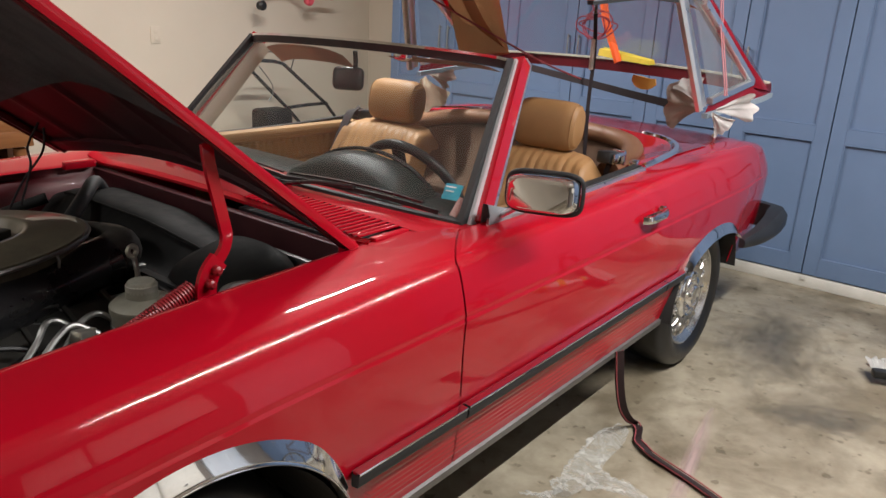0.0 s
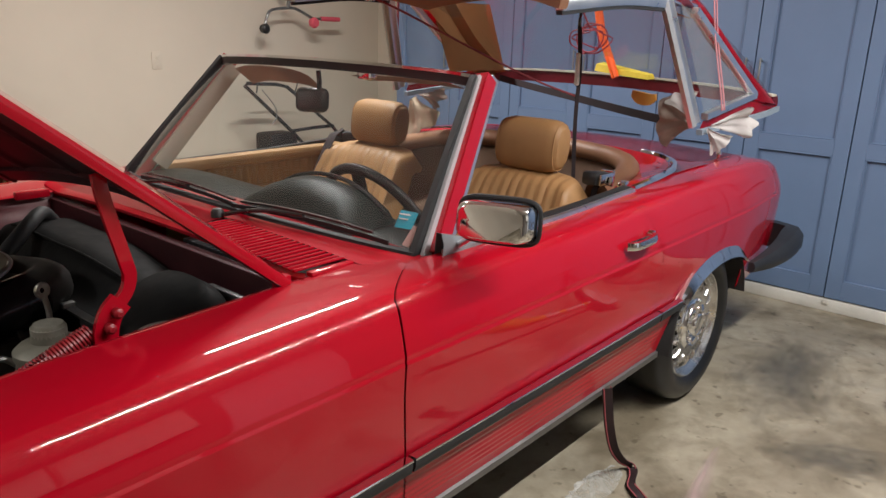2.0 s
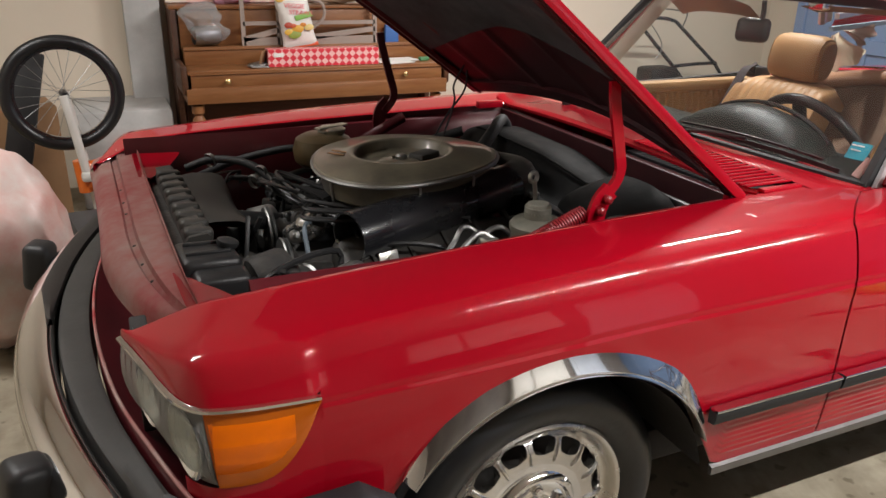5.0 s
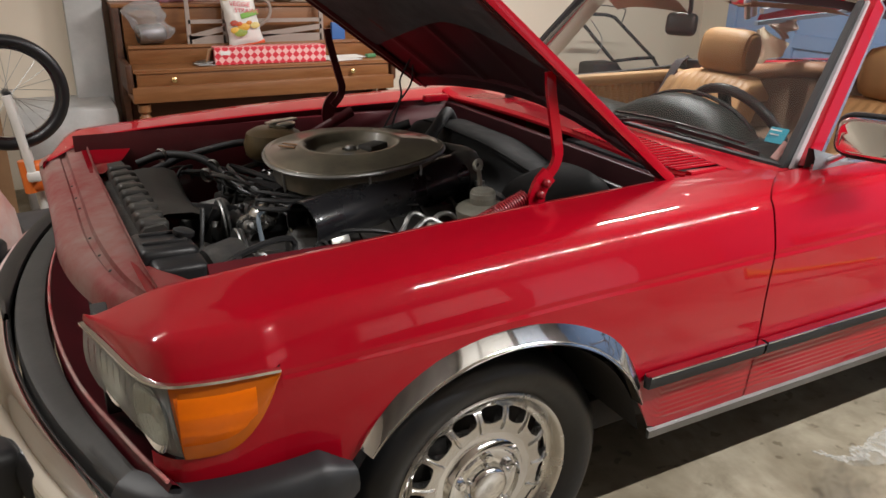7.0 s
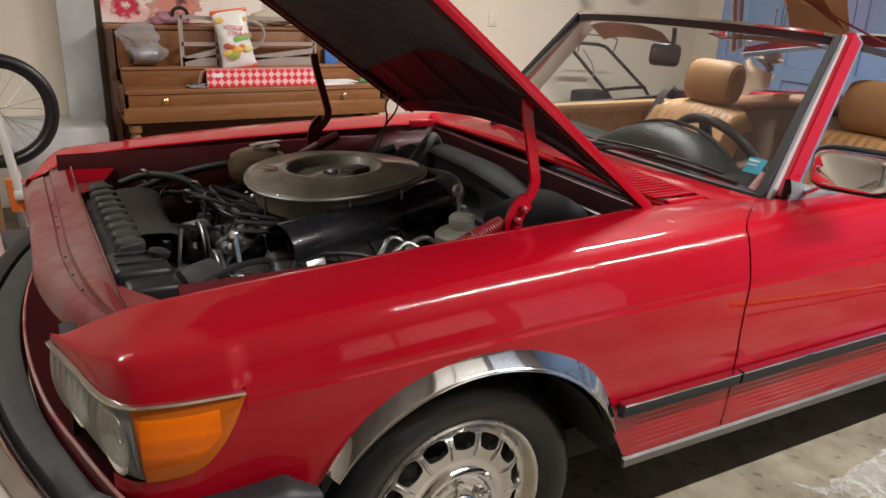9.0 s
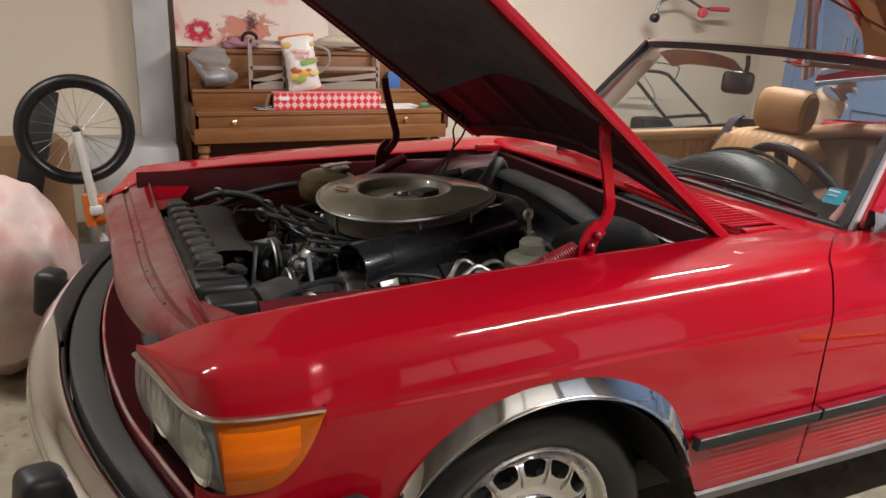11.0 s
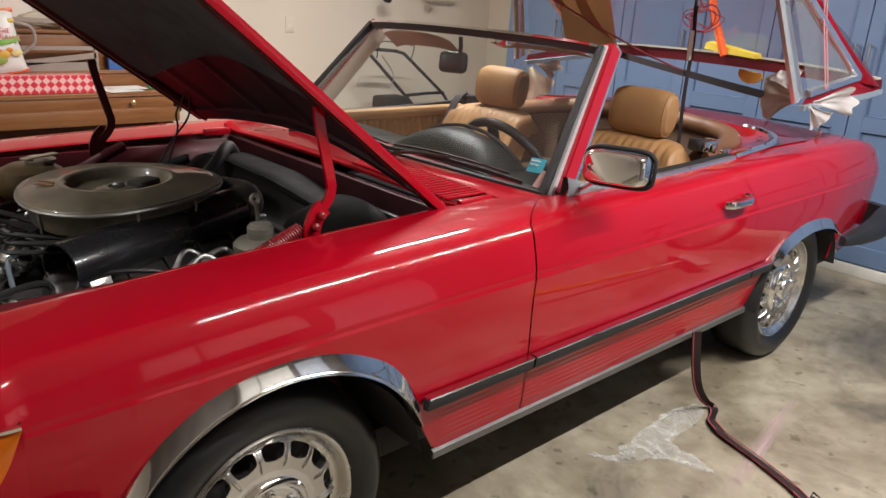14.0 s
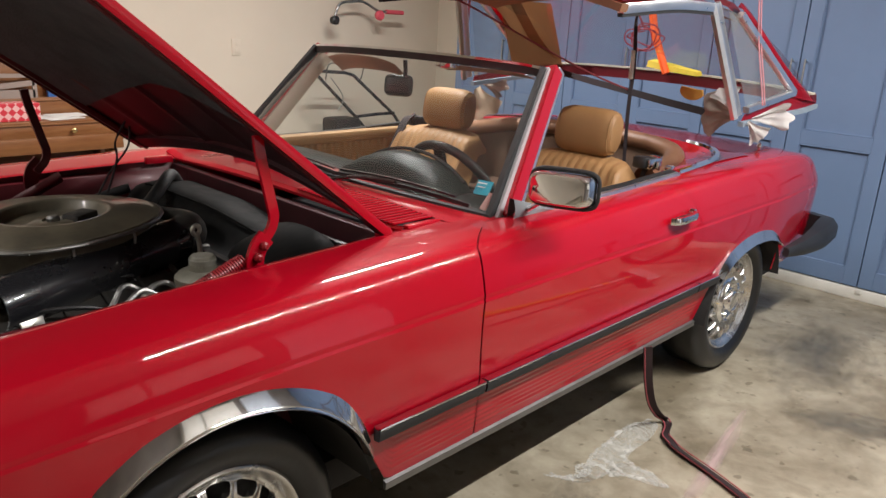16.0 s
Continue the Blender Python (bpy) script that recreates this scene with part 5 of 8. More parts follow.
mir = part("door_mirror", bm, M["chrome"], car, "rectangular chrome door mirror with black rim")
bm = bmesh.new()
sweep(bm, [MIR @ Vector((0.03, 0.106 * math.copysign(abs(math.cos(a)) ** 0.45, math.cos(a)), 0.057 * math.copysign(abs(math.sin(a)) ** 0.45, math.sin(a)))) for a in np.linspace(0, 2 * math.pi, 41)], ring(0.0052, 8), up=MIR.to_3x3() @ Vector((1, 0, 0)), caps=False)
part("mirror_rim", bm, M["rubber"], mir, "black mirror rim")
bm = bmesh.new()
box(bm, (0.035, 0, 0), (0.004, 0.195, 0.098), 0)
bmesh.ops.transform(bm, matrix=MIR, verts=bm.verts)
part("mirror_glass", bm, M["chrome"], mir)
bm = bmesh.new()
P = curve_points([(1.03, -0.735, 0.905), (1.01, -0.77, 0.925), (0.99, -0.82, 0.955), (0.985, -0.85, 0.975)], 4)
sweep(bm, P, ring(0.006, 10), scales=[1.5 - 0.7 * i / (len(P) - 1) for i in range(len(P))])
part("mirror_foot", bm, M["satin"], mir)
bm = bmesh.new()
rows = [[(x, -0.742 + dy, 0.893 + h * (1 - (x - 0.965) / 0.20)) for x in np.linspace(0.965, 1.16, 7)] for dy, h in ((-0.006, 0.0), (-0.008, 0.03), (0.0, 0.055), (0.016, 0.055), (0.02, 0.0))]
grid(bm, rows)
part("mirror_base", bm, M["grey_metal"], mir, "satin metal mount in the door corner")
for sd in (1, -1):
    flip = (lambda b: b) if sd == 1 else mirrored
    bm = bmesh.new()
    sweep(bm, curve_points([(1.640, -0.880, 0.811), (1.658, -0.900, 0.812), (1.72, -0.908, 0.815), (1.772, -0.904, 0.817), (1.792, -0.883, 0.818)], 5), [(-0.006, -0.011), (0.006, -0.011), (0.009, 0.0), (0.005, 0.012), (-0.006, 0.012)])
    h = part("door_handle", flip(bm), M["chrome"], car, "chrome door handle")
    bm = bmesh.new()
    lathe(bm, [(0.0165, 0.0), (0.0165, 0.014), (0.010, 0.019), (0.001, 0.02)], pose(1.795, -0.873, 0.817, 90), 20)
    part("lock_button", flip(bm), M["chrome"], h)
    bm = bmesh.new()
    box(bm, (1.73, -0.876, 0.811), (0.12, 0.008, 0.014), 0.003)
    part("handle_recess", flip(bm), M["black_gloss"], h)

# ---- engine bay ----
engine = thing("engine", "grimy black V8 engine with round air cleaner", "engine")
bm = bmesh.new()
box(bm, (0.03, 0.0, 0.52), (0.66, 0.50, 0.28), 0.05)
part("block", bm, M["grime"], engine)
for y, r in ((-0.22, 24), (0.22, -24)):
    bm = bmesh.new()
    box(bm, (0.05, y, 0.665), (0.56, 0.17, 0.09), 0.03, pose(0, 0, 0, r, 0, 0), 3)
    vc = part("valve_cover", bm, M["dusty_black"], engine)
    for k in range(5):
        bm = bmesh.new()
        box(bm, (-0.15 + 0.10 * k, y, 0.715), (0.012, 0.14, 0.012), 0.003, pose(0, 0, 0, r, 0, 0))
        part("cover_rib", bm, M["dusty_black"], vc)
# air cleaner
AC = Matrix.Translation((0.068, 0.055, 0.004))
AC = AC @ Matrix.Rotation(radians(-2), 4, "Y")
bm = bmesh.new()
prof_ = [(0.205, 0.775), (0.222, 0.79), (0.228, 0.838), (0.243, 0.842), (0.246, 0.850), (0.240, 0.857), (0.226, 0.858), (0.214, 0.866), (0.150, 0.870), (0.140, 0.875), (0.130, 0.875), (0.122, 0.869), (0.117, 0.850), (0.112, 0.846), (0.060, 0.845), (0.048, 0.852), (0.026, 0.853), (0.022, 0.848), (0.001, 0.848)]
n = 72
rows = []
for r, h in prof_:
    row = []
    for k in range(n):
        a = 2 * math.pi * k / n
        q = 1.05 * r * (1 + (0.05 * math.cos(3 * a + 0.6) if r > 0.18 else 0))
        row.append(AC @ Vector((q * math.cos(a), q * math.sin(a), h)))
    rows.append(row)
grid(bm, rows, closed_u=True)
ac = part("air_cleaner", bm, M["lid_dusty"], engine, "dusty round air cleaner lid with bright rim")
bm = bmesh.new()
sweep(bm, [AC @ Vector((0.2578 * (1 + 0.05 * math.cos(3 * a + 0.6)) * math.cos(a), 0.2578 * (1 + 0.05 * math.cos(3 * a + 0.6)) * math.sin(a), 0.849)) for a in np.linspace(0, 2 * math.pi, 73)], ring(0.005, 6), caps=False)
part("rim_band", bm, M["steel"], ac)
bm = bmesh.new()
lathe(bm, [(0.017, 0.845), (0.017, 0.858), (0.011, 0.863), (0.001, 0.863)], AC, 12)
part("wing_nut", bm, M["steel"], ac)
bm = bmesh.new()
box(bm, AC @ Vector((0.065, -0.01, 0.853)), (0.08, 0.05, 0.022), 0.005, pose(0, 0, 0, 0, 0, 30))
part("lid_clip", bm, M["grime"], ac)
bm = bmesh.new()
box(bm, (-0.115, 0.115, 0.871), (0.06, 0.012, 0.002), 0, pose(0, 0, 0, 0, 0, -50))
box(bm, (-0.135, 0.10, 0.8695), (0.05, 0.012, 0.002), 0, pose(0, 0, 0, 0, 0, -50))
part("lid_sticker", bm, M["card"], ac)
for a in (-100, -60, -20, 20, 60, 140, 200):
    p = AC @ Vector((0.236 * math.cos(radians(a)), 0.236 * math.sin(radians(a)), 0.80))
    bm = bmesh.new()
    tube(bm, [p + Vector((0, 0, -0.02)), p + Vector((0.006 * math.cos(radians(a)), 0.006 * math.sin(radians(a)), 0.03)), p + Vector((0, 0, 0.05))], 0.004, 6)
    part("clip", bm, M["steel"], ac)
# intake trumpet: open black tube
bm = bmesh.new()
a, b = Vector((-0.205, -0.235, 0.752)), Vector((0.31, -0.065, 0.778))
d = (b - a)
P = [a + d * t for t in np.linspace(0, 1, 12)]
V1 = sweep(bm, P, ring(0.066, 24, 0.95), caps=False)
V2 = sweep(bm, P, ring(0.061, 24, 0.95), caps=False)
for k in range(24):
    bm.faces.new([V1[0][k], V1[0][(k + 1) % 24], V2[0][(k + 1) % 24], V2[0][k]])
tr = part("intake_trumpet", bm, M["black_gloss"], ac, "glossy black intake tube")
bm = bmesh.new()
P = [a + d * 0.25, a + d * 0.6, b]
sweep(bm, curve_points([b, b + Vector((0.06, 0.05, 0.01)), Vector((0.33, 0.10, 0.785))], 6), ring(0.058, 16))
box(bm, (0.20, -0.02, 0.80), (0.22, 0.14, 0.07), 0.025, pose(0, 0, 0, 0, 0, 20), 3)
part("intake_elbow", bm, M["dusty_black"], ac)
# radiator
rad = thing("radiator", "black radiator with a ribbed plastic top tank", "radiator", (-0.020, 0.020, 0))
bm = bmesh.new()
box(bm, (-0.560, 0.02, 0.55), (0.05, 0.80, 0.40), 0.006)
part("core", bm, M["grime"], rad)
bm = bmesh.new()
sweep(bm, [(-0.541 + 0.006 * k, 0.44 - 0.16 * k, 0.752) for k in range(5)], [(-0.026, -0.03), (0.030, -0.03), (0.030, 0.018), (0.022, 0.028), (-0.018, 0.032), (-0.026, 0.024)])
part("top_tank", bm, M["dusty_black"], rad, "dusty black top tank")
for k in range(9):
    bm = bmesh.new()
    box(bm, (0, 0, 0), (0.066, 0.034, 0.034), 0.011, pose(-0.535 + 0.0024 * k, 0.36 - 0.066 * k, 0.773, 0, 5, 6), 3)
    part("tank_rib", bm, M["dusty_black"], rad)
bm = bmesh.new()
box(bm, (-0.515, -0.285, 0.742), (0.125, 0.135, 0.075), 0.016, pose(0, 0, 0, 0, 3, 5), 3)
box(bm, (-0.500, -0.365, 0.700), (0.115, 0.07, 0.12), 0.014, pose(0, 0, 0, 6, 3, 5), 3)
end = part("tank_end", bm, M["black_plastic"], rad, "black moulded tank end")
for y in (-0.25, -0.31):
    bm = bmesh.new()
    box(bm, (-0.512, y, 0.781), (0.095, 0.010, 0.010), 0.003, pose(0, 0, 0, 0, 3, 5))
    part("end_rib", bm, M["black_plastic"], end)
bm = bmesh.new()
lathe(bm, [(0.020, 0.0), (0.024, 0.006), (0.024, 0.014), (0.016, 0.018), (0.001, 0.018)], pose(-0.468, -0.27, 0.775, 0, 15, 0), 16)
part("filler_plug", bm, M["rubber"], end)
shroud_mat = mat("dusty_grey_shroud", (0.105, 0.098, 0.088), 0.42, scale=4, color2=(0.022, 0.022, 0.022), rough_var=0.25)
bm = bmesh.new()
rows = []
for i in range(15):
    y = 0.36 - 0.46 * i / 14
    dip = 0.10 * math.sin(math.pi * i / 14) ** 2
    rows.append([(-0.500, y, 0.772), (-0.470, y, 0.776), (-0.415 + 0.3 * dip * 0.3, y, 0.772 - 0.10 * dip), (-0.385, y, 0.758 - 0.25 * dip), (-0.376, y, 0.735 - 0.4 * dip), (-0.372, y, 0.60)])
grid(bm, rows)
bmesh.ops.solidify(bm, geom=bm.faces[:], thickness=0.006)
part("fan_shroud", bm, shroud_mat, rad, "dull grey-black fan shroud")
bm = bmesh.new()
box(bm, (0, 0, 0), (0.012, 0.010, 0.13), 0.003, pose(-0.378, -0.075, 0.725, 30, 18, 0))
box(bm, (0, 0, 0), (0.012, 0.010, 0.11), 0.003, pose(-0.400, -0.115, 0.730, -25, 12, 0))
part("shroud_bracket", bm, M["black_plastic"], rad)
# expansion tank
bm = bmesh.new()
lathe(bm, [(0.02, 0.77), (0.075, 0.775), (0.090, 0.79), (0.095, 0.825), (0.085, 0.858), (0.06, 0.872), (0.03, 0.876), (0.001, 0.877)], Matrix.Translation((-0.085, 0.42, -0.018)), 28)
et = tagged(part("expansion_tank", bm, mat("yellowed_tank", (0.085, 0.058, 0.026), 0.35, var=0.45, scale=12)), "yellowed coolant tank with metal cap in the engine bay", "tank")
bm = bmesh.new()
lathe(bm, [(0.042, 0.882), (0.044, 0.893), (0.035, 0.899), (0.001, 0.90)], Matrix.Translation((-0.055, 0.425, -0.026)), 20)
box(bm, (-0.055, 0.425, 0.874), (0.115, 0.028, 0.006), 0.002, pose(0, 0, 0, 0, 0, 25))
part("cap", bm, M["zinc"], et, "pale metal cap")
# fluid reservoir with dipstick ring
bm = bmesh.new()
lathe(bm, [(0.058, 0.66), (0.064, 0.68), (0.064, 0.755), (0.068, 0.762), (0.068, 0.775), (0.058, 0.785), (0.034, 0.792), (0.032, 0.82), (0.028, 0.826), (0.001, 0.828)], Matrix.Translation((0.235, -0.36, 0.0)), 28)
rs = tagged(part("fluid_reservoir", bm, mat("dusty_olive_metal", (0.24, 0.23, 0.185), 0.45, metal=0.2, var=0.3, scale=20, rough_var=0.2)), "dusty grey steering fluid reservoir in the engine bay", "reservoir")
bm = bmesh.new()
tube(bm, [(0.262, -0.30, 0.79), (0.262, -0.298, 0.83), (0.258, -0.295, 0.862)], 0.006, 8, 3)
sweep(bm, [(0.256 + 0.010 * math.cos(a), -0.294, 0.872 + 0.012 * math.sin(a)) for a in np.linspace(0, 2 * math.pi, 17)], ring(0.006, 6), up=(0, 1, 0), caps=False)
part("dipstick", bm, M["zinc"], rs)
bm = bmesh.new()
lathe(bm, [(0.030, 0.792), (0.033, 0.800), (0.033, 0.816), (0.026, 0.824), (0.001, 0.826)], Matrix.Translation((0.235, -0.36, 0.003)), 24)
part("cap", bm, M["cap_plastic"], rs, "pale plastic cap")
bm = bmesh.new()
lathe(bm, [(0.0655, 0.715), (0.068, 0.717), (0.068, 0.735), (0.0655, 0.737)], Matrix.Translation((0.235, -0.36, 0.0)), 28)
part("clamp_band", bm, M["steel"], rs)
# heater box and blower housing
heater = thing("heater_cover", "dull black heater cover at the bulkhead", "cover")


def heater_top(x, y):
    """Height of the moulded cover: a plateau with a step, falling to its front flange."""
    u = min(1.0, max(0.0, (x - 0.385 - 0.10 * max(0.0, 0.12 - y)) / 0.11))
    k = min(1.0, max(0.0, (y + 0.30) / 0.42))
    far = 0.030 * max(0.0, (y - 0.40) / 0.14) ** 2
    return 0.748 + (0.040 + 0.052 * k * k * (3 - 2 * k)) * u * u * (3 - 2 * u) - far - 0.14 * max(0.0, x - 0.53)


bm = bmesh.new()
rows = []
for x in (0.375, 0.385, 0.40, 0.415, 0.43, 0.445, 0.46, 0.48, 0.52, 0.56, 0.60, 0.625):
    rows.append([(x, y, heater_top(x, y)) for y in np.linspace(-0.54, 0.55, 90)])
rows.insert(0, [(0.375, y, 0.64) for y in np.linspace(-0.54, 0.55, 90)])
grid(bm, rows)
part("cover_shell", bm, M["heater_black"], heater)
bm = bmesh.new()
sweep(bm, [(0.378, y, heater_top(0.378, y) + 0.003) for y in np.linspace(-0.53, 0.54, 50)], rect(0.022, 0.006))
part("seam_flange", bm, M["black_plastic"], heater)
bm = bmesh.new()
tube(bm, [(0.475 + 0.10 * max(0.0, 0.12 - y), y, heater_top(0.475 + 0.10 * max(0.0, 0.12 - y), y) + 0.0015) for y in np.linspace(-0.24, 0.46, 20)], 0.004, 6)
part("moulded_crest", bm, M["heater_black"], heater)
for y in (-0.10, 0.10, 0.30):
    bm = bmesh.new()
    box(bm, (0.380, y, heater_top(0.38, y) + 0.008), (0.03, 0.020, 0.016), 0.004, None, 2)
    part("spring_clip", bm, M["steel"], heater)
bm = bmesh.new()
tube(bm, [(0.60, 0.46, 0.80), (0.54, 0.40, 0.862), (0.46, 0.30, 0.858), (0.40, 0.24, 0.835), (0.34, 0.20, 0.80)], 0.020, 10, 7)
part("heater_hose", bm, M["rubber"], heater)
# blower: a domed box with a flat end and a round motor cap
blower = thing("blower_housing", "rounded black blower housing at the bulkhead", "housing")
bm = bmesh.new()
rows = []
for i in range(13):
    v = i / 12
    k = math.sqrt(max(0.0, 1 - (v * 0.985) ** 7))
    row = []
    for j in range(40):
        a = 2 * math.pi * j / 40
        cx_, cy_ = math.copysign(abs(math.cos(a)) ** 0.55, math.cos(a)), math.copysign(abs(math.sin(a)) ** 0.7, math.sin(a))
        row.append((0.485 + 0.125 * cx_ * (0.50 + 0.38 * k + 0.12 * (1 - v)), -0.335 + 0.185 * cy_ * (0.45 + 0.40 * k + 0.15 * (1 - v)), 0.665 + 0.150 * v + 0.028 * cx_ * v))
    rows.append(row)
V = grid(bm, rows, closed_u=True)
bm.faces.new(V[-1])
part("shell", bm, M["heater_black"], blower)
bm = bmesh.new()
sweep(bm, [(0.485 + 0.131 * math.copysign(abs(math.cos(a)) ** 0.55, math.cos(a)), -0.335 + 0.190 * math.copysign(abs(math.sin(a)) ** 0.7, math.sin(a)), 0.742) for a in np.linspace(0, 2 * math.pi, 49)], rect(0.016, 0.006), caps=False)
part("seam", bm, M["black_plastic"], blower)
bm = bmesh.new()
box(bm, (0.600, -0.42, 0.80), (0.022, 0.15, 0.035), 0.006, pose(0, 0, 0, 0, 8, 0), 2)
part("end_plate", bm, M["black_plastic"], blower)
bm = bmesh.new()
lathe(bm, [(0.062, 0.76), (0.066, 0.790), (0.060, 0.800), (0.050, 0.800), (0.046, 0.788), (0.001, 0.784)], Matrix.Translation((0.405, -0.500, 0.0)), 28)
tagged(part("brake_booster", bm, M["steel"]), "dull metal brake booster can beside the blower", "booster")
bm = bmesh.new()
tube(bm, [(0.30, -0.50, 0.775), (0.34, -0.515, 0.80), (0.40, -0.52, 0.795), (0.45, -0.53, 0.77)], 0.010, 8, 6)
part("vacuum_hose", bm, M["rubber"], blower)
# ancillaries
acc = thing("engine_accessories", "alternator, pulleys and hoses at the engine front", "machinery")
for x, y, z, r, ax in ((-0.28, 0.12, 0.645, 0.065, 90), (-0.30, -0.18, 0.60, 0.075, 80), (-0.34, 0.28, 0.62, 0.06, 90), (-0.40, -0.09, 0.64, 0.045, 70)):
    bm = bmesh.new()
    lathe(bm, [(r * 0.5, -0.07), (r, -0.06), (r, 0.0), (r * 0.92, 0.006), (r * 0.92, 0.02), (r, 0.026), (r, 0.05), (r * 0.6, 0.062), (r * 0.3, 0.08), (0.001, 0.08)], pose(x, y, z, 0, -ax, 20), 24)
    part("pulley_unit", bm, M["steel"] if r > 0.05 else M["grime"], acc)
bm = bmesh.new()
lathe(bm, [(0.024, -0.05), (0.030, -0.03), (0.030, -0.01), (0.036, 0), (0.040, 0.02), (0.034, 0.045), (0.022, 0.05), (0.020, 0.075), (0.001, 0.078)], pose(-0.262, -0.015, 0.705, 15, 62, -25), 22)
part("thermostat_neck", bm, M["alloy"], acc, "bright alloy thermostat housing")
bm = bmesh.new()
lathe(bm, [(0.05, 0.60), (0.052, 0.68), (0.045, 0.70), (0.02, 0.715), (0.001, 0.716)], Matrix.Translation((-0.20, 0.05, 0.04)), 20)
part("distributor", bm, M["black_plastic"], acc)
bm = bmesh.new()
lathe(bm, [(0.030, -0.05), (0.062, -0.045), (0.066, -0.03), (0.066, 0.03), (0.058, 0.045), (0.03, 0.05), (0.028, 0.06), (0.001, 0.06)], pose(-0.385, -0.21, 0.665, 0, 80, 10), 26)
alt = part("alternator", bm, M["grime"], acc, "grimy alternator body")
for k in range(8):
    a = 2 * math.pi * k / 8
    bm = bmesh.new()
    box(bm, (0, 0, 0), (0.050, 0.010, 0.016), 0.003, pose(-0.385, -0.21, 0.665, 0, 80, 10) @ pose(0.056 * math.cos(a), 0.056 * math.sin(a), 0.0, 0, 0, math.degrees(a)) @ pose(0, 0, 0, 0, 90, 0))
    part("alternator_fin", bm, M["steel"], alt)
for y0, z0 in ((-0.10, 0.70), (0.10, 0.72)):
    bm = bmesh.new()
    lathe(bm, [(0.001, -0.004), (0.075, -0.004), (0.078, 0.0), (0.066, 0.004), (0.078, 0.008), (0.075, 0.014), (0.001, 0.014)], pose(-0.335, y0, z0 - 0.06, 0, 90, 0), 28)
    part("belt_pulley", bm, M["steel"], acc)
for k in range(6):
    bm = bmesh.new()
    tube(bm, [(-0.20, 0.05, 0.765), (-0.24 - 0.01 * k, 0.02 - 0.035 * k, 0.775 + 0.008 * (k % 2)), (-0.16 + 0.02 * k, -0.05 - 0.03 * k, 0.770), (-0.02 + 0.03 * k, -0.10 - 0.02 * k, 0.752)], 0.0042, 7, 6)
    part("ignition_lead", bm, M["rubber"], acc)
rng = random.Random(5)
for k in range(9):
    bm = bmesh.new()
    y0 = 0.30 - 0.05 * k
    tube(bm, [(-0.20 + 0.01 * k, 0.05 + 0.01 * k, 0.755), (-0.26 - rng.random() * 0.05, 0.12 + 0.02 * k, 0.775 + 0.02 * rng.random()), (-0.33 + 0.02 * k, y0, 0.745 + rng.random() * 0.02), (-0.15 + 0.03 * k, 0.26 if k % 2 else -0.20, 0.72)], 0.0045, 7, 6)
    part("ignition_lead", bm, M["black_plastic"], acc)
for P, r in (([(-0.50, 0.44, 0.775), (-0.42, 0.42, 0.80), (-0.32, 0.35, 0.79), (-0.24, 0.25, 0.72)], 0.012), ([(-0.50, 0.10, 0.74), (-0.42, 0.06, 0.73), (-0.33, 0.10, 0.70), (-0.25, 0.15, 0.67)], 0.024),
             ([(-0.55, -0.36, 0.70), (-0.46, -0.30, 0.68), (-0.40, -0.18, 0.66), (-0.34, -0.05, 0.62)], 0.022), ([(-0.48, -0.45, 0.72), (-0.40, -0.34, 0.715), (-0.30, -0.28, 0.68), (-0.22, -0.30, 0.66)], 0.014),
             ([(-0.46, 0.50, 0.73), (-0.35, 0.53, 0.76), (-0.20, 0.48, 0.80), (-0.12, 0.46, 0.80)], 0.012), ([(0.10, 0.46, 0.72), (0.30, 0.50, 0.78), (0.42, 0.46, 0.82)], 0.016),
             ([(0.10, -0.50, 0.74), (0.22, -0.47, 0.73), (0.36, -0.45, 0.74)], 0.012)):
    bm = bmesh.new()
    tube(bm, P, r, 10, 6)
    part("hose", bm, M["rubber"], acc)
for P in ([(-0.02, -0.36, 0.715), (0.02, -0.34, 0.745), (0.05, -0.32, 0.772), (0.08, -0.32, 0.765), (0.11, -0.36, 0.735)], [(0.0, -0.38, 0.715), (0.05, -0.36, 0.752), (0.09, -0.35, 0.765), (0.13, -0.37, 0.74)], [(0.06, -0.36, 0.72), (0.11, -0.33, 0.755), (0.16, -0.31, 0.758), (0.19, -0.33, 0.735)], [(-0.10, -0.44, 0.715), (-0.03, -0.43, 0.730), (0.03, -0.44, 0.735)]):
    bm = bmesh.new()
    tube(bm, P, 0.0065, 8, 6)
    part("metal_pipe", bm, M["steel"], acc, "bright bent metal pipe")
bm = bmesh.new()
box(bm, (0.10, -0.365, 0.745), (0.05, 0.03, 0.026), 0.006, pose(0, 0, 0, 0, 10, 25))
part("pipe_union", bm, M["zinc"], acc)
bm = bmesh.new()
box(bm, (-0.190, -0.475, 0.780), (0.050, 0.004, 0.046), 0.001, pose(0, 0, 0, -18, 0, 20))
lathe(bm, [(0.008, 0), (0.008, 0.006), (0.001, 0.006)], pose(-0.188, -0.478, 0.788, 72, 0, 20), 10)
part("white_tag", bm, M["zinc"], acc, "small white plate on the wing edge")
bm = bmesh.new()
box(bm, (-0.128, 0.022, 0.772), (0.026, 0.024, 0.036), 0.004)
part("blue_connector", bm, M["teal"], acc)
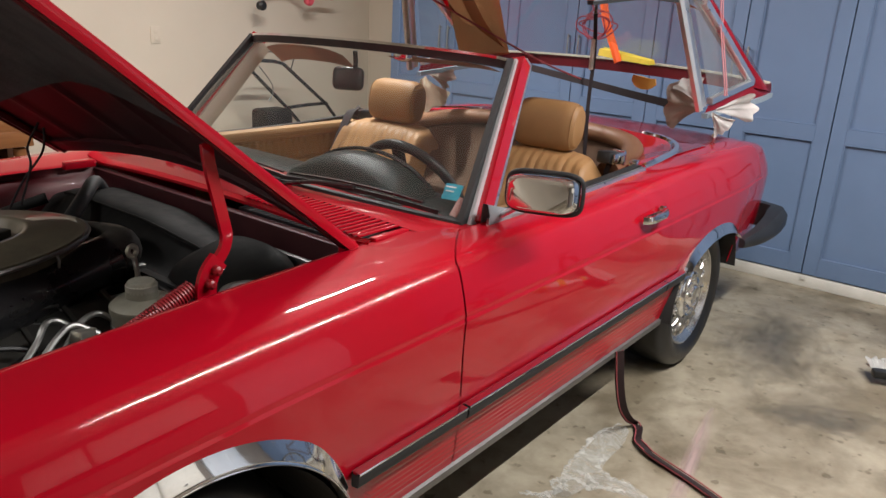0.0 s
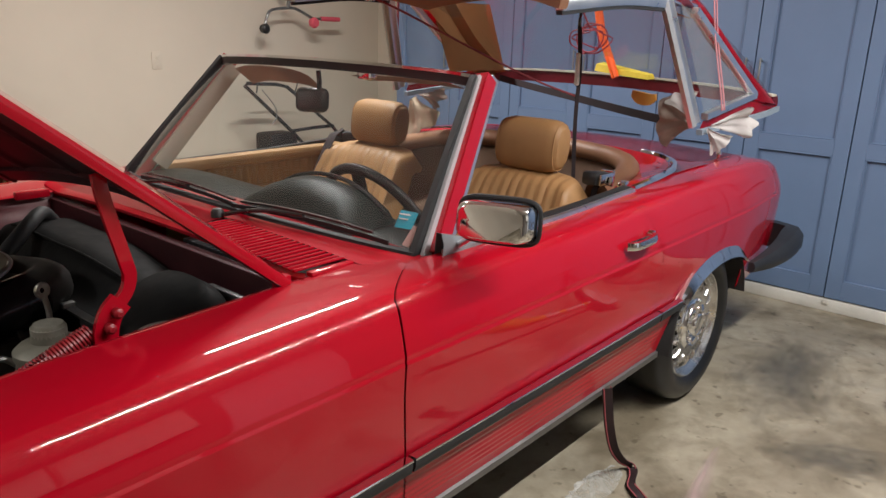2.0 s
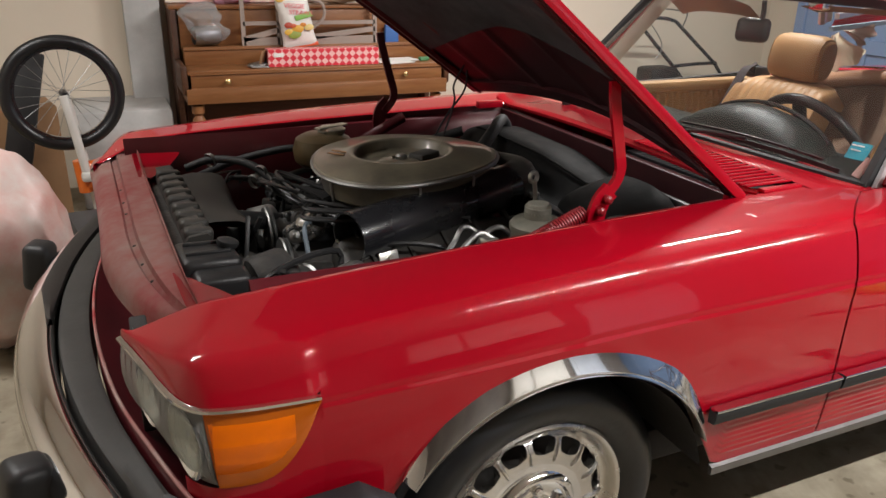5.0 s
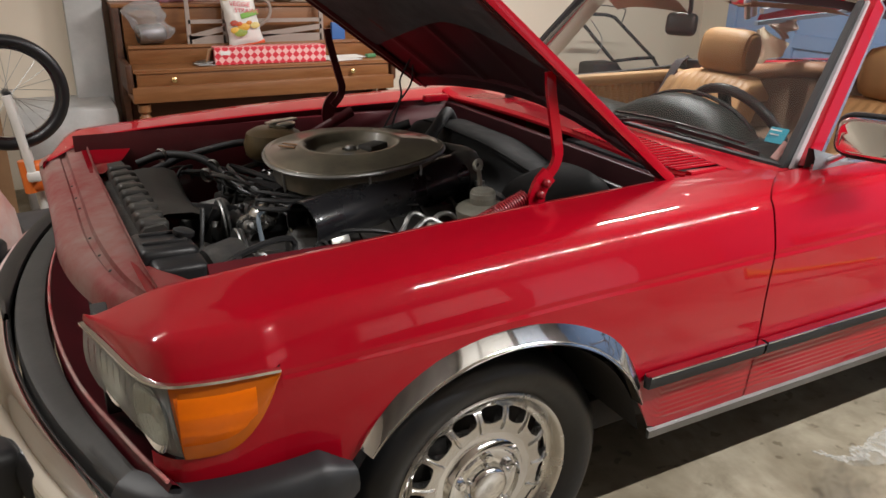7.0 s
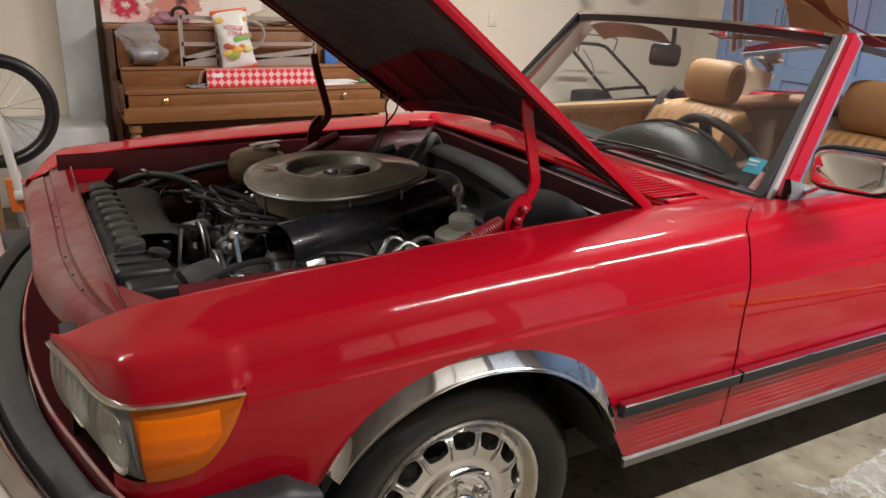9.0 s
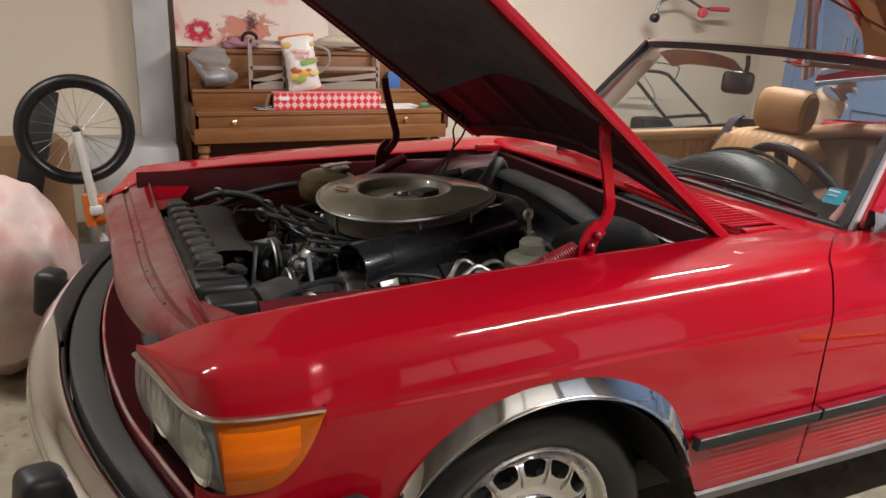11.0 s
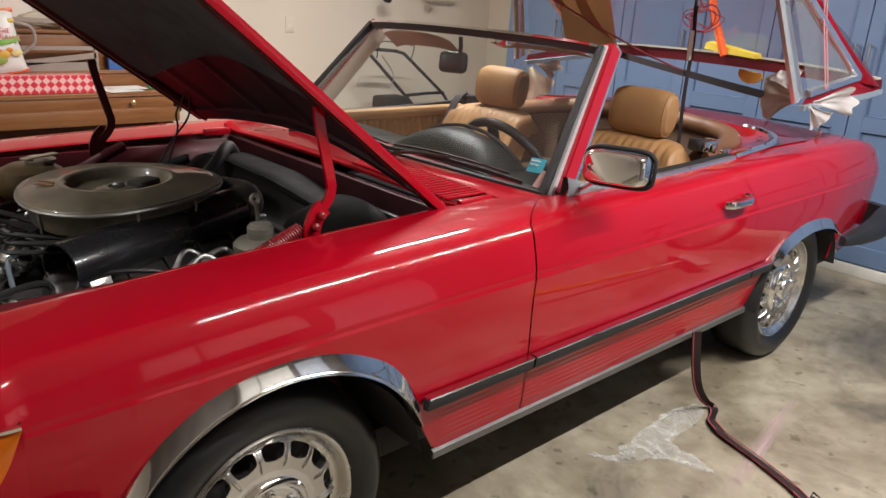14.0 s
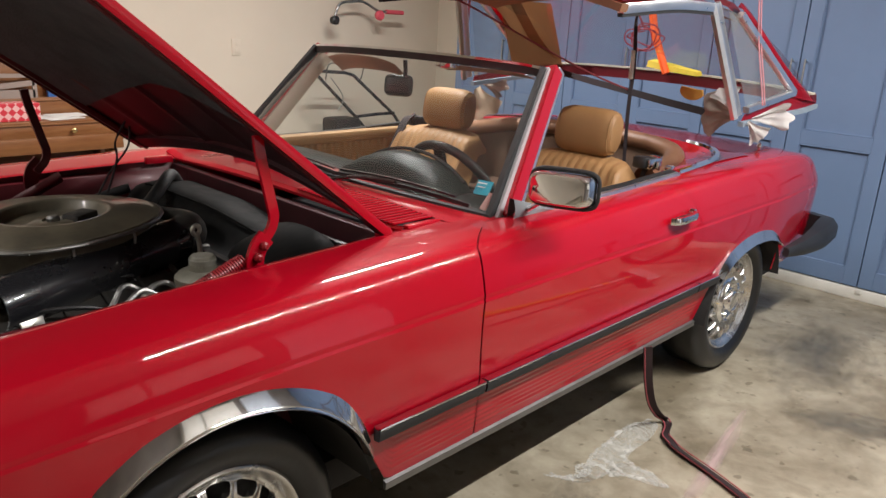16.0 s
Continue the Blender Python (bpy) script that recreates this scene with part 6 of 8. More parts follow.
for k in range(26):
    x, y, z = rng.uniform(-0.42, 0.32), rng.choice([-1, 1]) * rng.uniform(0.26, 0.52), rng.uniform(0.50, 0.70)
    bm = bmesh.new()
    box(bm, (x, y, z), (rng.uniform(0.04, 0.10), rng.uniform(0.03, 0.08), rng.uniform(0.04, 0.10)), 0.010, pose(0, 0, 0, rng.uniform(-20, 20), rng.uniform(-20, 20), rng.uniform(0, 90)))
    part("bracket", bm, M["grime"] if k % 4 else M["steel"], acc)
for k in range(14):
    x, y = rng.uniform(-0.35, 0.30), rng.choice([-1, 1]) * rng.uniform(0.25, 0.50)
    bm = bmesh.new()
    tube(bm, [(x, y, 0.62), (x + rng.uniform(-0.1, 0.1), y + rng.uniform(-0.05, 0.05), rng.uniform(0.70, 0.745)), (x + rng.uniform(-0.2, 0.2), y + rng.uniform(-0.08, 0.08), rng.uniform(0.68, 0.73)), (x + rng.uniform(-0.25, 0.25), y, 0.60)], rng.uniform(0.004, 0.010), 7, 6)
    part("thin_hose", bm, M["black_plastic"], acc)
for k, P in enumerate(([(0.46, 0.52, 1.02), (0.44, 0.50, 0.95), (0.36, 0.46, 0.88), (0.30, 0.44, 0.80)], [(0.44, 0.50, 1.04), (0.40, 0.50, 0.97), (0.38, 0.45, 0.92), (0.33, 0.42, 0.82)])):
    bm = bmesh.new()
    tube(bm, P, 0.0035, 7, 6)
    part("bonnet_cable", bm, M["black_strap"], acc)
# fuel pipes, clamps and plugs round the air cleaner
for k in range(8):
    bm = bmesh.new()
    x = -0.20 + 0.052 * k
    tube(bm, [(x, -0.20 - 0.01 * (k % 3), 0.70), (x - 0.02, -0.17, 0.735), (x + 0.01, -0.10, 0.752), (x + 0.03, -0.02, 0.748)], 0.0035, 7, 5)
    part("injector_pipe", bm, M["steel"] if k % 2 else M["zinc"], acc)
for k in range(12):
    x, y = rng.uniform(-0.36, -0.10), rng.uniform(-0.26, 0.40)
    bm = bmesh.new()
    lathe(bm, [(0.016, -0.006), (0.018, 0.0), (0.016, 0.008), (0.010, 0.012), (0.008, 0.026), (0.001, 0.028)], pose(x, y, 0.715 + rng.uniform(0, 0.035), rng.uniform(-70, 70), rng.uniform(-70, 70), 0), 10)
    part("plug_cap", bm, (M["black_plastic"], M["steel"], M["grime"])[k % 3], acc)
for k in range(9):
    x, y = rng.uniform(-0.44, -0.08), rng.uniform(-0.30, 0.45)
    bm = bmesh.new()
    P = [(x, y, 0.70), (x + rng.uniform(-0.06, 0.06), y + 0.05, 0.748 + rng.uniform(0, 0.02)), (x + rng.uniform(-0.1, 0.1), y + 0.13, 0.745), (x + rng.uniform(-0.1, 0.1), y + 0.2, 0.69)]
    tube(bm, P, rng.uniform(0.003, 0.006), 7, 6)
    part("loom_cable", bm, (M["black_plastic"], M["rubber"], mat("pale_blue_sleeve_%s" % "abc"[k // 3], (0.16, 0.20, 0.24), 0.5))[k % 3], acc)
for x, y, z, r in ((-0.335, 0.245, 0.772, 0.02), (-0.43, 0.424, 0.798, 0.0205), (-0.30, 0.32, 0.776, 0.0205)):
    bm = bmesh.new()
    lathe(bm, [(r, -0.006), (r + 0.002, 0.0), (r, 0.006)], pose(x, y, z, 0, 80, 35), 16)
    part("hose_clamp", bm, M["steel"], acc)

# ---- hardtop hanging over the car ----
top = thing("hardtop_roof", "red hardtop roof hanging from straps above the car", "car roof")
CY = -0.17


def tp(x, h, z, sd=1):
    """A point of the hardtop: h from its centre line, on the near (1) or far side."""
    y = CY - sd * h
    return Vector((x, y, z + 0.02 * (y + 0.85)))


def ttop(x, s):
    """The roof skin at x, s from -1 to 1 across."""
    k = (x - 1.43) / 0.77
    h = 0.565 + 0.05 * k
    z = 1.490 + 0.085 * (1 - abs(s) ** 2.4) * (0.45 + 0.55 * math.sin(math.pi * min(1, k * 0.7 + 0.15))) + 0.030 * math.sin(math.pi * min(1, k)) - 0.01 * k
    return tp(x, h * s, z)


bm = bmesh.new()
grid(bm, [[ttop(x, s) for s in np.linspace(-1, 1, 25)] for x in np.linspace(1.43, 2.2, 14)])
bmesh.ops.solidify(bm, geom=bm.faces[:], thickness=-0.006)
part("roof_skin", bm, M["red"], top, "glossy red roof skin")
bm = bmesh.new()
grid(bm, [[ttop(x, s * 0.97) + Vector((0, 0, -0.028)) for s in np.linspace(-1, 1, 21)] for x in np.linspace(1.45, 2.2, 12)])
part("headliner", bm, M["headliner"], top, "tan cloth headliner")
bm = bmesh.new()
sweep(bm, [ttop(1.435, s) + Vector((0, 0, -0.016)) for s in np.linspace(-1, 1, 19)], [(-0.02, -0.016), (0.02, -0.016), (0.02, 0.008), (-0.02, 0.008)])
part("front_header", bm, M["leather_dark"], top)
bm = bmesh.new()
tube(bm, [tp(1.46, -0.17, 1.53), tp(1.455, -0.17, 1.50), tp(1.45, -0.17, 1.475)], 0.009, 8)
lathe(bm, [(0.016, 0), (0.016, 0.02), (0.001, 0.02)], Matrix.Translation(tp(1.45, -0.17, 1.465)), 12)
part("header_catch", bm, M["chrome"], top)
for sd in (1, -1):
    nt_, nb = tp(1.965, 0.600, 1.500, sd), tp(2.115, 0.672, 1.128, sd)
    f0 = tp(1.44, 0.548, 1.470, sd)
    mid = tp(1.72, 0.578, 1.497, sd)
    P = curve_points([f0, mid, nt_], 6)
    bm = bmesh.new()
    sweep(bm, P, [(-0.012, -0.016), (0.012, -0.016), (0.014, 0.004), (0.010, 0.014), (-0.012, 0.014)])
    part("window_rail", bm, M["satin"], top, "chrome side rail")
    bm = bmesh.new()
    sweep(bm, [p + Vector((0, 0, -0.020)) for p in P], rect(0.020, 0.012))
    part("rail_seal", bm, M["rubber"], top)
    bm = bmesh.new()
    sweep(bm, [nt_.lerp(nb, t) for t in np.linspace(-0.03, 1, 8)], [(-0.008, -0.031), (0.006, -0.031), (0.015, -0.018), (0.008, -0.003), (0.008, 0.003), (0.015, 0.018), (0.006, 0.031), (-0.008, 0.031)], up=(1, 0, 0))
    part("rear_post", bm, M["satin"], top, "ribbed chrome post behind the door window")
    # quarter window
    a, b, c = tp(2.045, 0.612, 1.497, sd), tp(2.185, 0.676, 1.150, sd), tp(2.595, 0.690, 1.205, sd)
    a2 = tp(2.13, 0.622, 1.485, sd)
    loop = curve_points([b, b.lerp(c, 0.5), b.lerp(c, 0.92), c, c.lerp(a2, 0.08), c.lerp(a2, 0.5), a2], 4)
    bm = bmesh.new()
    sweep(bm, loop, [(-0.012, -0.012), (0.010, -0.012), (0.012, 0.0), (0.010, 0.012), (-0.012, 0.012)], up=(0, 1, 0.02))
    qf = part("quarter_window_frame", bm, M["satin"], top, "chrome quarter window frame")
    bm = bmesh.new()
    vs = [bm.verts.new(p) for p in (a, b, c, a2)]
    bm.faces.new(vs)
    bmesh.ops.solidify(bm, geom=bm.faces[:], thickness=0.004)
    pane = part("quarter_glass", bm, M["glass_top"], qf)
    pane.visible_shadow = False
    # rear quarter skin round the window
    e = [tp(2.10, 0.618, 1.508, sd), tp(2.22, 0.600, 1.515, sd), tp(2.50, 0.655, 1.330, sd), tp(2.70, 0.690, 1.225, sd), tp(2.84, 0.705, 1.158, sd)]
    i_ = [a2 + Vector((0.012, 0, 0.006)), a2.lerp(c, 0.25) + Vector((0.016, 0, 0.01)), a2.lerp(c, 0.62) + Vector((0.016, 0, 0.01)), c + Vector((0.014, 0, 0.0)), c + Vector((0.01, 0, -0.022))]
    lo = [tp(2.84, 0.705, 1.155, sd), tp(2.70, 0.700, 1.140, sd), tp(2.50, 0.69, 1.130, sd), tp(2.30, 0.68, 1.118, sd), tp(2.16, 0.674, 1.110, sd)]
    li = [c + Vector((0.01, 0, -0.022)), c + Vector((-0.06, 0, -0.022)), b.lerp(c, 0.6) + Vector((0, 0, -0.016)), b.lerp(c, 0.3) + Vector((0, 0, -0.016)), b + Vector((-0.01, 0, -0.016))]
    bm = bmesh.new()
    E_, I_ = curve_points(e, 5), curve_points(i_, 5)
    grid(bm, [[p.lerp(q, t) + Vector((0, -sd * 0.014 * math.sin(math.pi * t), 0)) for p, q in zip(I_, E_)] for t in np.linspace(0, 1, 6)])
    L_, K_ = curve_points(lo, 5), curve_points(li, 5)
    grid(bm, [[p.lerp(q, t) for p, q in zip(K_, L_)] for t in np.linspace(0, 1, 4)])
    bmesh.ops.solidify(bm, geom=bm.faces[:], thickness=0.006)
    part("rear_quarter", bm, M["red"], top, "red rear quarter of the hardtop")
    inw = Vector((0, sd * 0.035, 0))
    if sd == -1:
        bm = bmesh.new()
        grid(bm, [[Vector((2.25 + 0.145 * v + 0.40 * u, 0.452 - 0.02 * u + 0.012 * math.sin(math.pi * u), 1.525 - 0.305 * v)) for u in np.linspace(0, 1, 7)] for v in np.linspace(0, 1, 6)])
        bmesh.ops.solidify(bm, geom=bm.faces[:], thickness=0.02)
        part("pillar_lining", bm, M["headliner"], top, "broad tan lining of the rear pillar")
    bm = bmesh.new()
    grid(bm, [[p.lerp(q, t) + inw for p, q in zip(I_, E_)] for t in np.linspace(0, 1.0, 4)])
    grid(bm, [[p + inw, p + inw * 2.6 + Vector((0.0, 0, 0.02))] for p in E_])
    part("quarter_lining", bm, M["red_shaded"] if sd == 1 else M["headliner"], top, "quarter lining")
    bm = bmesh.new()
    sweep(bm, [p + Vector((0, 0, -0.012)) for p in L_], rect(0.022, 0.018))
    part("bottom_seal", bm, mat("grey_blue_seal", (0.22, 0.27, 0.32), 0.6, var=0.1) if sd == 1 else bpy.data.materials["grey_blue_seal"], top)
# rear bar, rear window
BAR = curve_points([tp(2.82, 0.70, 1.165), tp(2.88, 0.45, 1.178), tp(2.905, 0.0, 1.186), tp(2.88, -0.45, 1.178), tp(2.82, -0.70, 1.165)], 8)
# The bar's dark red holds the shade of its underside.
bm = bmesh.new()
sweep(bm, BAR, [(-0.02, -0.026), (0.02, -0.026), (0.024, 0.0), (0.012, 0.028), (-0.02, 0.024)])
part("rear_bar", bm, M["red_shaded"], top, "lower rear edge, red darkened for shade")
bm = bmesh.new()
sweep(bm, [p + Vector((-0.016, 0, 0.030)) for p in BAR], rect(0.03, 0.008))
part("rear_ledge", bm, M["cream_trim"], top)
UP = [ttop(2.2, -s) for s in np.linspace(-0.98, 0.98, len(BAR))]
bm = bmesh.new()
grid(bm, [[p.lerp(q, t) + Vector((0.03 * math.sin(math.pi * t), 0, 0.02 * math.sin(math.pi * t))) for p, q in zip(BAR, UP)] for t in np.linspace(0, 1, 8)])
rw = part("rear_window", bm, M["glass_top"], top, "wrap-round rear window")
rw.visible_shadow = False


def rag(c, lobes, seed, material, lab):
    """A cloth gathered at c: each lobe is a pleated sheet that fans out, (direction, spread, length) in degrees and metres."""
    bm = bmesh.new()
    rng = random.Random(seed)
    for direction, spread, length in lobes:
        ph, lean = rng.random() * 6, rng.uniform(-0.3, 0.3)
        rows = []
        for r in np.linspace(0.14, 1, 11):
            row = []
            for k in np.linspace(-1, 1, 25):
                edge = 1 + 0.22 * noise.noise(Vector((k * 2.2 + ph, seed, 0))) - 0.05 * k ** 4
                a = math.radians(direction + spread * k * (0.55 + 0.45 * r))
                d = r * length * edge
                fold = 0.09 * length * r * math.sin(3.2 * k + ph) + 0.035 * length * r * math.sin(9 * k - ph) + 0.16 * length * noise.noise(Vector((k * 1.5, r * 2.2, ph)))
                row.append((c[0] + 0.35 * d * math.cos(a) + 0.94 * (fold + lean * d), c[1] - 0.94 * d * math.cos(a) + 0.35 * fold, c[2] + d * math.sin(a) + 0.25 * fold))
            rows.append(row)
        grid(bm, rows)
    bmesh.ops.solidify(bm, geom=bm.faces[:], thickness=0.002)
    return tagged(part("cloth_rag", bm, material, smooth=70), lab, "cloth")


rag((2.150, -0.840, 1.128), [(180, 42, 0.150)], 2, M["pink_cloth"], "dusty tan rag gathered round the hardtop post foot")
rag((2.175, -0.855, 1.120), [(8, 24, 0.140), (-44, 28, 0.100)], 1, M["cloth"], "white rag gathered round the hardtop post foot")
rag((2.150, -0.81, 1.140), [(115, 36, 0.10)], 3, M["cloth"], "white rag tucked behind the hardtop post")
rag((2.30, 0.60, 1.12), [(-62, 40, 0.20)], 4, M["cream_cloth"], "cream rag hanging from the far hardtop post foot")
rag((2.30, 0.57, 1.125), [(-20, 30, 0.12)], 6, M["pink_cloth"], "dusty tan rag round the far hardtop post foot")


def heap(c, size, seed, material, lab):
    """A crumpled heap of cloth."""
    bm = bmesh.new()
    bmesh.ops.create_icosphere(bm, subdivisions=4, radius=1.0)
    o = Vector((seed * 3.1, seed * 1.7, seed))
    for v in bm.verts:
        p = v.co.copy()
        k = 0.94 + 0.50 * noise.noise(p * 1.0 + o) - 0.30 * abs(noise.noise(Vector((p.x * 2.4, p.y * 2.4, p.z * 0.9)) + o)) + 0.05 * noise.noise(p * 4.0 + o)
        v.co = Vector((p.x * size[0], p.y * size[1], p.z * size[2])) * k + Vector(c)
    return tagged(part("heaped_cloth", bm, material, smooth=70), lab, "cloth")


def strap(name, pts, w, material, lab, up=(0, 1, 0), n=8, cat="strap"):
    bm = bmesh.new()
    sweep(bm, curve_points(pts, n), [(-w / 2, -0.0012), (w / 2, -0.0012), (w / 2, 0.0012), (-w / 2, 0.0012)], up=up)
    return tagged(part(name, bm, material, smooth=0), lab, cat)


for dx in (0.0, 0.022):
    strap("hanging_strap", [(2.19 + dx, -0.745, CEIL), (2.235 + dx, -0.80, 1.60), (2.285 + dx, -0.865, 1.165)], 0.008, M["pink_strap"], "thin faded red strap holding up the hardtop", up=(0, 1, 0))
strap("hanging_strap", [(2.02, 0.42, CEIL), (2.06, 0.46, 1.60), (2.10, 0.515, 1.20)], 0.012, M["red_strap"], "thin faded red strap holding up the far side of the hardtop")
rs_ = strap("ratchet_strap", [(2.0, -0.45, 1.43), (2.015, -0.455, 1.28), (2.02, -0.45, 1.10), (2.045, -0.45, 0.80), (2.05, -0.45, 0.70)], 0.014, M["black_strap"], "dark red-edged ratchet strap hanging with a hook", up=(0.5, 0.5, 0))
bm = bmesh.new()
tube(bm, [(2.0, -0.45, 1.43), (1.99, -0.455, 1.455), (2.005, -0.45, 1.485), (1.985, -0.45, 1.51), (1.965, -0.45, 1.50)], 0.006, 8, 5)
part("hook", bm, M["black_gloss"], rs_)
bm = bmesh.new()
box(bm, (2.012, -0.45, 1.285), (0.026, 0.012, 0.11), 0.004)
part("label_tag", bm, M["paper"], rs_)
strap("dark_strap", [(2.74, 0.42, 1.185), (2.60, 0.10, 1.162), (2.50, -0.15, 1.145), (2.34, -0.45, 1.130), (2.22, -0.70, 1.118)], 0.030, M["black_strap"], "dark webbing strap under the rear bar of the hardtop", up=(0.9, 0.45, 0))
bm = bmesh.new()
tube(bm, [(1.62, 0.26, 1.53), (1.75, 0.167, 1.470), (2.02, 0.05, 1.345), (2.3, -0.068, 1.222), (2.50, -0.16, 1.15)], 0.004, 6, 6)
tagged(part("red_rope", bm, M["red_strap"]), "thin red rope stretched through the hardtop", "rope")
bm = bmesh.new()
rngc = random.Random(3)
for k in range(2):
    P = []
    for i in range(13):
        a = i * 1.15 + k
        P.append((2.60 + 0.03 * math.sin(i * 0.7), -0.15 + 0.075 * math.cos(a) + rngc.uniform(-0.02, 0.02), 1.385 + 0.05 * math.sin(a) + rngc.uniform(-0.02, 0.02)))
    tube(bm, P, 0.003, 6, 5)
tube(bm, [(2.55, -0.10, 1.55), (2.58, -0.13, 1.47), (2.60, -0.15, 1.42)], 0.004, 6, 5)
tagged(part("cable_coil", bm, mat("red_cable", (0.26, 0.03, 0.045), 0.5)), "tangled coil of red cable hanging inside the hardtop", "cable")
bm = bmesh.new()
tube(bm, [(2.74, -0.085, 1.56), (2.745, -0.12, 1.41), (2.75, -0.205, 1.225)], 0.018, 8)
tagged(part("orange_stick", bm, M["orange_strap"]), "bright orange stick leaning in the rear window", "stick")
bm = bmesh.new()
P = [Vector((2.80, -0.10, 1.262)), Vector((2.79, -0.22, 1.248)), Vector((2.785, -0.29, 1.240)), Vector((2.78, -0.36, 1.233))]
sweep(bm, curve_points(P, 5), [(-0.05, -0.012), (0.05, -0.016), (0.045, 0.018), (-0.02, 0.026)], scales=[0.9 - 0.35 * i / 15 for i in range(16)])
tagged(part("yellow_sponge", bm, M["yellow"]), "yellow foam pad lying on the rear ledge of the hardtop", "sponge")
bm = bmesh.new()
sweep(bm, curve_points([Vector((2.87, -0.235, 1.158)), Vector((2.86, -0.27, 1.146)), Vector((2.85, -0.32, 1.140)), Vector((2.845, -0.36, 1.150))], 5), [(-0.006, -0.035), (0.006, -0.035), (0.012, 0.020), (-0.012, 0.020)], scales=[0.5 + 0.5 * math.sin(math.pi * i / 15) for i in range(16)])
tagged(part("orange_cloth", bm, mat("mustard_cloth", (0.55, 0.27, 0.05), 0.8, var=0.2)), "mustard cloth hanging below the rear bar of the hardtop", "cloth")

# ---- blue cabinets along the far wall ----
CX = 3.96
W_DOOR = 0.539


def box_mesh(name, c, sz, bevel=0.0):
    bm = bmesh.new()
    box(bm, c, sz, bevel, None, 1)
    return finish(name, bm, M["blue"], 30)


# door leaf with two sunken panels; y runs from 0 to the door's width
dw, dst = W_DOOR - 0.006, 0.075
door_me = box_mesh("cabinet_door", (0.012, dw / 2, 1.213), (0.012, dw, 2.274))
door_pieces = [("stile", box_mesh("stile", (0.0, y, 1.213), (0.022, dst, 2.274), 0.002)) for y in (dst / 2, dw - dst / 2)]
door_pieces += [("rail", box_mesh("rail", (0.0005, dw / 2, (za + zb) / 2), (0.021, dw - 2 * dst + 0.002, zb - za), 0.002)) for za, zb in ((0.076, 0.175), (0.835, 0.915), (2.26, 2.35))]
for za, zb in ((0.175, 0.835), (0.915, 2.26)):
    door_pieces += [("bead", box_mesh("bead", (-0.003, y, (za + zb) / 2), (0.016, 0.008, zb - za), 0.003)) for y in (dst + 0.004, dw - dst - 0.004)]
    door_pieces += [("bead", box_mesh("bead", (-0.003, dw / 2, z), (0.016, dw - 2 * dst, 0.008), 0.003)) for z in (za + 0.004, zb - 0.004)]
bm = bmesh.new()
tube(bm, [(-0.040, 0, 1.14), (-0.040, 0, 1.31)], 0.0055, 10)
for z in (1.155, 1.295):
    tube(bm, [(-0.040, 0, z), (-0.008, 0, z)], 0.0045, 8)
handle_me = finish("bar_handle", bm, M["steel"], 40)
for pair in range(6):
    yt = 2.305 - 2 * W_DOOR * pair
    cab = thing("tall_cabinet", "tall blue painted two-door cabinet with panelled doors", "cabinet", (CX, yt - W_DOOR, 0), group="blue cabinets along the wall")
    bm = bmesh.new()
    box(bm, (0.31, 0, 1.23), (0.56, 2 * W_DOOR - 0.002, 2.26))
    part("body", bm, M["dark_gap"], cab, smooth=0)
    for k in (0, 1):
        d = new("cabinet_door", door_me)
        d.parent = cab
        d.location = (0.012, 0.003 - (W_DOOR if k else 0), 0)
        for nm, me in door_pieces:
            new(nm, me).parent = d
        h = new("bar_handle", handle_me)
        h.parent = d
        h.location = (0, 0.035 if k == 0 else W_DOOR - 0.041, 0)
bm = bmesh.new()
box(bm, (CX + 0.015, 2.305 - 3.22, 0.034), (0.03, 6.44, 0.068), 0.004)
tagged(part("baseboard", bm, M["white_paint"]), "white painted plinth board below the cabinets", "baseboard", kind="structure")
bm = bmesh.new()
box(bm, (CX + 0.30, 2.305 - 3.19, 2.49), (0.60, 6.37, 0.26))
tagged(part("trim_top", bm, M["blue"]), "blue filler panel above the cabinets", "trim", kind="structure")
for yy, x in ((-0.945, CX - 0.004),):
    bm = bmesh.new()
    box(bm, (x, yy, 0.055), (0.012, 0.03, 0.03), 0.004)
    tagged(part("door_stop", bm, M["white_paint"]), "small white peg on the plinth board", "stop")

# ---- piano against the wall ----
piano = thing("piano", "brown walnut upright piano with closed lid against the wall", "piano", (0, 0, -0.032))
px0, px1 = -0.300, 1.295
pw, pc = px1 - px0, (px0 + px1) / 2
PB = [("key_slip", (pc, 2.515, 0.655), (pw - 0.03, 0.03, 0.085)), ("key_bed", (pc, 2.73, 0.625), (pw - 0.04, 0.36, 0.04)), ("fallboard", (pc, 2.525, 0.735), (pw - 0.09, 0.02, 0.075)), ("lid_shelf", (pc, 2.66, 0.782), (pw - 0.06, 0.29, 0.022)),
      ("name_board", (pc, 2.80, 0.842), (pw - 0.09, 0.09, 0.105)), ("upper_panel", (pc, 2.845, 0.985), (pw - 0.08, 0.02, 0.22)), ("lower_panel", (pc, 2.92, 0.34), (pw - 0.08, 0.02, 0.56)), ("toe_rail", (pc, 2.88, 0.06), (pw - 0.06, 0.08, 0.10)),
      ("top_lid", (pc, 2.955, 1.108), (pw + 0.02, 0.27, 0.022))]
for nm, c, sz in PB:
    bm = bmesh.new()
    box(bm, c, sz, 0.005)
    part(nm, bm, M["wood_dark"] if nm in ("lower_panel", "toe_rail") else M["wood"], piano)
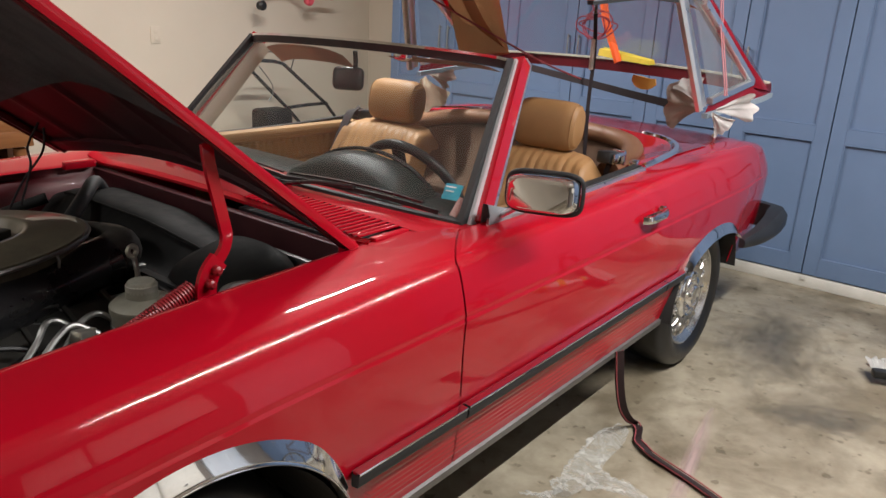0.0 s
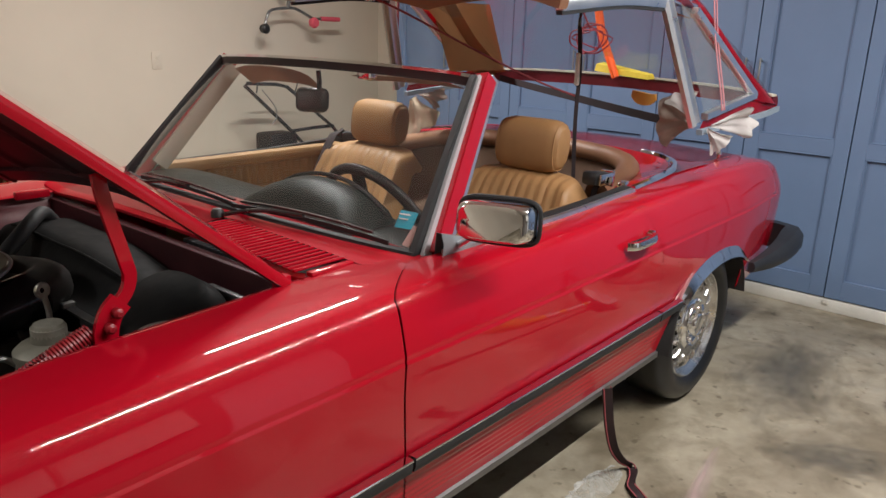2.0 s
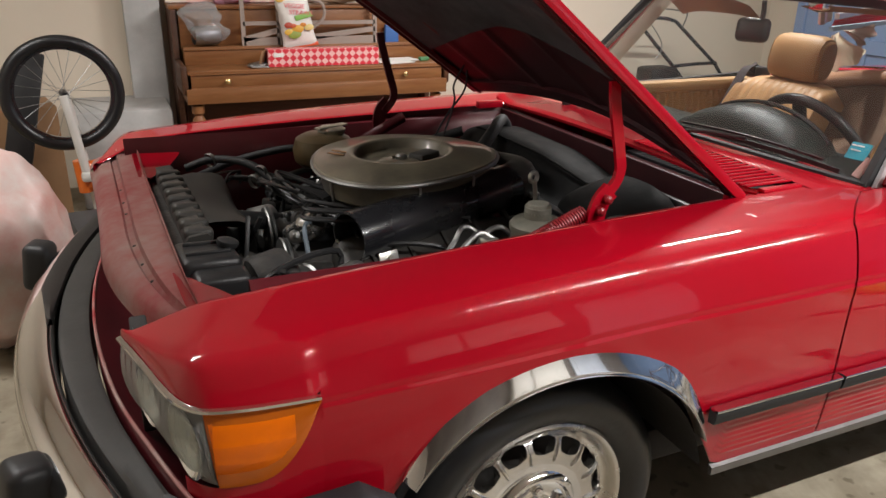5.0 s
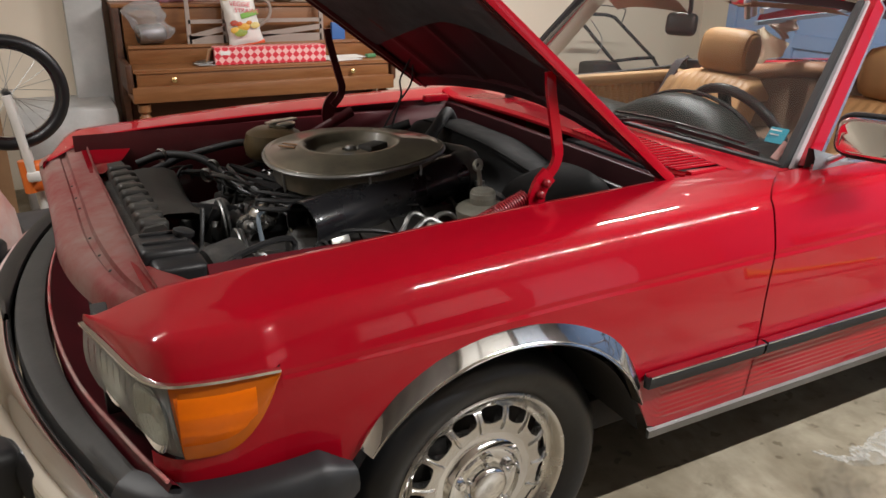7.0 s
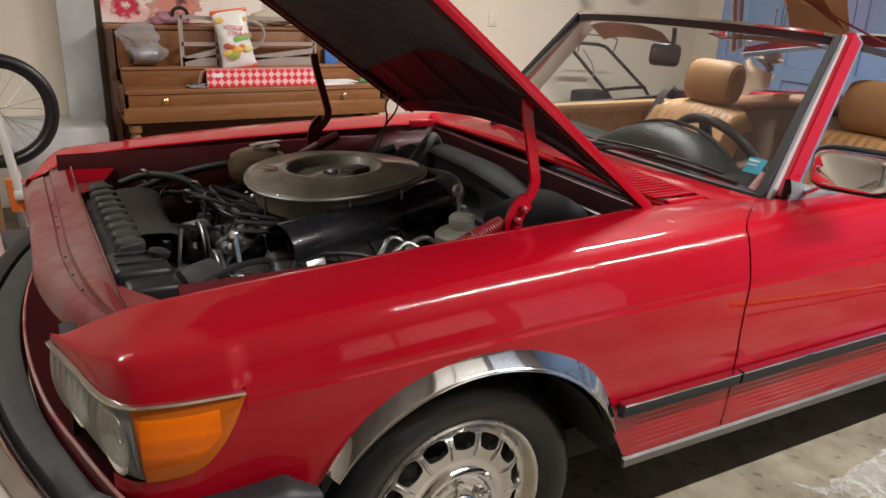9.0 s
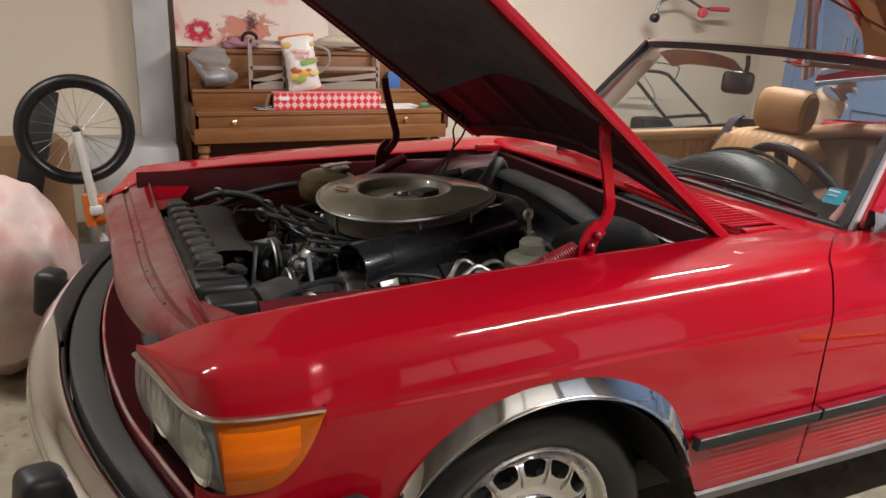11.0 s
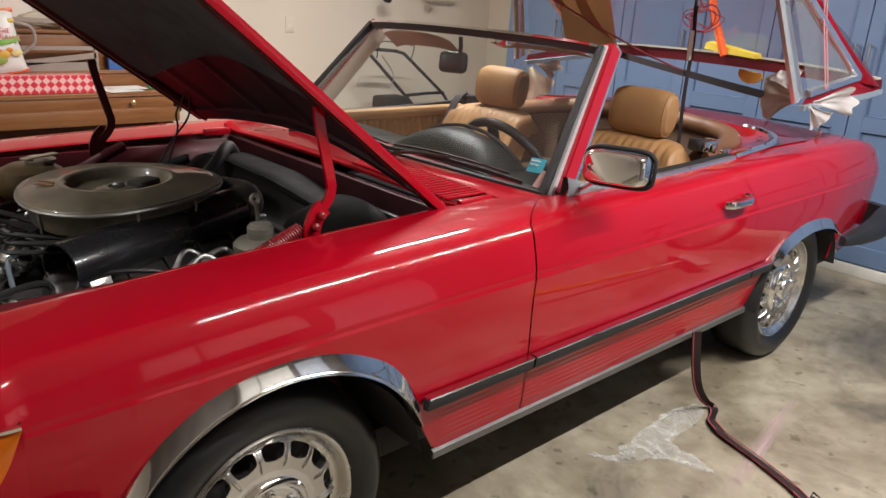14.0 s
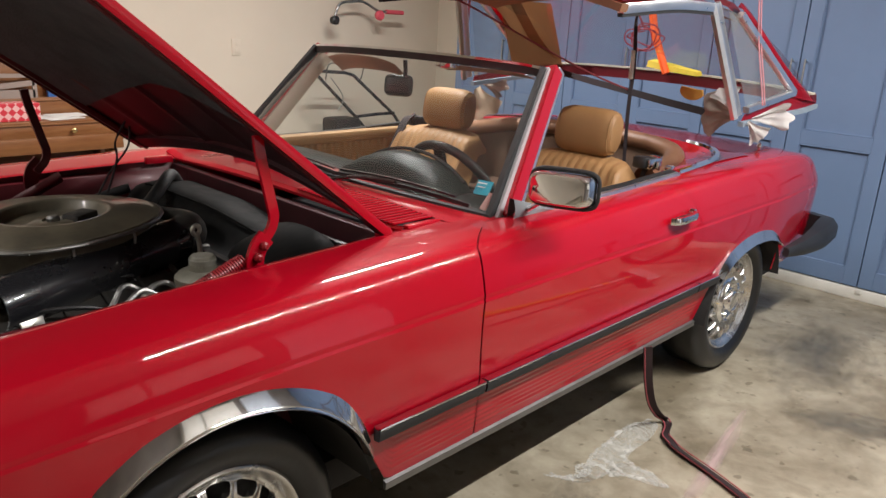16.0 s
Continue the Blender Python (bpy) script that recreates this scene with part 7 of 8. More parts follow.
for x in (px0 + 0.012, px1 - 0.012):
    bm = bmesh.new()
    box(bm, (x, 2.955, 0.55), (0.035, 0.26, 1.10), 0.005)
    box(bm, (x, 2.68, 0.745), (0.035, 0.34, 0.16), 0.012, None, 3)
    part("side_cheek", bm, M["wood_dark"], piano)
    bm = bmesh.new()
    lathe(bm, [(0.035, 0.60), (0.035, 0.56), (0.020, 0.545), (0.034, 0.525), (0.038, 0.50), (0.022, 0.475), (0.030, 0.46), (0.030, 0.44), (0.018, 0.42), (0.030, 0.30), (0.022, 0.09), (0.030, 0.06), (0.001, 0.032)], Matrix.Translation((x + (0.06 if x < 0 else -0.06), 2.55, 0.0)), 20)
    part("turned_leg", bm, M["wood"], piano, "turned wooden leg")
for z in (0.698, 0.774, 0.88):
    bm = bmesh.new()
    box(bm, (pc, 2.512 if z < 0.8 else 2.752, z), (pw - 0.08, 0.012, 0.008), 0.003)
    part("moulding", bm, M["wood"], piano)
for x in (-0.06, 1.0):
    bm = bmesh.new()
    lathe(bm, [(0.006, 0.0), (0.006, 0.010), (0.014, 0.016), (0.015, 0.024), (0.008, 0.030), (0.001, 0.031)], pose(x, 2.514, 0.735, 90), 16)
    part("lid_knob", bm, M["brass"], piano, "small brass knob")
# music desk frame on the shelf
bare = set(scene.objects.keys())
rack = thing("file_rack", "taupe openwork rack standing on the piano", "rack")
for x0, x1 in ((0.09, 0.30), (0.44, 0.90)):
    for a, b, w in (((x0, 0.865), (x0, 1.16), 0.024), ((x1, 0.865), (x1, 1.14), 0.024), ((x0, 0.885), (x1, 0.885), 0.05), ((x0, 0.99), (x1, 0.99), 0.022), ((x0, 1.145), (x1, 1.135), 0.022), ((x0, 0.90), (x1, 0.95), 0.03)):
        bm = bmesh.new()
        sweep(bm, [(a[0], 2.775, a[1] + 0.03), (b[0], 2.775, b[1] + 0.03)], rect(w, 0.018), up=(0, 1, 0))
        part("slat", bm, M["grey_tan"], rack)
bm = bmesh.new()
tube(bm, [(0.47, 2.76, 1.16), (0.56, 2.755, 1.13), (0.57, 2.755, 1.05), (0.50, 2.755, 0.99), (0.46, 2.755, 0.97)], 0.010, 8, 6)
part("curved_arm", bm, M["grey_tan"], rack)
# gift box
boxm = bpy.data.materials.new("red_white_diamond_paper")
boxm.use_nodes = True
nt = boxm.node_tree
tc = nt.nodes.new("ShaderNodeTexCoord")
mp = nt.nodes.new("ShaderNodeMapping")
mp.inputs["Rotation"].default_value = (0, radians(45), 0)
ck = nt.nodes.new("ShaderNodeTexChecker")
ck.inputs["Scale"].default_value = 34
ck.inputs["Color1"].default_value, ck.inputs["Color2"].default_value = (0.62, 0.03, 0.05, 1), (0.80, 0.46, 0.44, 1)
nt.links.new(tc.outputs["Object"], mp.inputs["Vector"])
nt.links.new(mp.outputs["Vector"], ck.inputs["Vector"])
nt.links.new(ck.outputs["Color"], nt.nodes["Principled BSDF"].inputs["Base Color"])
bm = bmesh.new()
box(bm, (0, 0, 0), (0.66, 0.105, 0.098), 0.004)
gb = tagged(part("gift_box", bm, boxm, smooth=0), "red and white diamond-patterned long box on the piano", "box")
gb.location = (0.515, 2.60, 0.843)
gb.rotation_euler = (0, 0, radians(-2))
# papers, knick-knacks
for k, (x, y, a) in enumerate(((0.97, 2.60, 12), (0.91, 2.63, -8), (1.02, 2.66, 4))):
    bm = bmesh.new()
    box(bm, (x, y, 0.796 + 0.003 * k), (0.21, 0.15, 0.002), 0, pose(0, 0, 0, 0, 0, a))
    tagged(part("paper_sheet", bm, M["paper"], smooth=0), "loose white paper sheet on the piano lid", "paper", group="papers on the piano")
bm = bmesh.new()
box(bm, (1.17, 2.62, 0.806), (0.07, 0.035, 0.024), 0.008, pose(0, 0, 0, 0, 0, 15), 2)
tagged(part("green_tin", bm, mat("green_tin_paint", (0.08, 0.22, 0.10), 0.4)), "small green tin on the piano lid", "tin")
bm = bmesh.new()
for k, (x, y, a, sx) in enumerate(((0.135, 2.585, 14, 0.13), (0.125, 2.60, -22, 0.10), (0.15, 2.60, 30, 0.085))):
    box(bm, (0, 0, 0), (sx, 0.075, 0.007), 0.003, pose(x, y, 0.799 + 0.0075 * k, 2 * k, 3 - 3 * k, a), 2)
tagged(part("silver_packet", bm, M["steel"]), "flattened silver packets beside the patterned box", "packet")
bm = bmesh.new()
box(bm, (0, 0, 0), (0.003, 0.10, 0.085), 0.001, pose(-0.350, -0.012, 0.004, 0, 16, -32))
part("end_flap", bm, M["card"], gb, "brown card end flap, open")
bm = bmesh.new()
box(bm, (-0.27, -0.0535, 0.018), (0.055, 0.002, 0.022), 0.0005)
part("price_sticker", bm, M["paper"], gb)
bm = bmesh.new()
rows = []
for i in range(17):
    v = i / 16
    row = []
    for j in range(24):
        a = 2 * math.pi * j / 24
        d = 0.045 * math.sin(math.pi * min(1, max(0, v))) ** 0.55 + 0.002
        w = 0.105 - 0.012 * math.sin(math.pi * v)
        row.append((w * math.copysign(abs(math.cos(a)) ** 0.7, math.cos(a)) + 0.006 * noise.noise(Vector((v * 9, j * 0.7, 1))), d * math.sin(a) * (1 + 0.25 * noise.noise(Vector((v * 6, a * 2, 3)))), v * 0.34))
    rows.append(row)
V = grid(bm, rows, closed_u=True)
bm.faces.new(V[0]), bm.faces.new(V[-1])
bag = tagged(part("snack_bag", bm, mat("white_foil_bag", (0.75, 0.73, 0.68), 0.35, var=0.12, scale=10, bump=0.2, bump_scale=30)), "white and orange snack bag propped on the piano", "snack bag")
bag.matrix_basis = pose(0.41, 2.70, 0.885, -8, -8, 0)
for z0, z1, nm, c in ((0.318, 0.342, "top_band", (0.64, 0.12, 0.02)), (-0.002, 0.020, "bottom_band", (0.62, 0.09, 0.03))):
    bm = bmesh.new()
    box(bm, (0, 0, (z0 + z1) / 2), (0.216, 0.02, z1 - z0), 0.004)
    part(nm, bm, mat("orange_foil_" + nm, c, 0.35), bag)
for txt, x, z, sz in (("VEGGIE", -0.062, 0.235, 0.036), ("STRAWS", -0.040, 0.195, 0.036)):
    cu = bpy.data.curves.new("lettering", "FONT")
    cu.body, cu.size, cu.extrude = txt, sz, 0.0008
    t = new("lettering", cu)
    t.parent = bag
    t.matrix_basis = pose(x, -0.052, z, 90, 12, 0)
    cu.materials.append(M["pinkred"])
for k, (x, z, r, c) in enumerate(((-0.055, 0.135, 0.020, (0.42, 0.07, 0.04)), (-0.070, 0.285, 0.022, (0.70, 0.46, 0.10)), (-0.005, 0.105, 0.028, (0.66, 0.36, 0.04)), (-0.028, 0.125, 0.016, (0.55, 0.10, 0.03)), (-0.030, 0.078, 0.030, (0.26, 0.34, 0.06)), (0.078, 0.275, 0.016, (0.70, 0.48, 0.12)), (0.062, 0.105, 0.022, (0.72, 0.58, 0.22)), (-0.060, 0.095, 0.022, (0.68, 0.42, 0.06)), (0.030, 0.125, 0.014, (0.62, 0.22, 0.03)))):
    bm = bmesh.new()
    lathe(bm, [(r, 0), (r * 0.8, 0.002), (r * 0.4, 0.003), (0.001, 0.0035)], pose(x, -0.046 + 0.016 * (z > 0.25), z, 90, 0, 0) @ Matrix.Diagonal((1.3, 0.8, 1, 1)), 18)
    part("printed_shape", bm, mat("print_colour_%s" % "abcdefghi"[k], c, 0.4, var=0.2, scale=30), bag)
bm = bmesh.new()
box(bm, (0, 0, 0), (0.105, 0.003, 0.030), 0.001, pose(0.042, -0.050, 0.172, 0, -8, 0))
part("green_banner", bm, mat("green_print", (0.22, 0.46, 0.10), 0.4, var=0.15, scale=30), bag)
# clear bag with a grey pump
bm = bmesh.new()
bmesh.ops.create_icosphere(bm, subdivisions=4, radius=1.0)
for v in bm.verts:
    p = v.co.copy()
    k = 1 + 0.10 * noise.noise(p * 2.2) + 0.10 * noise.noise(p * 5.0)
    # a full pouch below, pinched at the waist, its open top flopping over
    waist = 1.0 - 0.34 * math.exp(-((p.z + 0.05) / 0.16) ** 2)
    lean = -0.055 * min(1.0, max(0.0, p.z + 0.3) * 1.6) + 0.045 * max(0.0, p.z - 0.5)
    flat = 1.0 - 0.75 * max(0.0, p.z)
    wide = math.copysign(abs(p.x) ** 0.75, p.x)
    v.co = Vector((0.118 * wide * k * (waist if p.x > 0 else 1.0 - 0.3 * (1 - waist)) + lean, 0.08 * p.y * k * waist * flat, 0.112 * math.copysign(abs(p.z) ** 0.8, p.z) * (1 + 0.06 * noise.noise(p * 3.0))))
bmesh.ops.translate(bm, vec=(-0.095, 2.785, 1.028), verts=bm.verts)
tagged(part("plastic_bag", bm, glass_mat("clear_polythene", tint=(0.88, 0.88, 0.94), opacity=0.30, rough=0.10), smooth=25), "clear plastic bag holding a grey pump on the piano", "plastic bag")
bm = bmesh.new()
lathe(bm, [(0.05, 0.0), (0.055, 0.02), (0.055, 0.13), (0.04, 0.15), (0.001, 0.15)], pose(-0.19, 2.785, 0.955, 0, 90, 10), 18)
tagged(part("grey_pump", bm, M["steel"]), "grey metal pump inside the clear bag", "pump")
# canvas, cloths and headphones behind
canm = bpy.data.materials.new("painted_canvas")
canm.use_nodes = True
nt = canm.node_tree
tc = nt.nodes.new("ShaderNodeTexCoord")
n1 = nt.nodes.new("ShaderNodeTexNoise")
n1.inputs["Scale"].default_value, n1.inputs["Detail"].default_value, n1.inputs["Distortion"].default_value = 4.2, 5, 0.8
rp = nt.nodes.new("ShaderNodeValToRGB")
rp.color_ramp.elements[0].position, rp.color_ramp.elements[0].color = 0.30, (0.62, 0.10, 0.12, 1)
rp.color_ramp.elements[1].position, rp.color_ramp.elements[1].color = 0.50, (0.74, 0.64, 0.56, 1)
e3 = rp.color_ramp.elements.new(0.38)
e3.color = (0.72, 0.42, 0.38, 1)
nt.links.new(tc.outputs["Object"], n1.inputs["Vector"])
nt.links.new(n1.outputs["Fac"], rp.inputs["Fac"])
nt.links.new(rp.outputs["Color"], nt.nodes["Principled BSDF"].inputs["Base Color"])
bm = bmesh.new()
box(bm, (0, 0, 0), (0.95, 0.022, 0.60), 0.003)
cv = tagged(part("painted_canvas", bm, canm, smooth=0), "pink and red abstract painted canvas leaning on the wall", "canvas")
cv.matrix_basis = pose(0.17, 3.06, 1.42, -6, 0, 0)
bm = bmesh.new()
tube(bm, [(0.075, 2.93, 1.155), (0.08, 2.92, 1.20), (0.115, 2.92, 1.218), (0.155, 2.92, 1.20), (0.165, 2.93, 1.15)], 0.011, 8, 6)
tagged(part("headphones", bm, M["black_plastic"]), "black headphones lying on top of the piano", "headphones")
heap((0.72, 2.93, 1.165), (0.20, 0.07, 0.05), 9, mat("cream_knit", (0.60, 0.52, 0.40), 0.9, var=0.2, bump=0.4, scale=20), "cream knitted cloth heaped on the piano")
heap((0.06, 2.95, 1.15), (0.13, 0.06, 0.04), 12, mat("mauve_cloth", (0.42, 0.20, 0.26), 0.9, var=0.3, bump=0.4, scale=20), "mauve cloth heaped on the piano")
bm = bmesh.new()
box(bm, (1.02, 2.80, 0.90), (0.09, 0.03, 0.20), 0.006)
tagged(part("blue_folder", bm, mat("blue_card", (0.04, 0.12, 0.34), 0.5)), "blue folder standing at the end of the piano shelf", "folder")

# all of it rests on the piano shelf and lid
for ob in [o for o in scene.objects if o.name not in bare and not o.parent]:
    ob.location.z -= 0.032

# ---- wall items ----
bm = bmesh.new()
box(bm, (2.43, Y1 - 0.004, 1.145), (0.075, 0.008, 0.118), 0.003)
sw_ = tagged(part("wall_socket", bm, M["wall"]), "cream wall socket plate", "socket")
for dz in (0.025, -0.025):
    bm = bmesh.new()
    box(bm, (2.43, Y1 - 0.009, 1.145 + dz), (0.028, 0.004, 0.030), 0.002)
    part("outlet_face", bm, M["wall"], sw_)
scooter = thing("scooter", "small scooter handlebar with pink grips by the wall", "scooter")
bm = bmesh.new()
tube(bm, [(3.20, 2.93, 1.38), (3.22, 2.93, 1.45), (3.26, 2.93, 1.505), (3.36, 2.93, 1.525), (3.48, 2.93, 1.53), (3.58, 2.93, 1.495), (3.66, 2.93, 1.463), (3.74, 2.93, 1.462)], 0.011, 8, 6)
part("handlebar", bm, M["steel"], scooter)
bm = bmesh.new()
tube(bm, [(3.74, 2.93, 1.462), (3.93, 2.93, 1.462)], 0.018, 10)
part("grip", bm, M["pinkred"], scooter, "pink rubber grip")
bm = bmesh.new()
lathe(bm, [(0.001, -0.03), (0.035, -0.02), (0.042, 0.01), (0.03, 0.03), (0.001, 0.032)], pose(3.66, 2.92, 1.43, 90), 18)
part("bell", bm, M["pinkred"], scooter)
bm = bmesh.new()
lathe(bm, [(0.001, -0.03), (0.032, -0.02), (0.036, 0.02), (0.02, 0.035), (0.001, 0.036)], pose(3.20, 2.93, 1.375, 90), 18)
part("end_knob", bm, M["black_plastic"], scooter)
bm = bmesh.new()
tube(bm, [(3.42, 2.93, 1.53), (3.42, 2.93, 1.62), (3.42, 3.08, 1.64)], 0.014, 8, 4)
part("hook_stem", bm, M["steel"], scooter)
mow = thing("lawn_mower", "folded black lawn mower handle leaning by the wall", "lawn mower")
for P in ([(3.31, 2.75, 0.61), (2.88, 2.75, 0.985), (2.90, 2.75, 1.0), (3.16, 2.75, 0.985), (3.25, 2.75, 0.965), (3.69, 2.75, 0.64), (3.98, 2.72, 0.30)], [(3.30, 2.75, 0.635), (3.50, 2.75, 0.645), (3.70, 2.75, 0.645)], [(3.31, 2.75, 0.61), (3.60, 2.72, 0.30)]):
    bm = bmesh.new()
    tube(bm, P, 0.014, 10)
    part("handle_tube", bm, M["black_gloss"], mow)
bm = bmesh.new()
tube(bm, [(2.97, 2.74, 0.93), (3.0, 2.74, 1.045), (3.10, 2.74, 1.055), (3.32, 2.74, 1.03), (3.34, 2.74, 0.99), (3.31, 2.74, 0.91)], 0.005, 6, 5)
part("bail_wire", bm, M["black_plastic"], mow)
bm = bmesh.new()
tube(bm, [(3.02, 2.74, 0.95), (3.12, 2.73, 0.83), (3.13, 2.73, 0.75), (3.09, 2.73, 0.70)], 0.004, 6, 5)
part("control_cable", bm, M["steel"], mow)
bm = bmesh.new()
box(bm, (3.72, 2.70, 0.12), (0.62, 0.45, 0.24), 0.05, None, 3)
part("deck", bm, M["black_plastic"], mow)
bm = bmesh.new()
box(bm, (3.18, 2.80, 0.52), (0.26, 0.20, 0.22), 0.03)
part("grass_bag", bm, M["rubber"], mow)

# ---- left corner: step, bike, bags ----
bm = bmesh.new()
box(bm, (-0.62, 2.87, 0.275), (0.52, 0.50, 0.55), 0.02)
# Upright grey slab stands in for the soft shadow on the wall.
box(bm, (-0.44, 3.06, 0.80), (0.20, 0.12, 1.6), 0.01)
tagged(part("concrete_block", bm, M["concrete_wall"]), "pale grey block, and a grey slab for the wall's soft shadow", "block", kind="structure")


def bicycle_wheel(parent, R, tyre_r, n=28):
    bm = bmesh.new()
    rows = [[(( R - tyre_r + tyre_r * math.cos(b)) * math.cos(a), (R - tyre_r + tyre_r * math.cos(b)) * math.sin(a), tyre_r * math.sin(b)) for b in np.linspace(0, 2 * math.pi, 13)[:-1]] for a in np.linspace(0, 2 * math.pi, 65)[:-1]]
    grid(bm, rows, closed_u=True, closed_v=True)
    ty = part("tyre", bm, M["tyre"], parent)
    bm = bmesh.new()
    lathe(bm, [(R - 2 * tyre_r + 0.004, -0.012), (R - 2 * tyre_r - 0.010, -0.010), (R - 2 * tyre_r - 0.010, 0.010), (R - 2 * tyre_r + 0.004, 0.012)], n=64)
    part("rim", bm, M["black_gloss"] if R < 0.3 else M["alloy"], parent)
    bm = bmesh.new()
    lathe(bm, [(0.001, -0.045), (0.012, -0.045), (0.018, -0.03), (0.016, 0.03), (0.012, 0.045), (0.001, 0.045)], n=16)
    part("hub", bm, M["black_plastic"], parent)
    bm = bmesh.new()
    for k in range(n):
        a = 2 * math.pi * k / n
        b = a + (0.9 if k % 4 < 2 else -0.9)
        s = 0.028 if k % 2 else -0.028
        tube(bm, [(0.016 * math.cos(b), 0.016 * math.sin(b), s), ((R - 2 * tyre_r) * math.cos(a), (R - 2 * tyre_r) * math.sin(a), 0)], 0.0012, 4)
    sp = part("spokes", bm, M["steel"], parent)
    tagged(sp, kind="stuff")


bike = thing("childs_bicycle", "upturned child's bicycle with white fork and orange frame", "bicycle", (-0.862, 1.9, 0.772))
fw = bpy.data.objects.new("front_wheel", None)
scene.collection.objects.link(fw)
fw.parent, fw.matrix_basis = bike, pose(0, 0, 0, 90, 0, 8)
bicycle_wheel(fw, 0.255, 0.026, 24)
for dy in (-0.055, 0.055):
    bm = bmesh.new()
    tube(bm, [(0.0, dy, 0.0), (0.02, dy, -0.14), (0.045, dy * 0.9, -0.36)], 0.019, 10)
    part("fork_leg", bm, M["white_plastic"], bike, "white fork leg")
bm = bmesh.new()
box(bm, (0.05, 0, -0.37), (0.06, 0.15, 0.05), 0.015)
tube(bm, [(0.05, 0, -0.37), (0.075, 0, -0.58)], 0.02, 10)
part("fork_crown", bm, M["white_plastic"], bike)
bm = bmesh.new()
tube(bm, [(0.03, -0.02, -0.345), (0.20, -0.02, -0.315)], 0.034, 12)
tube(bm, [(0.04, -0.02, -0.425), (0.20, -0.02, -0.415)], 0.028, 12)
tube(bm, [(0.02, -0.02, -0.30), (0.03, -0.02, -0.45)], 0.030, 12)
tube(bm, [(0.20, -0.02, -0.315), (0.55, 0.05, -0.50)], 0.026, 10)
part("frame", bm, M["orange"], bike, "orange frame tubes")
bm = bmesh.new()
tube(bm, [(-0.25, 0, -0.72), (-0.05, 0, -0.62), (0.08, 0, -0.60), (0.25, 0, -0.62), (0.38, 0, -0.72)], 0.012, 8, 5)
part("handlebar", bm, M["black_gloss"], bike)
bm = bmesh.new()
box(bm, (-1.12, 2.35, 0.33), (0.35, 0.30, 0.66), 0.004, pose(0, 0, 0, 0, 0, 12))
tagged(part("cardboard_box", bm, M["card"]), "brown cardboard box behind the bicycle", "box")
bm = bmesh.new()
box(bm, (-1.10, 2.12, 0.47), (0.12, 0.04, 0.95), 0.01, pose(0, 0, 0, -6, 14, 0))
tagged(part("dark_board", bm, M["black_plastic"]), "dark board leaning on the cardboard box", "board")
bm = bmesh.new()
bmesh.ops.create_icosphere(bm, subdivisions=4, radius=1.0)
for v in bm.verts:
    p = v.co.copy()
    k = 1 + 0.16 * noise.noise(p * 1.4 + Vector((5, 2, 1))) + 0.08 * noise.noise(p * 4.2)
    v.co = Vector((0.24 * p.x * k, 0.24 * p.y * k, (0.36 if p.z > 0 else 0.36) * p.z * k))
bmesh.ops.translate(bm, vec=(-1.10, 1.02, 0.37), verts=bm.verts)
tagged(part("stuffed_bag", bm, mat("white_translucent_bag", (0.66, 0.63, 0.60), 0.4, scale=5, color2=(0.60, 0.28, 0.24), coat=0.3, bump=0.3, bump_scale=20)), "full white plastic bag with red contents on the floor", "bag")
bm = bmesh.new()
box(bm, (-0.72, 1.55, 0.14), (0.34, 0.40, 0.28), 0.01, pose(0, 0, 0, 0, 0, 10))
tagged(part("storage_box", bm, mat("dark_grey_storage", (0.07, 0.07, 0.072), 0.6, var=0.3)), "dark grey storage box on the floor by the bicycle", "box")

# ---- floor things ----
STRAP = [(1.640, -0.862, 0.350), (1.662, -0.870, 0.220), (1.700, -0.876, 0.120), (1.765, -0.880, 0.045), (1.805, -0.893, 0.014), (1.775, -0.918, 0.012), (1.712, -0.942, 0.012), (1.672, -0.985, 0.018), (1.650, -1.030, 0.013), (1.608, -1.160, 0.012), (1.551, -1.300, 0.012), (1.500, -1.385, 0.012)]
fs = strap("floor_strap", STRAP, 0.032, mat("black_red_webbing", (0.03, 0.014, 0.016), 0.7, var=0.3, scale=50), "black red-edged webbing strap trailing onto the floor", up=(0.45, 0.55, 0.7))
for e in (1, -1):
    bm = bmesh.new()
    sweep(bm, curve_points([Vector(p) + Vector((0.0145 * e, -0.004 * e, 0.002)) for p in STRAP], 8), rect(0.004, 0.003))
    part("red_edge", bm, M["red_strap"], fs)
bm = bmesh.new()
for k in range(9):
    tube(bm, [(1.503, -1.375, 0.012), (1.475 + 0.008 * k, -1.405 + 0.004 * k, 0.014 + 0.010 * (k % 3)), (1.455 + 0.012 * k, -1.428, 0.006)], 0.003, 5)
part("frayed_end", bm, M["black_strap"], fs)


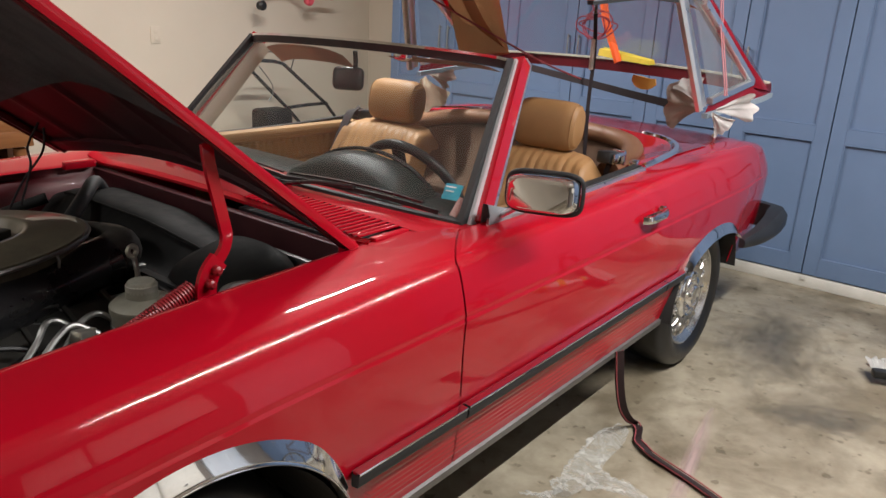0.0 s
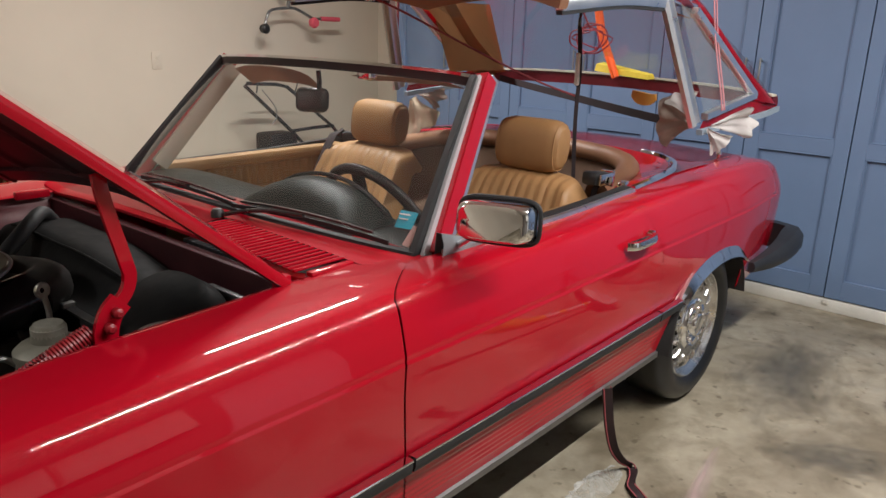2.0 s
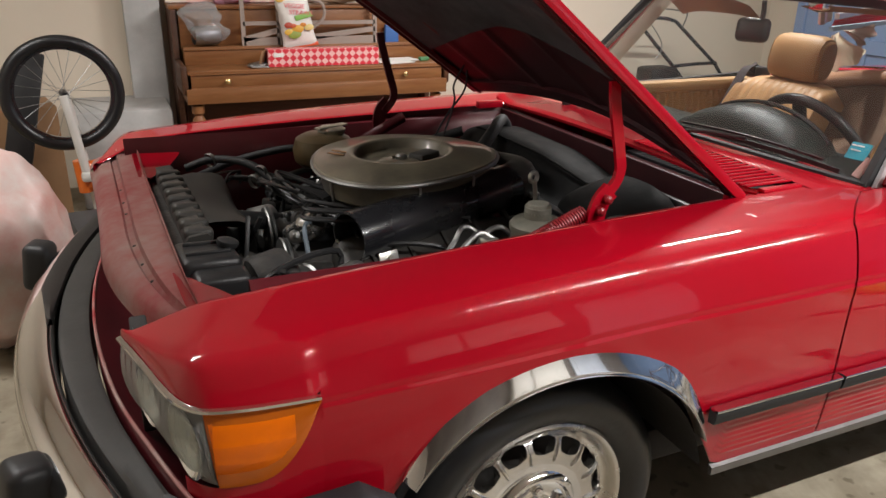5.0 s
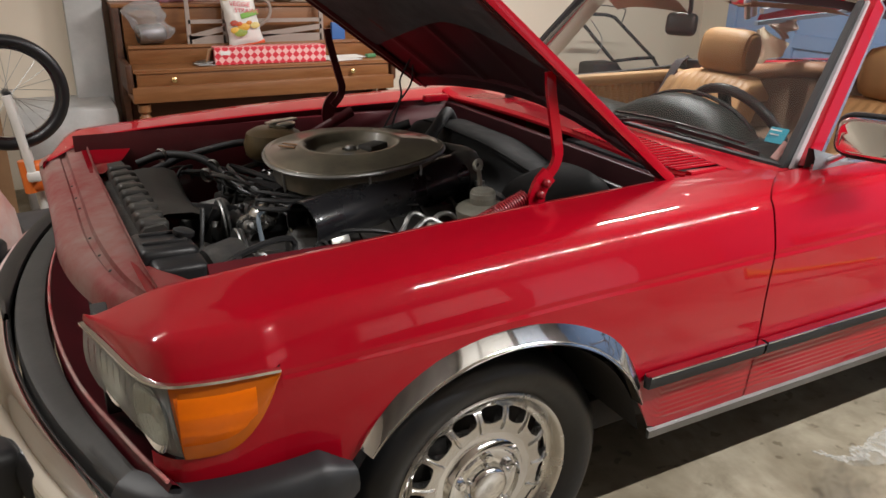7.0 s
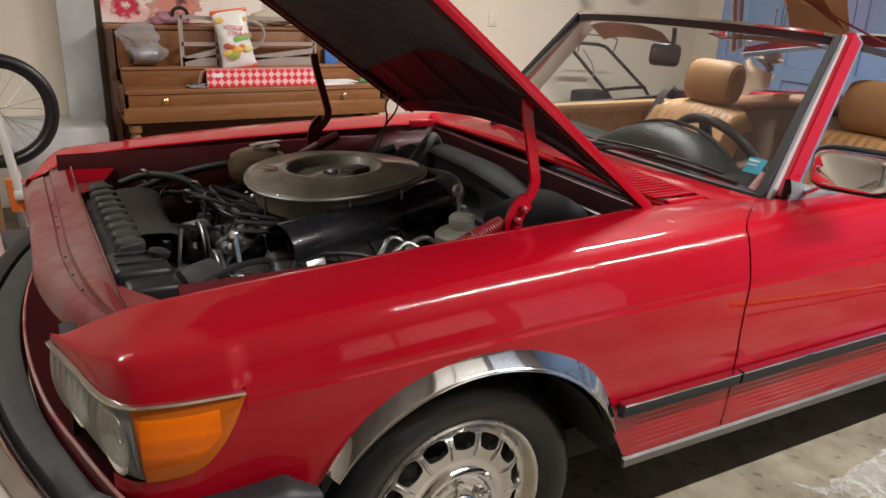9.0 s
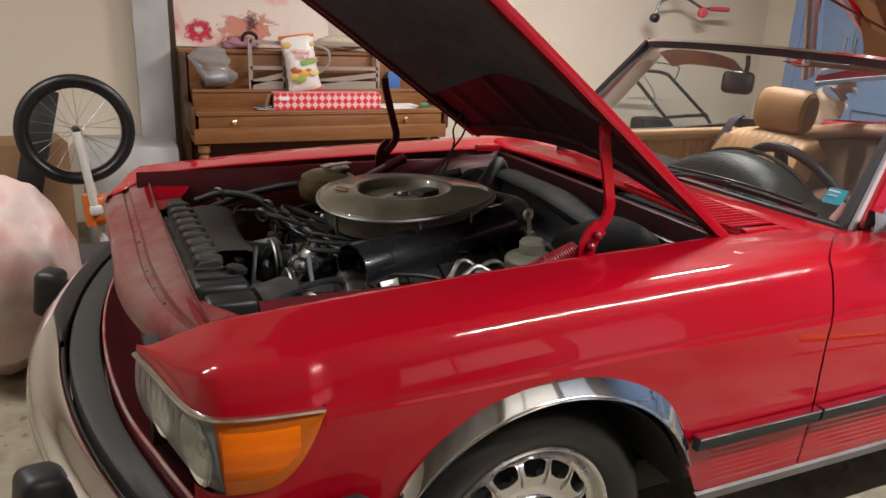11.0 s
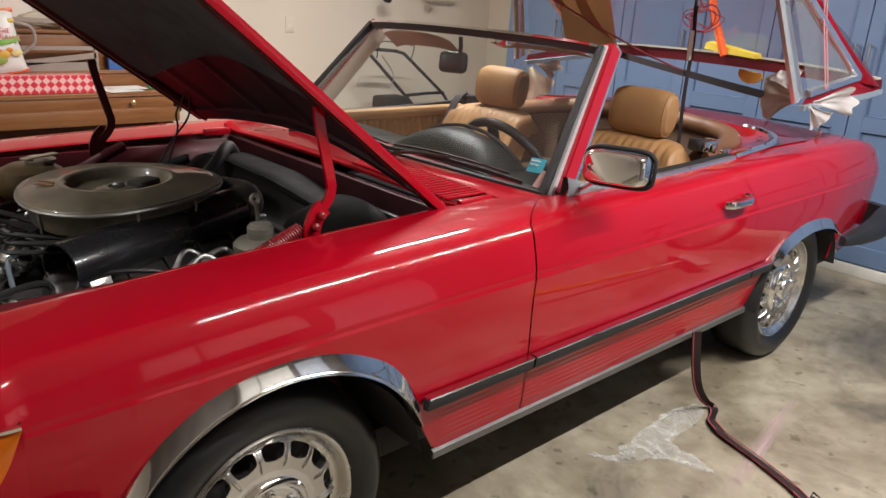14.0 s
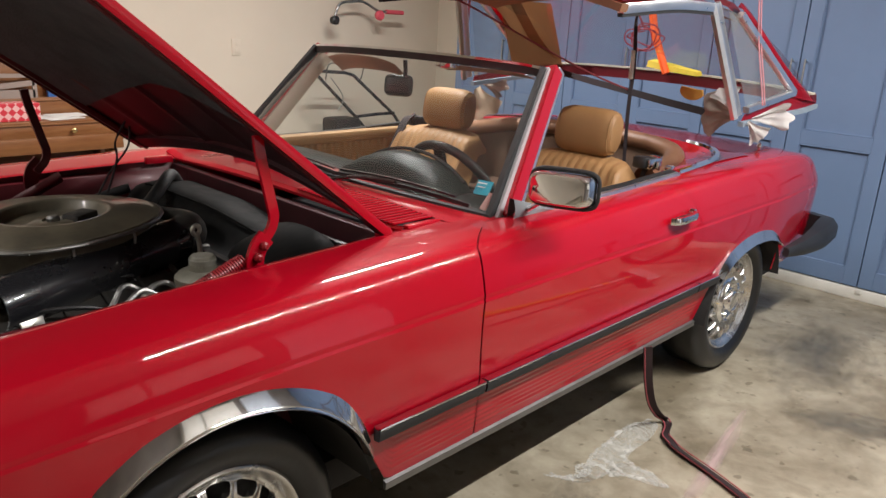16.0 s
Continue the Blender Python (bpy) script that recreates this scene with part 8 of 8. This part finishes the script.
def dust_material(name, color, scale, cut, seed, soft=0.22, most=0.75):
    """Powder on the floor, worn through in patches; fades towards the rim of its sheet."""
    m = bpy.data.materials.new(name)
    m.use_nodes = True
    nt = m.node_tree
    p = nt.nodes["Principled BSDF"]
    p.inputs["Base Color"].default_value, p.inputs["Roughness"].default_value = (*color, 1), 0.95
    tc = nt.nodes.new("ShaderNodeTexCoord")
    mp = nt.nodes.new("ShaderNodeMapping")
    mp.inputs["Location"].default_value = (seed, seed, 0)
    n1 = nt.nodes.new("ShaderNodeTexNoise")
    n1.inputs["Scale"].default_value, n1.inputs["Detail"].default_value, n1.inputs["Roughness"].default_value = scale, 10, 0.72
    n1.inputs["Distortion"].default_value = 0.7
    nt.links.new(tc.outputs["Object"], mp.inputs["Vector"])
    nt.links.new(mp.outputs["Vector"], n1.inputs["Vector"])
    gr = nt.nodes.new("ShaderNodeTexGradient")
    gr.gradient_type = "SPHERICAL"
    nt.links.new(tc.outputs["Object"], gr.inputs["Vector"])
    ad = nt.nodes.new("ShaderNodeMath")
    ad.operation = "MULTIPLY_ADD"
    ad.inputs[1].default_value = 0.55
    nt.links.new(gr.outputs["Fac"], ad.inputs[0])
    nt.links.new(n1.outputs["Fac"], ad.inputs[2])
    mr = nt.nodes.new("ShaderNodeMapRange")
    mr.inputs["From Min"].default_value, mr.inputs["From Max"].default_value = cut, cut + soft
    mr.inputs["To Max"].default_value = most
    nt.links.new(ad.outputs[0], mr.inputs["Value"])
    nt.links.new(mr.outputs["Result"], p.inputs["Alpha"])
    return m


def floor_patch(name, cx, cy, lx, ly, turn, material, lab):
    bm = bmesh.new()
    rows = [[(r * math.cos(a), r * math.sin(a), 0) for a in np.linspace(0, 2 * math.pi, 41)[:-1]] for r in (0.02, 0.5, 1.0)]
    V = grid(bm, rows, closed_u=True)
    bm.faces.new(V[0])
    ob = tagged(part(name, bm, material, smooth=0), lab, "stain", kind="structure")
    ob.matrix_basis = pose(cx, cy, 0.002, 0, 0, turn) @ Matrix.Diagonal((lx, ly, 1, 1))
    return ob


def chalk_ribbon(name, paths, width, material, lab, seed, z=0.0025):
    """Ragged streaks of chalk dragged along curved lines on the floor."""
    rg = random.Random(seed)
    bm = bmesh.new()
    for path in paths:
        pts = curve_points([Vector((x, y, z)) for x, y in path], 10)
        rows = []
        for i, p in enumerate(pts):
            q = pts[min(i + 1, len(pts) - 1)] - pts[max(i - 1, 0)]
            nrm = Vector((-q.y, q.x, 0)).normalized()
            w = width * (0.35 + rg.random() * 0.9) * (0.4 + 0.6 * math.sin(math.pi * (i + 0.6) / (len(pts) + 0.2)))
            o = width * rg.uniform(-0.25, 0.25)
            rows.append([p + nrm * (o + w * k) for k in (-0.5, 0.0, 0.5)])
        grid(bm, rows)
    return tagged(part(name, bm, material, smooth=0), lab, "chalk", kind="structure")


# rubbed-out patch: a soft film between the two streaks
bm = bmesh.new()
for upper, lower in (([(1.20, -0.81), (1.24, -0.85), (1.32, -0.86), (1.42, -0.832), (1.55, -0.82), (1.71, -0.815), (1.785, -0.865)], [(1.205, -0.84), (1.235, -0.90), (1.33, -0.93), (1.43, -0.93), (1.53, -0.915), (1.66, -0.912), (1.76, -0.89)]),
                     ([(1.345, -0.92), (1.377, -0.985), (1.398, -1.06), (1.425, -1.11)], [(1.44, -0.925), (1.445, -0.975), (1.462, -1.02), (1.44, -1.10)])):
    ua, la = curve_points([Vector((x, y, 0.002)) for x, y in upper], 10), curve_points([Vector((x, y, 0.002)) for x, y in lower], 10)
    n = min(len(ua), len(la))
    grid(bm, [[a.lerp(b, k / 4) for k in range(5)] for a, b in zip(ua[:n], la[:n])])
tagged(part("chalk_dust", bm, dust_material("white_chalk_film", (0.58, 0.57, 0.52), 14, 0.30, 1.0, 0.42, 0.85), smooth=0), "faint white chalky film rubbed over the concrete", "chalk", kind="structure")
CHALK = dust_material("white_chalk_streak", (0.68, 0.67, 0.62), 26, 0.28, 4.0, 0.36, 0.72)
chalk_ribbon("chalk_streak", [
    [(1.179, -0.79), (1.204, -0.829), (1.221, -0.862), (1.262, -0.872), (1.323, -0.86), (1.422, -0.831), (1.551, -0.82), (1.683, -0.812), (1.789, -0.849)],
    [(1.20, -0.80), (1.23, -0.85), (1.30, -0.885), (1.33, -0.85), (1.30, -0.84), (1.27, -0.865)],
    [(1.323, -0.86), (1.369, -0.887), (1.35, -0.943), (1.379, -0.969), (1.413, -1.034), (1.434, -1.104)],
    [(1.40, -0.84), (1.41, -0.90), (1.385, -0.96)],
    [(1.561, -0.895), (1.472, -0.914), (1.448, -0.972), (1.461, -1.028), (1.43, -1.066)]], 0.024, CHALK, "smeared white chalk streaks on the concrete", 2)
floor_patch("pink_chalk", 1.74, -1.130, 0.42, 0.034, 9.5, dust_material("pink_chalk_dust", (0.56, 0.41, 0.40), 0.9, 0.45, 7.0, 0.55, 0.6), "faint pink chalk line on the concrete")
floor_patch("damp_stain", 1.07, -0.98, 0.26, 0.13, 35, dust_material("brown_damp_stain", (0.17, 0.145, 0.11), 2.4, 0.60, 5.0, 0.5, 0.6), "faint brown stain on the concrete beside the car")
floor_patch("damp_stain", 2.36, -1.40, 0.34, 0.16, -60, dust_material("dark_damp_stain", (0.12, 0.11, 0.095), 2.2, 0.62, 2.0, 0.45, 0.65), "dark damp stain on the concrete")
floor_patch("damp_stain", 3.0, -1.05, 0.65, 0.30, 10, dust_material("grey_damp_stain", (0.115, 0.11, 0.10), 2.6, 0.60, 9.0, 0.5, 0.7), "dark grey stain on the concrete behind the car")
# push broom
broom = thing("push_broom", "yellow-handled push broom lying on the floor", "broom")
bm = bmesh.new()
box(bm, (2.915, -1.615, 0.05), (0.045, 0.29, 0.035), 0.008, pose(0, 0, 0, 0, 0, 28))
part("head", bm, M["black_plastic"], broom)
bm = bmesh.new()
rb2 = random.Random(2)
for k in range(300):
    t = rb2.uniform(-0.14, 0.14)
    p = Vector((2.94, -1.605, 0.055)) + Vector((-t * math.sin(radians(28)), t * math.cos(radians(28)), 0))
    q = p + Vector((0.06 + rb2.uniform(-0.01, 0.01), 0.03 + rb2.uniform(-0.015, 0.015), rb2.uniform(-0.015, 0.028)))
    tube(bm, [p, q], 0.004, 4)
tagged(part("bristles", bm, mat("grey_bristle", (0.60, 0.60, 0.58), 0.8, var=0.3, scale=30), broom, "dusty grey bristles"), kind="stuff")
bm = bmesh.new()
tube(bm, [(2.90, -1.62, 0.055), (2.55, -1.675, 0.065)], 0.014, 12)
part("socket_tube", bm, M["white_plastic"], broom)
bm = bmesh.new()
tube(bm, [(2.55, -1.675, 0.065), (1.82, -1.785, 0.088)], 0.0145, 12)
part("handle", bm, mat("yellow_paint", (0.70, 0.45, 0.03), 0.4, coat=0.3), broom, "yellow painted handle")
bm = bmesh.new()
tube(bm, [(2.87, -1.625, 0.056), (2.84, -1.63, 0.057)], 0.0155, 12)
tube(bm, [(2.70, -1.652, 0.061), (2.65, -1.66, 0.062)], 0.0155, 12)
part("tape_band", bm, M["yellow"], broom)
# bicycle by the cabinets
bk = thing("bicycle", "old bicycle with tan-walled tyres standing by the cabinets", "bicycle", (3.36, -1.885, 0.33))
w2 = bpy.data.objects.new("rear_wheel", None)
scene.collection.objects.link(w2)
w2.parent, w2.matrix_basis = bk, pose(0, 0, 0, 90, 0, 68)
bicycle_wheel(w2, 0.33, 0.022, 32)
w3 = bpy.data.objects.new("front_wheel", None)
scene.collection.objects.link(w3)
w3.parent, w3.matrix_basis = bk, pose(-0.38, -0.95, 0, 90, 0, 68)
bicycle_wheel(w3, 0.33, 0.022, 32)
bm = bmesh.new()
for P in ([(0, 0, 0), (-0.16, -0.40, -0.05)], [(0, 0, 0), (-0.12, -0.30, 0.38)], [(-0.16, -0.40, -0.05), (-0.12, -0.30, 0.45)], [(-0.12, -0.30, 0.40), (-0.33, -0.82, 0.45)], [(-0.16, -0.40, -0.05), (-0.33, -0.82, 0.40)], [(-0.32, -0.80, 0.52), (-0.38, -0.95, 0)]):
    tube(bm, P, 0.015, 8)
part("frame", bm, mat("dark_bike_paint", (0.05, 0.03, 0.03), 0.35, coat=0.5), bk)
bm = bmesh.new()
box(bm, (-0.12, -0.30, 0.50), (0.10, 0.22, 0.05), 0.02, pose(0, 0, 0, 0, 0, 68))
part("saddle", bm, M["black_plastic"], bk)

# brushed patches of paint on the canvas
for x, z, lx, lz, sc, cut, sd, c in ((-0.335, -0.205, 0.105, 0.085, 2.2, 0.60, 3.0, (0.60, 0.03, 0.07)), (-0.06, -0.19, 0.26, 0.15, 3.0, 0.66, 6.0, (0.66, 0.27, 0.20)), (-0.02, -0.15, 0.12, 0.13, 5.0, 0.82, 8.0, (0.14, 0.06, 0.06)), (-0.34, -0.20, 0.05, 0.04, 2.6, 0.72, 4.0, (0.76, 0.62, 0.58))):
    bm = bmesh.new()
    V = grid(bm, [[(r * math.cos(a), r * math.sin(a), 0) for a in np.linspace(0, 2 * math.pi, 33)[:-1]] for r in (0.02, 0.5, 1.0)], closed_u=True)
    bm.faces.new(V[0])
    blob = part("brushed_patch", bm, dust_material("canvas_paint", c, sc, cut, sd, 0.16, 0.9), cv, smooth=0)
    blob.matrix_basis = pose(x, -0.0125 - 0.0015 * (sd == 4.0) - 0.001 * (sd == 8.0), z, 90, 0, 0) @ Matrix.Diagonal((lx, lz, 1, 1))

# ---- ceiling lamps ----
lampm = mat("lit_diffuser", (0.9, 0.88, 0.84), 0.5, emit=(*WARM, 6.0))
for lx, ly, sx, sy, pw in LAMPS:
    cl = thing("ceiling_lamp", "long white fluorescent ceiling lamp, lit, out of view", "lamp", (lx, ly, CEIL), group="ceiling lamps")
    bm = bmesh.new()
    box(bm, (0, 0, -0.03), (sx + 0.04, sy + 0.04, 0.06), 0.008)
    part("housing", bm, M["white_plastic"], cl)
    bm = bmesh.new()
    box(bm, (0, 0, -0.068), (sx, sy, 0.014), 0.004)
    part("diffuser", bm, lampm, cl)
